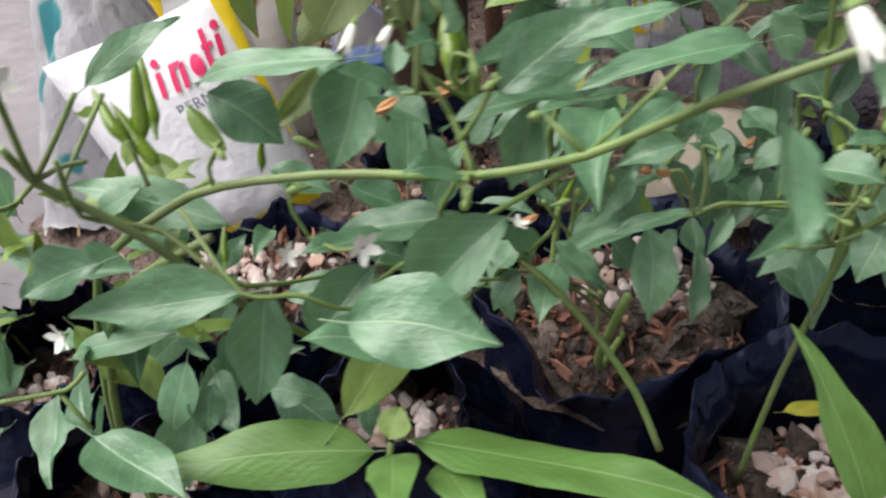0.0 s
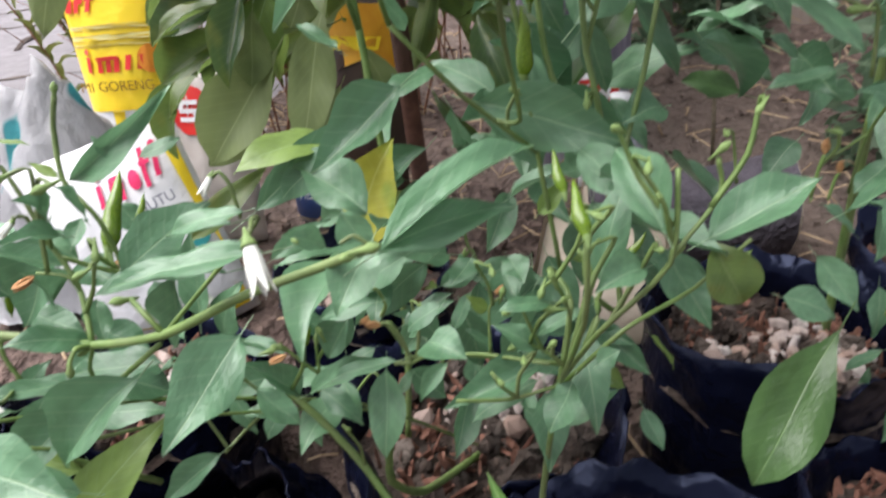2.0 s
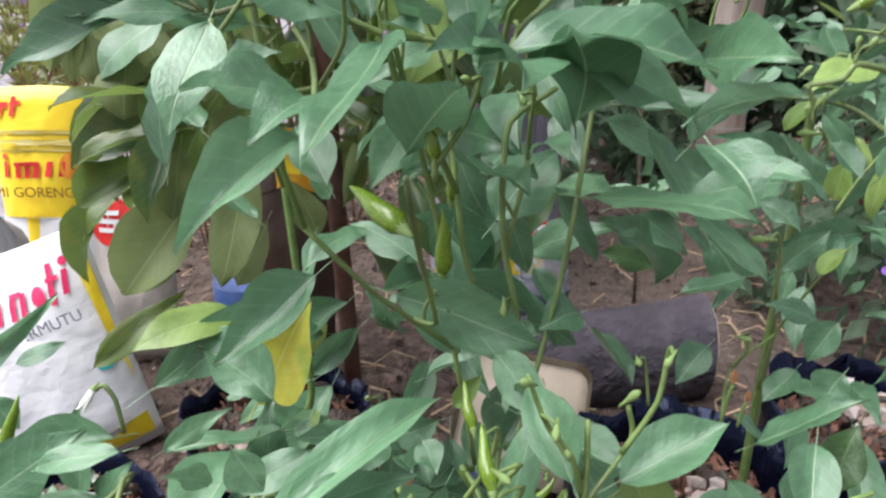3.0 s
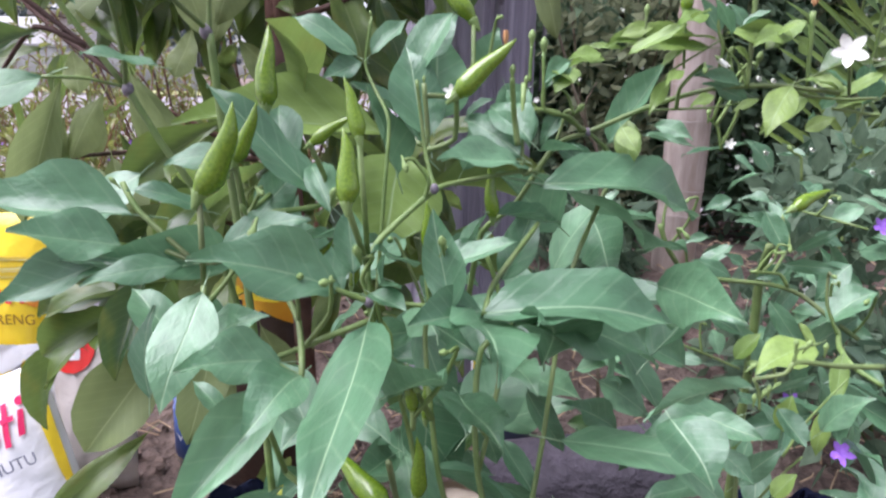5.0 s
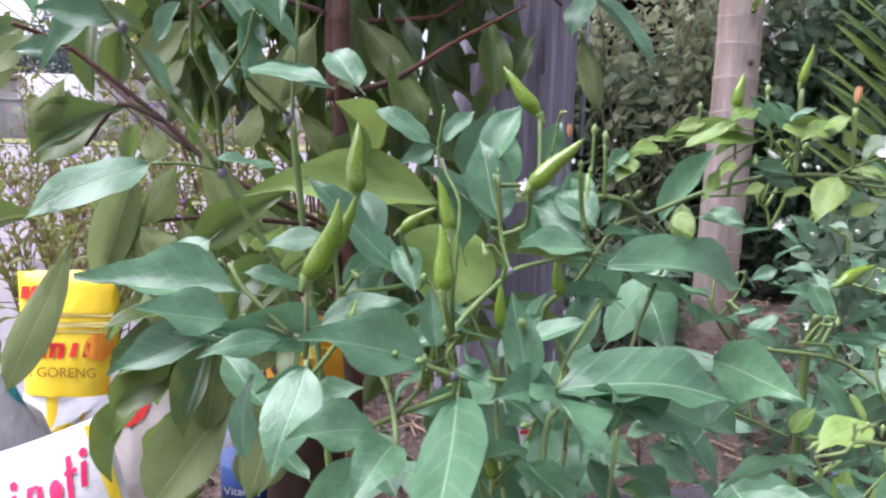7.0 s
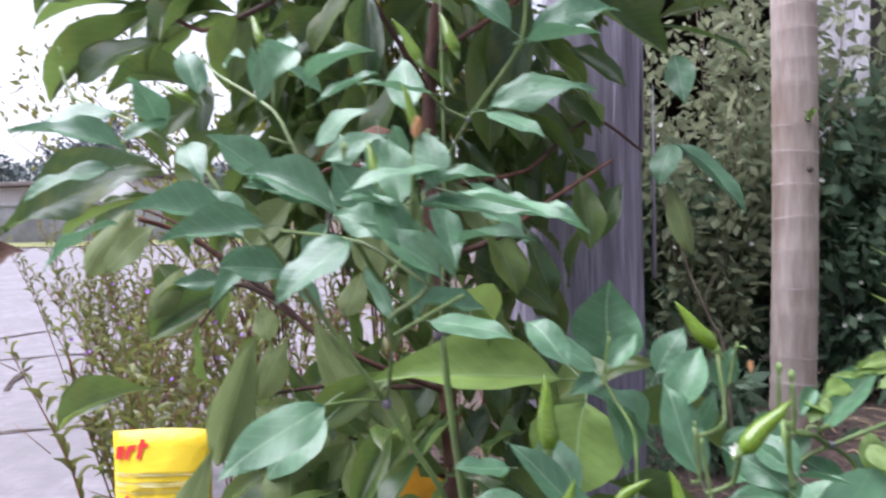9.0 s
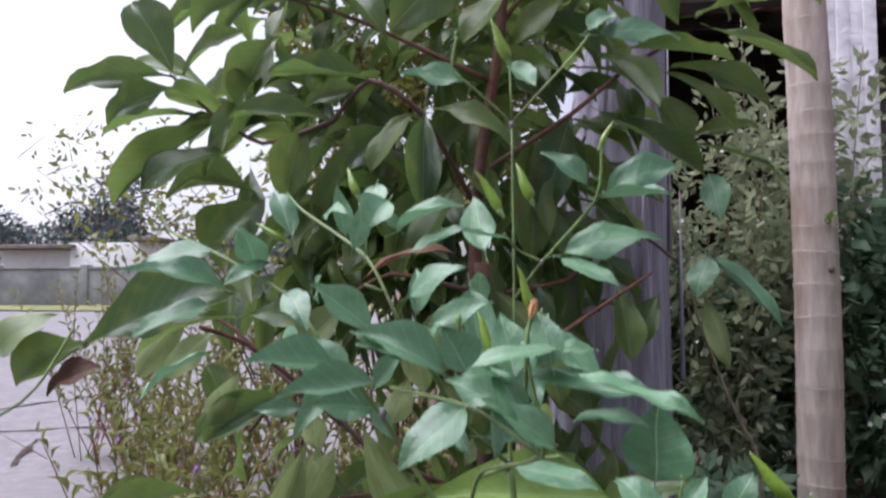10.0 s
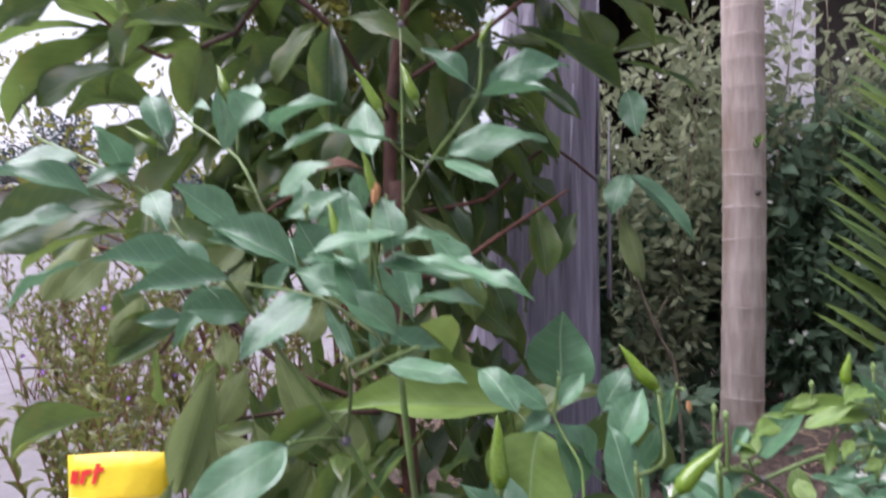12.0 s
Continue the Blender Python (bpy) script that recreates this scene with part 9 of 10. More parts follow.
leaf(shrub_tree, "u", (0.091, 0.800, 0.530), (0.097, 0.770, 0.474), 0.046, 0, 3, (0.38, -0.70, 0.26))
leaf(shrub_tree, "u", (0.153, 0.780, 0.530), (0.168, 0.760, 0.490), 0.038, 0, 8, (0.31, -0.73, 0.26))
leaf(shrub_tree, "u", (0.185, 0.800, 0.490), (0.166, 0.780, 0.439), 0.038, 0, 1, (0.18, -0.46, 0.57))
leaf(shrub_tree, "t", (0.092, 0.840, 0.533), (0.038, 0.840, 0.492), 0.039, 0, 6, (0.24, -0.44, 0.53))
leaf(shrub_tree, "u", (0.196, 0.800, 0.386), (0.166, 0.790, 0.326), 0.035, 0, 11, (0.17, -0.44, 0.66))
leaf(shrub_tree, "u", (0.213, 0.820, 0.415), (0.236, 0.810, 0.367), 0.031, 0, 4, (0.13, -0.46, 0.63))
leaf(shrub_tree, "t", (0.028, 0.840, 0.497), (-0.002, 0.840, 0.521), 0.025, 0, 9, (0.26, -0.42, 0.53))
leaf(shrub_tree, "u", (0.056, 0.820, 0.622), (0.024, 0.800, 0.507), 0.035, 0, 2, (0.29, -0.71, 0.41))
leaf(shrub_tree, "u", (0.104, 0.840, 0.631), (0.141, 0.820, 0.547), 0.028, 0, 7, (0.18, -0.66, 0.46))
leaf(shrub_tree, "t", (0.015, 0.860, 0.659), (-0.064, 0.850, 0.617), 0.026, 0, 0, (0.26, -0.53, 0.49))
leaf(shrub_tree, "u", (0.038, 0.840, 0.558), (0.052, 0.820, 0.492), 0.030, 0, 5, (0.24, -0.62, 0.52))
leaf(shrub_tree, "t", (-0.075, 0.880, 0.556), (-0.167, 0.860, 0.517), 0.026, 0, 10, (0.20, -0.33, 0.70))
leaf(shrub_tree, "c", (0.125, 0.800, 0.550), (0.076, 0.780, 0.501), 0.048, 0, 3, (0.14, -0.45, 0.67))
leaf(shrub_tree, "c", (0.363, 0.800, 0.600), (0.366, 0.790, 0.669), 0.059, 0, 8, (-0.10, -0.78, 0.34))



# gaps between the plants that stay open
OPEN = [((0.33, 0.41, 0.49), 0.045), ((0.31, 0.48, 0.455), 0.045), ((0.295, 0.54, 0.43), 0.045), ((0.17, 0.55, 0.46), 0.05), ((0.45, 0.70, 0.40), 0.05), ((0.48, 0.62, 0.44), 0.04), ((0.181, 0.55, 0.496), 0.035), ((0.073, 0.75, 0.406), 0.06), ((0.187, 0.60, 0.439), 0.04), ((0.097, 0.80, 0.331), 0.06), ((0.515, 0.80, 0.277), 0.06), ((0.477, 0.65, 0.367), 0.045), ((0.455, 0.86, 0.222), 0.06), ((0.213, 0.512, 0.513), 0.03), ((0.240, 0.516, 0.483), 0.032), ((0.41, 0.50, 0.452), 0.03), ((0.432, 0.517, 0.428), 0.032), ((0.456, 0.54, 0.429), 0.03)]
OPEN += [((0.365, 0.93, 0.44 + 0.09 * k), 0.05) for k in range(10)] + [((0.395, 0.96, 0.44 + 0.09 * k), 0.058) for k in range(10)] + [((0.415, 1.08, 0.40 + 0.09 * k), 0.07) for k in range(10)]


def fill(plant, kind, centre, size, count, lengths, ratio, seed, droop=0.5, shell=0.2):
    """Further leaves through a body round centre, pointing outwards and hanging by droop."""
    rng = random.Random(seed)
    for k in range(count):
        while True:
            q = Vector([rng.uniform(-1, 1) for _ in range(3)])
            if shell < q.length < 1:
                break
        b = Vector(centre) + Vector((q.x * size[0], q.y * size[1], q.z * size[2]))
        d = (q.normalized() * 0.6 + Vector([rng.uniform(-1, 1) for _ in range(3)]) * 0.7 + Vector((0, -0.15, -droop))).normalized()
        long = rng.uniform(*lengths)
        if any((b + d * long * 0.5 - Vector(c)).length < r for c, r in OPEN):
            continue
        leaf(plant, kind, b, b + d * long, long * ratio * rng.uniform(0.8, 1.15), rng.uniform(-35, 35), rng.randrange(12), (rng.uniform(-0.4, 0.4), rng.uniform(-0.7, 0.1) if kind == "t" else -0.6, 0.7))


def crown(plant, half, material, bodies, lengths, ratio, seed):
    """The inner leaves of a crown, joined into one part."""
    rng = random.Random(seed)
    bm = bmesh.new()
    for centre, size, count in bodies:
        for k in range(count):
            q = Vector([rng.uniform(-1, 1) for _ in range(3)])
            b = Vector(centre) + Vector((q.x * size[0], q.y * size[1], q.z * size[2])) - plant.location
            y = (q.normalized() * 0.5 + Vector([rng.uniform(-1, 1) for _ in range(3)]) * 0.7 + Vector((0, -0.1, -0.5))).normalized()
            if any((b + plant.location - Vector(c)).length < r for c, r in OPEN):
                continue
            n = Vector((rng.uniform(-0.6, 0.6), rng.uniform(-0.7, 0.1), 0.8))
            n = (n - y * n.dot(y)).normalized()
            x = y.cross(n)
            long = rng.uniform(*lengths)
            turn = Matrix((x, y, n)).transposed().to_4x4()
            blade(bm, half, rng.uniform(0.03, 0.15), rng.uniform(0.15, 0.6), 0, rng.uniform(0.4, 1), rng.uniform(0, 6), 6, 0.1, Matrix.Translation(b) @ turn @ Matrix.Diagonal((long * ratio, long, long * 0.7, 1)))
    me = bpy.data.meshes.new("inner_leaves")
    bm.to_mesh(me)
    bm.free()
    me.materials.append(material)
    me.polygons.foreach_set("use_smooth", [True] * len(me.polygons))
    ob = new("inner_leaves", me)
    ob.parent = plant
    return tagged(ob, kind="stuff")


bloom(right_plant, "star", (0.516, 0.500, 0.643), (0.511, 0.488, 0.645), 0.0125)
stem(right_plant, ((0.543, 0.545, 0.628), (0.516, 0.500, 0.643)), 0.0008, 0.0007)
leaf(low_plant, "c", (0.326, 0.521, 0.367), (0.301, 0.501, 0.378), 0.017, -10, 9, (0.0, -0.55, 0.70))
leaf(low_plant, "c", (0.344, 0.556, 0.331), (0.350, 0.536, 0.333), 0.012, 5, 11, (0.0, -0.55, 0.70))
leaf(low_plant, "c", (0.350, 0.559, 0.318), (0.376, 0.539, 0.333), 0.013, 19, 4, (0.0, -0.55, 0.70))
leaf(low_plant, "c", (0.356, 0.524, 0.364), (0.365, 0.504, 0.360), 0.014, -17, 5, (0.0, -0.55, 0.70))
leaf(low_plant, "c", (0.338, 0.519, 0.366), (0.330, 0.499, 0.361), 0.015, -4, 5, (0.0, -0.55, 0.70))
leaf(low_plant, "c", (0.339, 0.540, 0.348), (0.329, 0.520, 0.361), 0.016, 6, 7, (0.0, -0.55, 0.70))
leaf(low_plant, "c", (0.370, 0.537, 0.341), (0.360, 0.517, 0.342), 0.017, -18, 10, (0.0, -0.55, 0.70))
leaf(low_plant, "c", (0.361, 0.527, 0.331), (0.324, 0.507, 0.332), 0.013, 17, 0, (0.0, -0.55, 0.70))
leaf(low_plant, "c", (0.351, 0.557, 0.339), (0.360, 0.537, 0.326), 0.016, 16, 2, (0.0, -0.55, 0.70))

# low leaves before the foot of the post
leaf(shrub_tree, "t", (0.281, 1.096, 0.532), (0.278, 1.064, 0.460), 0.026, 21, 8, (-0.19, -0.55, 0.70))
leaf(shrub_tree, "t", (0.322, 1.022, 0.533), (0.375, 1.016, 0.476), 0.029, 18, 3, (0.25, -0.55, 0.70))
leaf(shrub_tree, "t", (0.348, 1.139, 0.568), (0.383, 1.121, 0.498), 0.029, -9, 8, (-0.00, -0.55, 0.70))
leaf(shrub_tree, "t", (0.275, 1.064, 0.494), (0.223, 1.059, 0.417), 0.035, 29, 0, (-0.03, -0.55, 0.70))
leaf(shrub_tree, "t", (0.328, 1.078, 0.596), (0.295, 1.043, 0.541), 0.024, -15, 1, (0.17, -0.55, 0.70))
leaf(shrub_tree, "t", (0.286, 1.127, 0.473), (0.325, 1.104, 0.390), 0.034, 16, 1, (-0.23, -0.55, 0.70))
leaf(shrub_tree, "t", (0.317, 1.044, 0.521), (0.380, 1.028, 0.450), 0.036, -7, 7, (0.00, -0.55, 0.70))
leaf(shrub_tree, "t", (0.300, 1.052, 0.577), (0.337, 1.023, 0.519), 0.025, 1, 0, (-0.01, -0.55, 0.70))
leaf(shrub_tree, "t", (0.326, 1.047, 0.534), (0.342, 1.022, 0.451), 0.031, -19, 10, (-0.20, -0.55, 0.70))
leaf(shrub_tree, "t", (0.302, 1.062, 0.499), (0.314, 1.058, 0.425), 0.028, -26, 2, (0.17, -0.55, 0.70))
leaf(shrub_tree, "t", (0.307, 1.101, 0.532), (0.369, 1.085, 0.456), 0.037, -20, 11, (0.05, -0.55, 0.70))
leaf(shrub_tree, "t", (0.366, 1.065, 0.573), (0.326, 1.059, 0.486), 0.035, -26, 7, (0.18, -0.55, 0.70))
leaf(shrub_tree, "t", (0.357, 1.120, 0.563), (0.307, 1.108, 0.512), 0.027, -4, 3, (-0.20, -0.55, 0.70))
leaf(shrub_tree, "t", (0.270, 1.128, 0.589), (0.336, 1.109, 0.530), 0.034, -14, 2, (0.28, -0.55, 0.70))
leaf(shrub_tree, "t", (0.322, 1.023, 0.543), (0.277, 0.991, 0.460), 0.035, 26, 5, (0.06, -0.55, 0.70))
leaf(shrub_tree, "t", (0.314, 1.122, 0.545), (0.287, 1.111, 0.466), 0.031, 19, 11, (-0.29, -0.55, 0.70))
leaf(shrub_tree, "t", (0.339, 1.023, 0.506), (0.353, 0.989, 0.419), 0.032, 7, 6, (-0.15, -0.55, 0.70))
leaf(shrub_tree, "t", (0.311, 1.129, 0.474), (0.272, 1.125, 0.421), 0.025, -29, 10, (-0.03, -0.55, 0.70))
leaf(shrub_tree, "t", (0.278, 1.099, 0.500), (0.229, 1.086, 0.434), 0.031, 1, 3, (0.07, -0.55, 0.70))
leaf(shrub_tree, "t", (0.283, 1.044, 0.516), (0.320, 1.020, 0.432), 0.034, 2, 11, (0.16, -0.55, 0.70))
leaf(shrub_tree, "t", (0.307, 1.076, 0.654), (0.245, 1.069, 0.588), 0.034, 15, 3, (-0.15, -0.55, 0.70))
leaf(shrub_tree, "t", (0.295, 1.025, 0.610), (0.281, 0.989, 0.536), 0.028, -12, 8, (0.18, -0.55, 0.70))
leaf(shrub_tree, "t", (0.320, 1.085, 0.555), (0.262, 1.072, 0.494), 0.032, 3, 4, (-0.13, -0.55, 0.70))
leaf(shrub_tree, "t", (0.334, 1.043, 0.533), (0.349, 1.035, 0.458), 0.028, -26, 5, (0.09, -0.55, 0.70))
leaf(shrub_tree, "t", (0.312, 1.098, 0.500), (0.332, 1.059, 0.408), 0.035, 2, 9, (0.27, -0.55, 0.70))
leaf(shrub_tree, "t", (0.342, 1.077, 0.534), (0.344, 1.074, 0.437), 0.035, -29, 0, (0.10, -0.55, 0.70))

leaf(shrub_tree, "u", (0.236, 1.143, 0.471), (0.186, 1.126, 0.403), 0.030, 3, 5, (-0.22, -0.55, 0.70))
leaf(shrub_tree, "t", (0.106, 1.035, 0.573), (0.102, 1.032, 0.508), 0.023, 15, 7, (-0.05, -0.55, 0.70))
leaf(shrub_tree, "t", (0.162, 1.057, 0.526), (0.105, 1.033, 0.455), 0.033, 12, 2, (0.07, -0.55, 0.70))
leaf(shrub_tree, "t", (0.247, 1.122, 0.566), (0.230, 1.096, 0.482), 0.030, -10, 9, (-0.25, -0.55, 0.70))
leaf(shrub_tree, "t", (0.149, 1.094, 0.519), (0.142, 1.087, 0.431), 0.031, -19, 8, (-0.11, -0.55, 0.70))
leaf(shrub_tree, "u", (0.224, 1.018, 0.609), (0.187, 1.007, 0.557), 0.023, 6, 4, (0.19, -0.55, 0.70))
leaf(shrub_tree, "t", (0.130, 1.046, 0.581), (0.103, 1.024, 0.492), 0.033, -14, 2, (-0.24, -0.55, 0.70))
leaf(shrub_tree, "t", (0.207, 1.133, 0.511), (0.175, 1.096, 0.434), 0.030, 7, 1, (0.27, -0.55, 0.70))
leaf(shrub_tree, "t", (0.106, 1.009, 0.506), (0.098, 0.977, 0.442), 0.023, 13, 0, (0.28, -0.55, 0.70))
leaf(shrub_tree, "t", (0.215, 1.086, 0.487), (0.276, 1.072, 0.421), 0.033, 20, 6, (-0.01, -0.55, 0.70))
leaf(shrub_tree, "u", (0.064, 1.088, 0.589), (0.094, 1.076, 0.514), 0.029, -25, 1, (0.03, -0.55, 0.70))
leaf(shrub_tree, "t", (0.185, 1.089, 0.525), (0.159, 1.082, 0.463), 0.024, -30, 7, (0.16, -0.55, 0.70))
leaf(shrub_tree, "t", (0.194, 1.026, 0.578), (0.211, 1.023, 0.485), 0.033, 23, 10, (0.15, -0.55, 0.70))
leaf(shrub_tree, "t", (0.170, 1.048, 0.572), (0.215, 1.046, 0.499), 0.031, -12, 1, (-0.28, -0.55, 0.70))
leaf(shrub_tree, "t", (0.075, 1.117, 0.476), (0.068, 1.091, 0.406), 0.025, -9, 8, (0.11, -0.55, 0.70))
leaf(shrub_tree, "u", (0.062, 1.153, 0.478), (0.106, 1.142, 0.388), 0.036, -9, 6, (-0.29, -0.55, 0.70))
leaf(shrub_tree, "t", (0.247, 1.064, 0.522), (0.275, 1.038, 0.464), 0.023, 17, 6, (0.27, -0.55, 0.70))
leaf(shrub_tree, "t", (0.139, 1.096, 0.585), (0.200, 1.089, 0.521), 0.032, 4, 4, (-0.14, -0.55, 0.70))
leaf(shrub_tree, "t", (0.257, 1.010, 0.606), (0.300, 1.009, 0.543), 0.028, -1, 9, (-0.05, -0.55, 0.70))
leaf(shrub_tree, "t", (0.187, 1.129, 0.559), (0.154, 1.123, 0.466), 0.035, -28, 6, (0.23, -0.55, 0.70))
leaf(shrub_tree, "u", (0.182, 1.141, 0.502), (0.187, 1.126, 0.412), 0.032, 27, 4, (0.29, -0.55, 0.70))
leaf(shrub_tree, "t", (0.083, 1.099, 0.570), (0.132, 1.068, 0.517), 0.026, -30, 0, (-0.14, -0.55, 0.70))
leaf(shrub_tree, "t", (0.221, 1.157, 0.578), (0.234, 1.125, 0.514), 0.023, -13, 3, (-0.08, -0.55, 0.70))
leaf(shrub_tree, "t", (0.101, 1.014, 0.524), (0.129, 0.987, 0.451), 0.028, -12, 1, (0.07, -0.55, 0.70))
leaf(shrub_tree, "t", (0.203, 1.007, 0.557), (0.153, 0.968, 0.481), 0.033, -22, 9, (0.11, -0.55, 0.70))
leaf(shrub_tree, "u", (0.239, 1.143, 0.573), (0.210, 1.141, 0.484), 0.033, -28, 9, (0.16, -0.55, 0.70))

# crown behind the nearer leaves
crown(shrub_tree, lanceolate, M_TREE, [((0.17, 1.10, 0.99), (0.20, 0.09, 0.22), 250), ((-0.02, 1.10, 0.92), (0.12, 0.08, 0.16), 40), ((0.16, 1.10, 0.60), (0.16, 0.08, 0.20), 45), ((0.25, 1.12, 1.25), (0.22, 0.10, 0.12), 40), ((0.12, 1.14, 0.76), (0.16, 0.08, 0.12), 45), ((0.06, 1.14, 1.22), (0.20, 0.10, 0.12), 50)], (0.08, 0.13), 0.29, 45)
fill(shrub_tree, "t", (0.10, 1.05, 0.98), (0.30, 0.08, 0.26), 75, (0.08, 0.13), 0.30, 41)
fill(shrub_tree, "t", (0.22, 1.02, 0.56), (0.16, 0.07, 0.18), 20, (0.08, 0.13), 0.30, 42)
fill(shrub_tree, "t", (0.02, 0.96, 0.66), (0.13, 0.08, 0.14), 8, (0.08, 0.12), 0.30, 43)
fill(shrub_tree, "t", (0.18, 0.86, 0.40), (0.16, 0.06, 0.14), 24, (0.08, 0.12), 0.32, 44)
fill(shrub_tree, "t", (0.25, 0.80, 0.48), (0.14, 0.05, 0.13), 22, (0.08, 0.12), 0.32, 46)


# small leaves and shoots among the chili plants
fill(front_plant, "c", (0.36, 0.53, 0.50), (0.13, 0.06, 0.09), 46, (0.03, 0.065), 0.42, 51, 0.2)
fill(front_plant, "c", (0.41, 0.63, 0.53), (0.085, 0.04, 0.09), 34, (0.04, 0.065), 0.44, 67, 0.2)
fill(front_plant, "c", (0.36, 0.63, 0.36), (0.10, 0.05, 0.09), 34, (0.04, 0.06), 0.42, 68, 0.2)
fill(front_plant, "c", (0.36, 0.50, 0.40), (0.11, 0.05, 0.07), 34, (0.025, 0.055), 0.42, 52, 0.3)
fill(tall_plant, "c", (0.17, 0.60, 0.74), (0.11, 0.06, 0.08), 26, (0.025, 0.055), 0.4, 53, 0.2)
fill(low_plant, "c", (0.31, 0.51, 0.31), (0.13, 0.05, 0.05), 34, (0.018, 0.042), 0.42, 54, 0.2)
fill(low_plant, "c", (0.15, 0.46, 0.31), (0.10, 0.05, 0.07), 18, (0.02, 0.048), 0.42, 55, 0.3)
fill(low_plant, "c", (0.06, 0.44, 0.30), (0.10, 0.06, 0.07), 32, (0.02, 0.045), 0.42, 65, 0.2)
fill(low_plant, "y", (0.08, 0.42, 0.35), (0.11, 0.06, 0.06), 40, (0.014, 0.03), 0.42, 66, 0.1)
fill(low_plant, "y", (0.33, 0.51, 0.36), (0.14, 0.05, 0.06), 12, (0.012, 0.026), 0.42, 56, 0.0)
fill(right_plant, "c", (0.70, 0.76, 0.46), (0.09, 0.08, 0.12), 70, (0.02, 0.045), 0.36, 57, 0.2)
fill(right_plant, "c", (0.64, 0.70, 0.56), (0.09, 0.05, 0.07), 46, (0.014, 0.03), 0.45, 58, 0.0)
fill(right_plant, "c", (0.57, 0.66, 0.43), (0.08, 0.06, 0.05), 30, (0.03, 0.055), 0.40, 69, 0.1)
fill(right_plant, "c", (0.60, 0.56, 0.33), (0.07, 0.06, 0.10), 34, (0.025, 0.055), 0.33, 59, 0.3)


def twigs(plant, centre, size, count, seed, r=0.0007):
    """Thin shoots, each with a bud, that rise from the branches inside a body."""
    rng = random.Random(seed)
    pts = [a.lerp(b, f / 5) for line in TRACE[plant.name] for a, b in zip(line, line[1:]) for f in range(5)]
    pts = [p for p in pts if all(abs(p[i] - centre[i]) < 1.2 * size[i] for i in range(3))]
    for k in range(count if pts else 0):
        b = rng.choice(pts)
        d = Vector((rng.uniform(-0.6, 0.6), rng.uniform(-0.5, 0.3), 1)).normalized() * rng.uniform(0.015, 0.035)
        top = b + d + Vector((rng.uniform(-0.008, 0.008), -0.004, 0.0))
        stem(plant, (b, b + d * 0.5 + Vector((rng.uniform(-0.004, 0.004), 0, 0)), b + d, top), r * 1.4, r, "shoot", None, 4)
        bloom(plant, "bud", top, top + Vector((rng.uniform(-0.5, 0.5), -0.4, rng.uniform(-0.6, 0.8))), rng.uniform(0.003, 0.0045))


twigs(low_plant, (0.31, 0.46, 0.36), (0.13, 0.07, 0.07), 30, 61)
twigs(front_plant, (0.38, 0.52, 0.48), (0.12, 0.05, 0.10), 22, 62)
twigs(right_plant, (0.57, 0.62, 0.48), (0.10, 0.08, 0.12), 16, 63)


# ---- the dark flowering shrub beside the pole ----
def flowering_shrub(at, size, leaves, seed, label, leaf_long=(0.022, 0.04), flowers=16, bloom_kind="star", extra=1500):
    rng = random.Random(seed)
    g = thing("shrub", label, "shrub", at)
    for k in range(9):
        a = rng.uniform(0, 6.28)
        top = Vector((size[0] * 0.8 * math.cos(a), size[1] * 0.8 * math.sin(a), size[2] * rng.uniform(0.8, 1.7)))
        stem(g, (Vector(at), Vector(at) + top * 0.5 + Vector((rng.uniform(-0.03, 0.03), 0, 0.03)), Vector(at) + top), 0.004, 0.001, "branch", M_STEM if k % 2 else M_DRYSTALK, 5)
    mid = Vector(at) + Vector((0, 0, size[2]))
    fill(g, "d", mid, size, leaves, leaf_long, 0.42, seed, 0.1, 0.5)
    bodies = []
    for k in range(26):
        q = Vector([rng.uniform(-1, 1) for _ in range(3)])
        f = rng.uniform(0.18, 0.38)
        bodies.append((Vector((q.x * size[0] * 0.85, q.y * size[1] * 0.85, size[2] * (1 + 0.95 * q.z))), (size[0] * f, size[1] * f, size[2] * f * rng.uniform(0.7, 1.6)), extra // 26))
    c = leaf_cloud("foliage", bodies, leaf_long[1], M_BUSH, seed)
    c.parent = g
    tagged(c, kind="stuff")
    for k in range(flowers):
        q = Vector((rng.uniform(-1, 1), rng.uniform(-1, -0.2), rng.uniform(-1, 1))).normalized()
        p = mid + Vector((q.x * size[0], q.y * size[1], q.z * size[2]))
        bloom(g, bloom_kind, p, p + q + Vector((0, -0.3, 0.3)), rng.uniform(0.010, 0.018))
    return g


KINDS["d"] = leaf_set("leaf", elliptic, M_BUSH, 6, (0.02, 0.1), (0.1, 0.5), segs=5)
flowering_shrub((0.98, 1.14, 0.15), (0.26, 0.20, 0.22), 220, 71, "dark green shrub with small white flowers")
flowering_shrub((1.30, 2.00, 0.22), (0.32, 0.22, 0.34), 150, 72, "dark green shrub growing behind the pole", extra=2500)
flowering_shrub((1.05, 2.05, 0.24), (0.42, 0.22, 0.36), 140, 73, "shaded leafy shrub before the shed", (0.03, 0.055), 14, extra=4200)
flowering_shrub((0.66, 1.95, 0.22), (0.28, 0.18, 0.34), 120, 74, "shaded low shrub behind the grey post", (0.028, 0.05), 14, extra=3600)
flowering_shrub((0.63, 1.60, 0.22), (0.13, 0.10, 0.09), 50, 76, "low leafy shrub at the foot of the pole", (0.02, 0.04), 6, extra=900)
flowering_shrub((1.60, 2.30, 0.22), (0.40, 0.30, 0.55), 80, 75, "tall shaded shrub against the shed", (0.03, 0.05), 8, extra=2600)


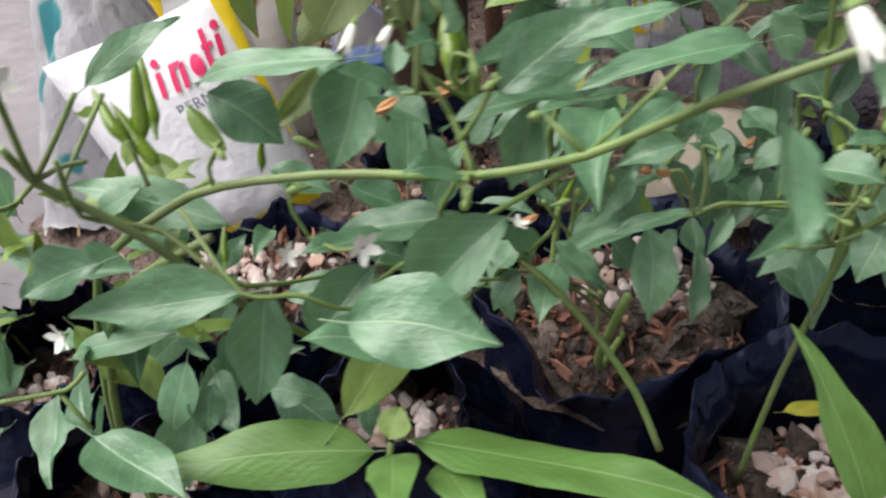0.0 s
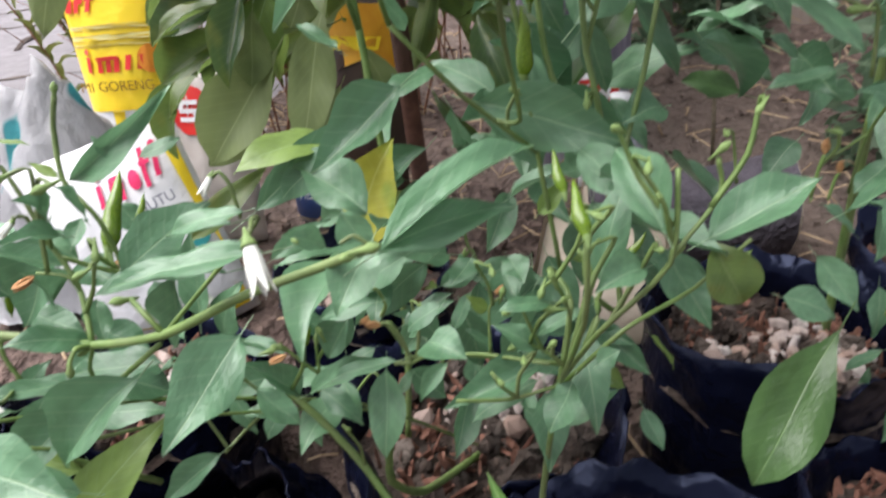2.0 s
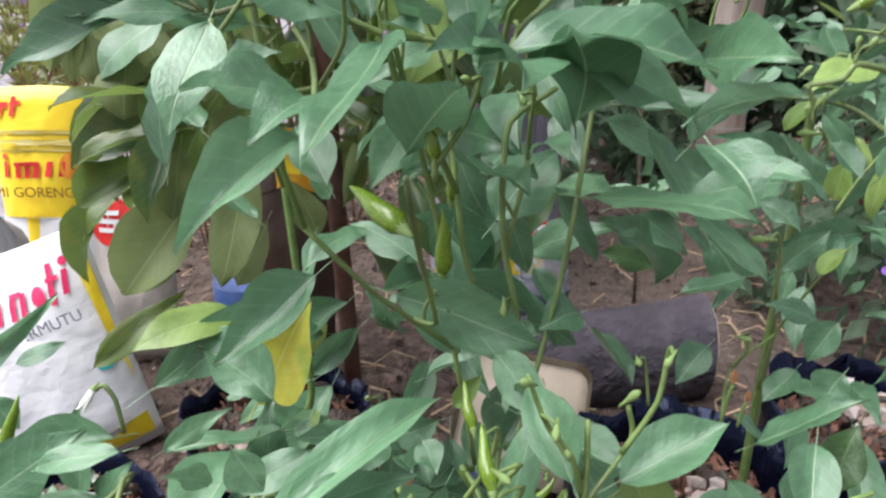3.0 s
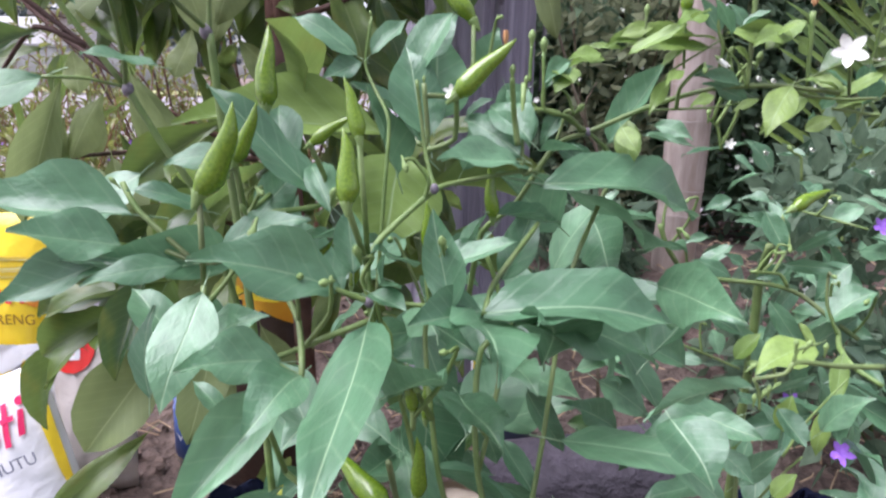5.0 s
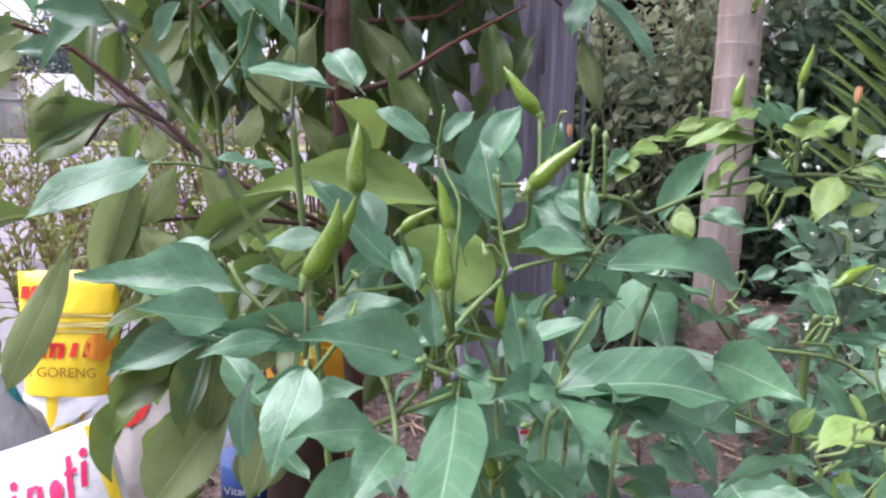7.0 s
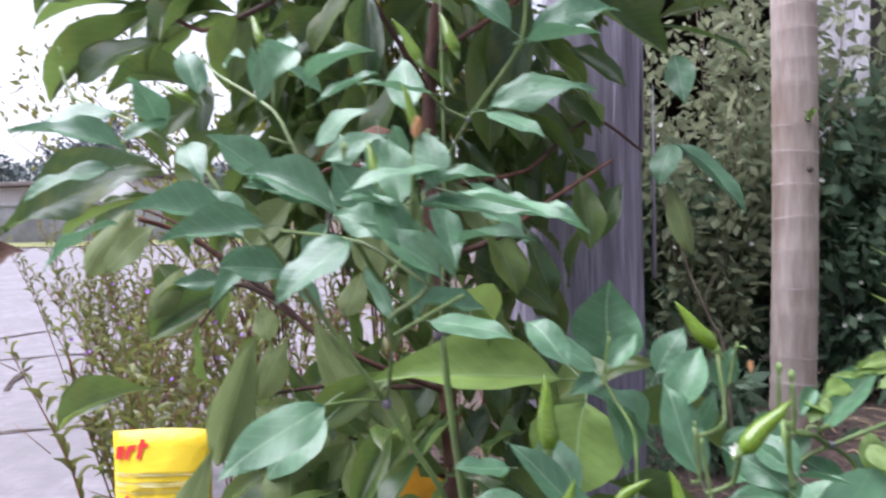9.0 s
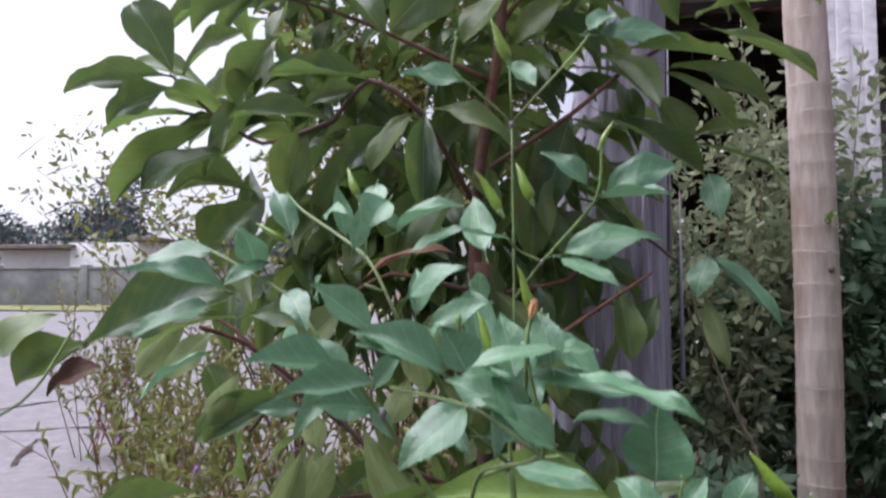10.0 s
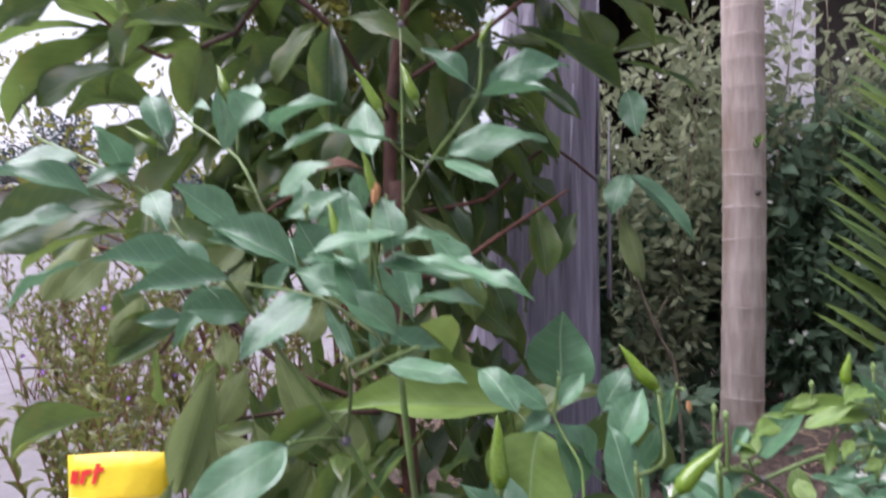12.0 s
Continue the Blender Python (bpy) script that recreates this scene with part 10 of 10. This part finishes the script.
# ---- palm fronds ----
def frond(plant, base, tip, start, leaflet, step, wide, seed):
    """One feather leaf: a midrib that bends a little, with paired narrow leaflets slanting upwards from start on."""
    rng = random.Random(seed)
    b, t = Vector(base), Vector(tip)
    long = (t - b).length
    bend = Vector((0.012, 0.03, 0))
    rib = [b.lerp(t, f) + bend * 4 * f * (1 - f) for f in (0, 0.25, 0.5, 0.75, 1)]
    stem(plant, rib, 0.0042, 0.0014, "midrib", M_STEM, 6)
    up = (t - b).normalized()
    for k in range(int((1 - start) * long / step)):
        f = start + k * step / long
        p = b.lerp(t, f) + bend * 4 * f * (1 - f)
        for s in (-1, 1):
            d = Vector((0.84 * s, -0.12 * rng.random(), 0)) + up * rng.uniform(0.42, 0.6)
            d = d * leaflet * (1.08 - 0.75 * max(0, f - 0.6)) * rng.uniform(0.88, 1.08) + Vector((0, rng.uniform(-0.02, 0.02), 0))
            leaf(plant, "p", p + up * step * (0.25 * s + rng.uniform(-0.1, 0.1)), p + d, wide * rng.uniform(0.8, 1.15), rng.uniform(-25, 25), k, (0.2 * s, -0.7, 0.7))


KINDS["p"] = leaf_set("leaflet", strap, M_FERN, 4, (-0.03, 0.06), (0.02, 0.10), petiole=0, segs=6, wave=0.12)
palm = thing("palm", "young palm with bright feathery fronds", "palm", (1.050, 1.44, 0.2))
frond(palm, (1.050, 1.43, 0.30), (1.055, 1.37, 1.08), 0.42, 0.175, 0.034, 0.0240, 81)
frond(palm, (1.055, 1.47, 0.30), (1.080, 1.50, 1.00), 0.26, 0.165, 0.036, 0.0220, 82)
frond(palm, (1.060, 1.45, 0.30), (1.190, 1.42, 1.04), 0.30, 0.17, 0.036, 0.0220, 83)
for k, (b, t, w) in enumerate((((1.055, 1.37, 1.08), (0.970, 1.35, 1.20), 0.014), ((1.055, 1.37, 1.08), (1.110, 1.36, 1.20), 0.014), ((1.056, 1.375, 1.03), (0.915, 1.33, 1.075), 0.020))):
    leaf(palm, "p", b, t, w, 10 * k, k)
stem(palm, ((1.050, 1.44, 0.2), (1.050, 1.44, 0.34)), 0.03, 0.02, "trunk", M_BARK, 8)


# ---- dry vine beside the post ----
def dry_vine():
    g = thing("dry_vine", "thin dry brown vine climbing beside the grey post", "vine", (0.618, 1.240, 0.125))
    stem(g, ((0.618, 1.240, 0.125), (0.588, 1.220, 0.507), (0.565, 1.220, 0.571), (0.541, 1.220, 0.627), (0.526, 1.220, 0.671), (0.507, 1.220, 0.724), (0.501, 1.220, 0.764)), 0.0032, 0.0014, "branch", M_DRYSTALK, 5)
    stem(g, ((0.565, 1.220, 0.571), (0.558, 1.215, 0.604), (0.571, 1.210, 0.636)), 0.0016, 0.0010, "branch", M_DRYSTALK, 5)


dry_vine()

# ---- twiggy flowering weeds by the road ----
def flowering_weed(at, high, spread, seed, stalks=13):
    """Reddish upright stalks with narrow leaves set all along them, and a few tiny flowers."""
    rng = random.Random(seed)
    g = thing("flowering_weed", "reddish-stemmed weed with narrow leaves and purple flowers", "weed", at, "weeds along the road")
    bm = bmesh.new()
    for k in range(stalks):
        foot = Vector((rng.uniform(-1, 1) * spread * 0.5, rng.uniform(-1, 1) * spread * 0.3, 0))
        top = foot + Vector((rng.uniform(-1, 1) * spread, rng.uniform(-1, 1) * spread * 0.3, high * rng.uniform(0.55, 1.1)))
        bow = Vector((rng.uniform(-0.03, 0.03), 0, 0.02))
        stem(g, (Vector(at) + foot, Vector(at) + (foot + top) / 2 + bow, Vector(at) + top), 0.0026, 0.001, "stalk", M_WEEDSTEM, 4)
        v, turn = 0.25, rng.uniform(0, 6.28)
        while v < 1.0:
            v += rng.uniform(0.025, 0.05)
            turn += 2.4
            p = foot.lerp(top, v) + bow * 2 * v * (1 - v) * 2
            out = Vector((math.cos(turn), math.sin(turn), rng.uniform(0.3, 1.3))).normalized()
            long = rng.uniform(0.028, 0.052) * (1.15 - 0.4 * v)
            n = (Vector((-out.x, -out.y, 1.0)) - out * Vector((-out.x, -out.y, 1.0)).dot(out)).normalized()
            m = Matrix((out.cross(n), out, n)).transposed().to_4x4()
            blade(bm, elliptic, rng.uniform(0.05, 0.25), 0.3, 0, 0.4, rng.uniform(0, 6), 4, 0, Matrix.Translation(p) @ m @ Matrix.Diagonal((long * rng.uniform(0.18, 0.3), long, long, 1)), 1)
        for j in range(2):
            p = Vector(at) + foot.lerp(top, rng.uniform(0.5, 0.95))
            q = p + Vector((rng.uniform(-1, 1), rng.uniform(-1, 1), rng.uniform(0.3, 1))) * 0.06
            stem(g, (p, q), 0.0010, 0.0006, "twig", M_WEEDSTEM, 3)
            if rng.random() < 0.12:
                place(new("flower", PURPLE), g, along(q, q + Vector((rng.uniform(-1, 1), -1, 0.6)), rng.uniform(0.008, 0.013)))
    tagged(part("foliage", bm, M_WEED, g), kind="stuff")


M_WEEDSTEM = plain("reddish_weed_stem", (0.15, 0.065, 0.04), (0.25, 0.12, 0.065), 60.0, 0.8)
PURPLE = flower_mesh("flower", M_PURPLE, 70)
for k, (x, y, hgt, spr) in enumerate(((-0.55, 1.75, 0.5, 0.16), (-0.34, 1.62, 0.55, 0.16), (-0.14, 1.85, 0.6, 0.18), (0.06, 2.05, 0.62, 0.2), (0.26, 2.2, 0.6, 0.2), (-0.75, 2.1, 0.4, 0.16), (-0.42, 2.3, 0.62, 0.2), (-0.28, 1.25, 0.42, 0.14), (-0.12, 1.42, 0.46, 0.15), (-0.42, 1.45, 0.42, 0.15), (0.04, 1.55, 0.5, 0.16))):
    flowering_weed((x, y, height(x, y)), hgt, spr, 90 + k)
for at in ((0.601, 0.600, 0.432), (0.611, 0.680, 0.424), (0.696, 0.750, 0.534)):
    place(new("flower", PURPLE), right_plant, along(at, (at[0], at[1] - 1, at[2] + 0.5), 0.015))
for k, (x, y, hgt, spr) in enumerate(((-0.95, 2.5, 0.66, 0.3), (-0.6, 2.6, 0.70, 0.3), (-1.25, 2.7, 0.62, 0.3))):
    flowering_weed((x, y, 0.13), hgt, spr, 130 + k, 30)


def tall_weed(at, high, seed):
    """Upright leafy weed beside the shed."""
    rng = random.Random(seed)
    g = thing("tall_weed", "tall upright weed with small leaves", "weed", at, "weeds before the shed")
    bodies = []
    for k in range(6):
        top = Vector((rng.uniform(-0.16, 0.16), rng.uniform(-0.1, 0.1), high * rng.uniform(0.65, 1.05)))
        stem(g, (Vector(at), Vector(at) + top * 0.5, Vector(at) + top), 0.003, 0.001, "stalk", M_DRYSTALK, 4)
        for j in range(2):
            p = Vector(at) + top * rng.uniform(0.55, 0.98) + Vector((rng.uniform(-0.03, 0.03), -0.03, 0))
            bloom(g, "star", p, p + Vector((rng.uniform(-1, 1), -1, rng.uniform(-0.3, 0.8))), rng.uniform(0.008, 0.014))
        for j in range(9):
            bodies.append((top * (0.25 + 0.085 * j), (0.06, 0.05, 0.06), 26))
    c = leaf_cloud("foliage", bodies, 0.036, M_WEED2, seed)
    c.parent = g
    tagged(c, kind="stuff")


M_WEED2 = leaf_material("pale_weed_leaf", (0.130, 0.160, 0.095), (0.310, 0.340, 0.205), (0.30, 0.34, 0.20), veins=4, rough=0.6, gloss=0.25, through_light=0.45)
for k, (x, y, hgt) in enumerate(((1.22, 1.95, 1.05), (1.48, 2.1, 1.2), (0.98, 1.95, 1.15), (0.72, 1.80, 1.0), (0.86, 2.05, 1.2), (0.60, 2.05, 0.9), (1.75, 2.0, 1.1))):
    tall_weed((x, y, 0.24), hgt, 140 + k)


def tall_shrub(at, high, spread, seed, stalks, count, low, label, lean=0.0):
    """Airy shrub with thin stems and small yellowish leaves."""
    rng = random.Random(seed)
    g = thing("tall_shrub", label, "shrub", at)
    bodies = []
    for k in range(stalks):
        top = Vector((lean + (2 * (k + rng.random()) / stalks - 1) * spread, rng.uniform(-0.12, 0.12), high * rng.uniform(0.8, 1.05)))
        mid = top * 0.5 + Vector((rng.uniform(-0.04, 0.04) - 0.25 * lean, 0, 0.05))
        stem(g, (Vector(at), Vector(at) + mid, Vector(at) + top), 0.004, 0.001, "stalk", M_BARK, 5)
        for j in range(8):
            f = low + (1.04 - low) * j / 7
            p = top * f + 4 * f * (1 - f) * (mid - top * 0.5)
            q = p + Vector((rng.uniform(-0.10, 0.10), rng.uniform(-0.06, 0.06), rng.uniform(-0.02, 0.09)))
            stem(g, (Vector(at) + p, Vector(at) + q), 0.0016, 0.0007, "twig", M_BARK, 4)
            bodies.append((q, (0.075, 0.05, 0.06), count))
    c = leaf_cloud("foliage", bodies, 0.027, M_SHRUBLEAF, seed)
    c.parent = g
    tagged(c, kind="stuff")


M_SHRUBLEAF = leaf_material("yellowish_shrub_leaf", (0.055, 0.075, 0.022), (0.26, 0.26, 0.05), (0.27, 0.28, 0.1), veins=4, spots=(0.10, 0.065, 0.035), through_light=0.35)
tall_shrub((0.0, 1.72, height(0.0, 1.72)), 1.50, 0.36, 161, 12, 125, 0.52, "airy tall shrub with small yellowish-green leaves")
tall_shrub((-0.30, 1.95, height(-0.30, 1.95)), 1.02, 0.28, 162, 7, 15, 0.62, "thin twiggy shrub with sparse small leaves", -0.55)
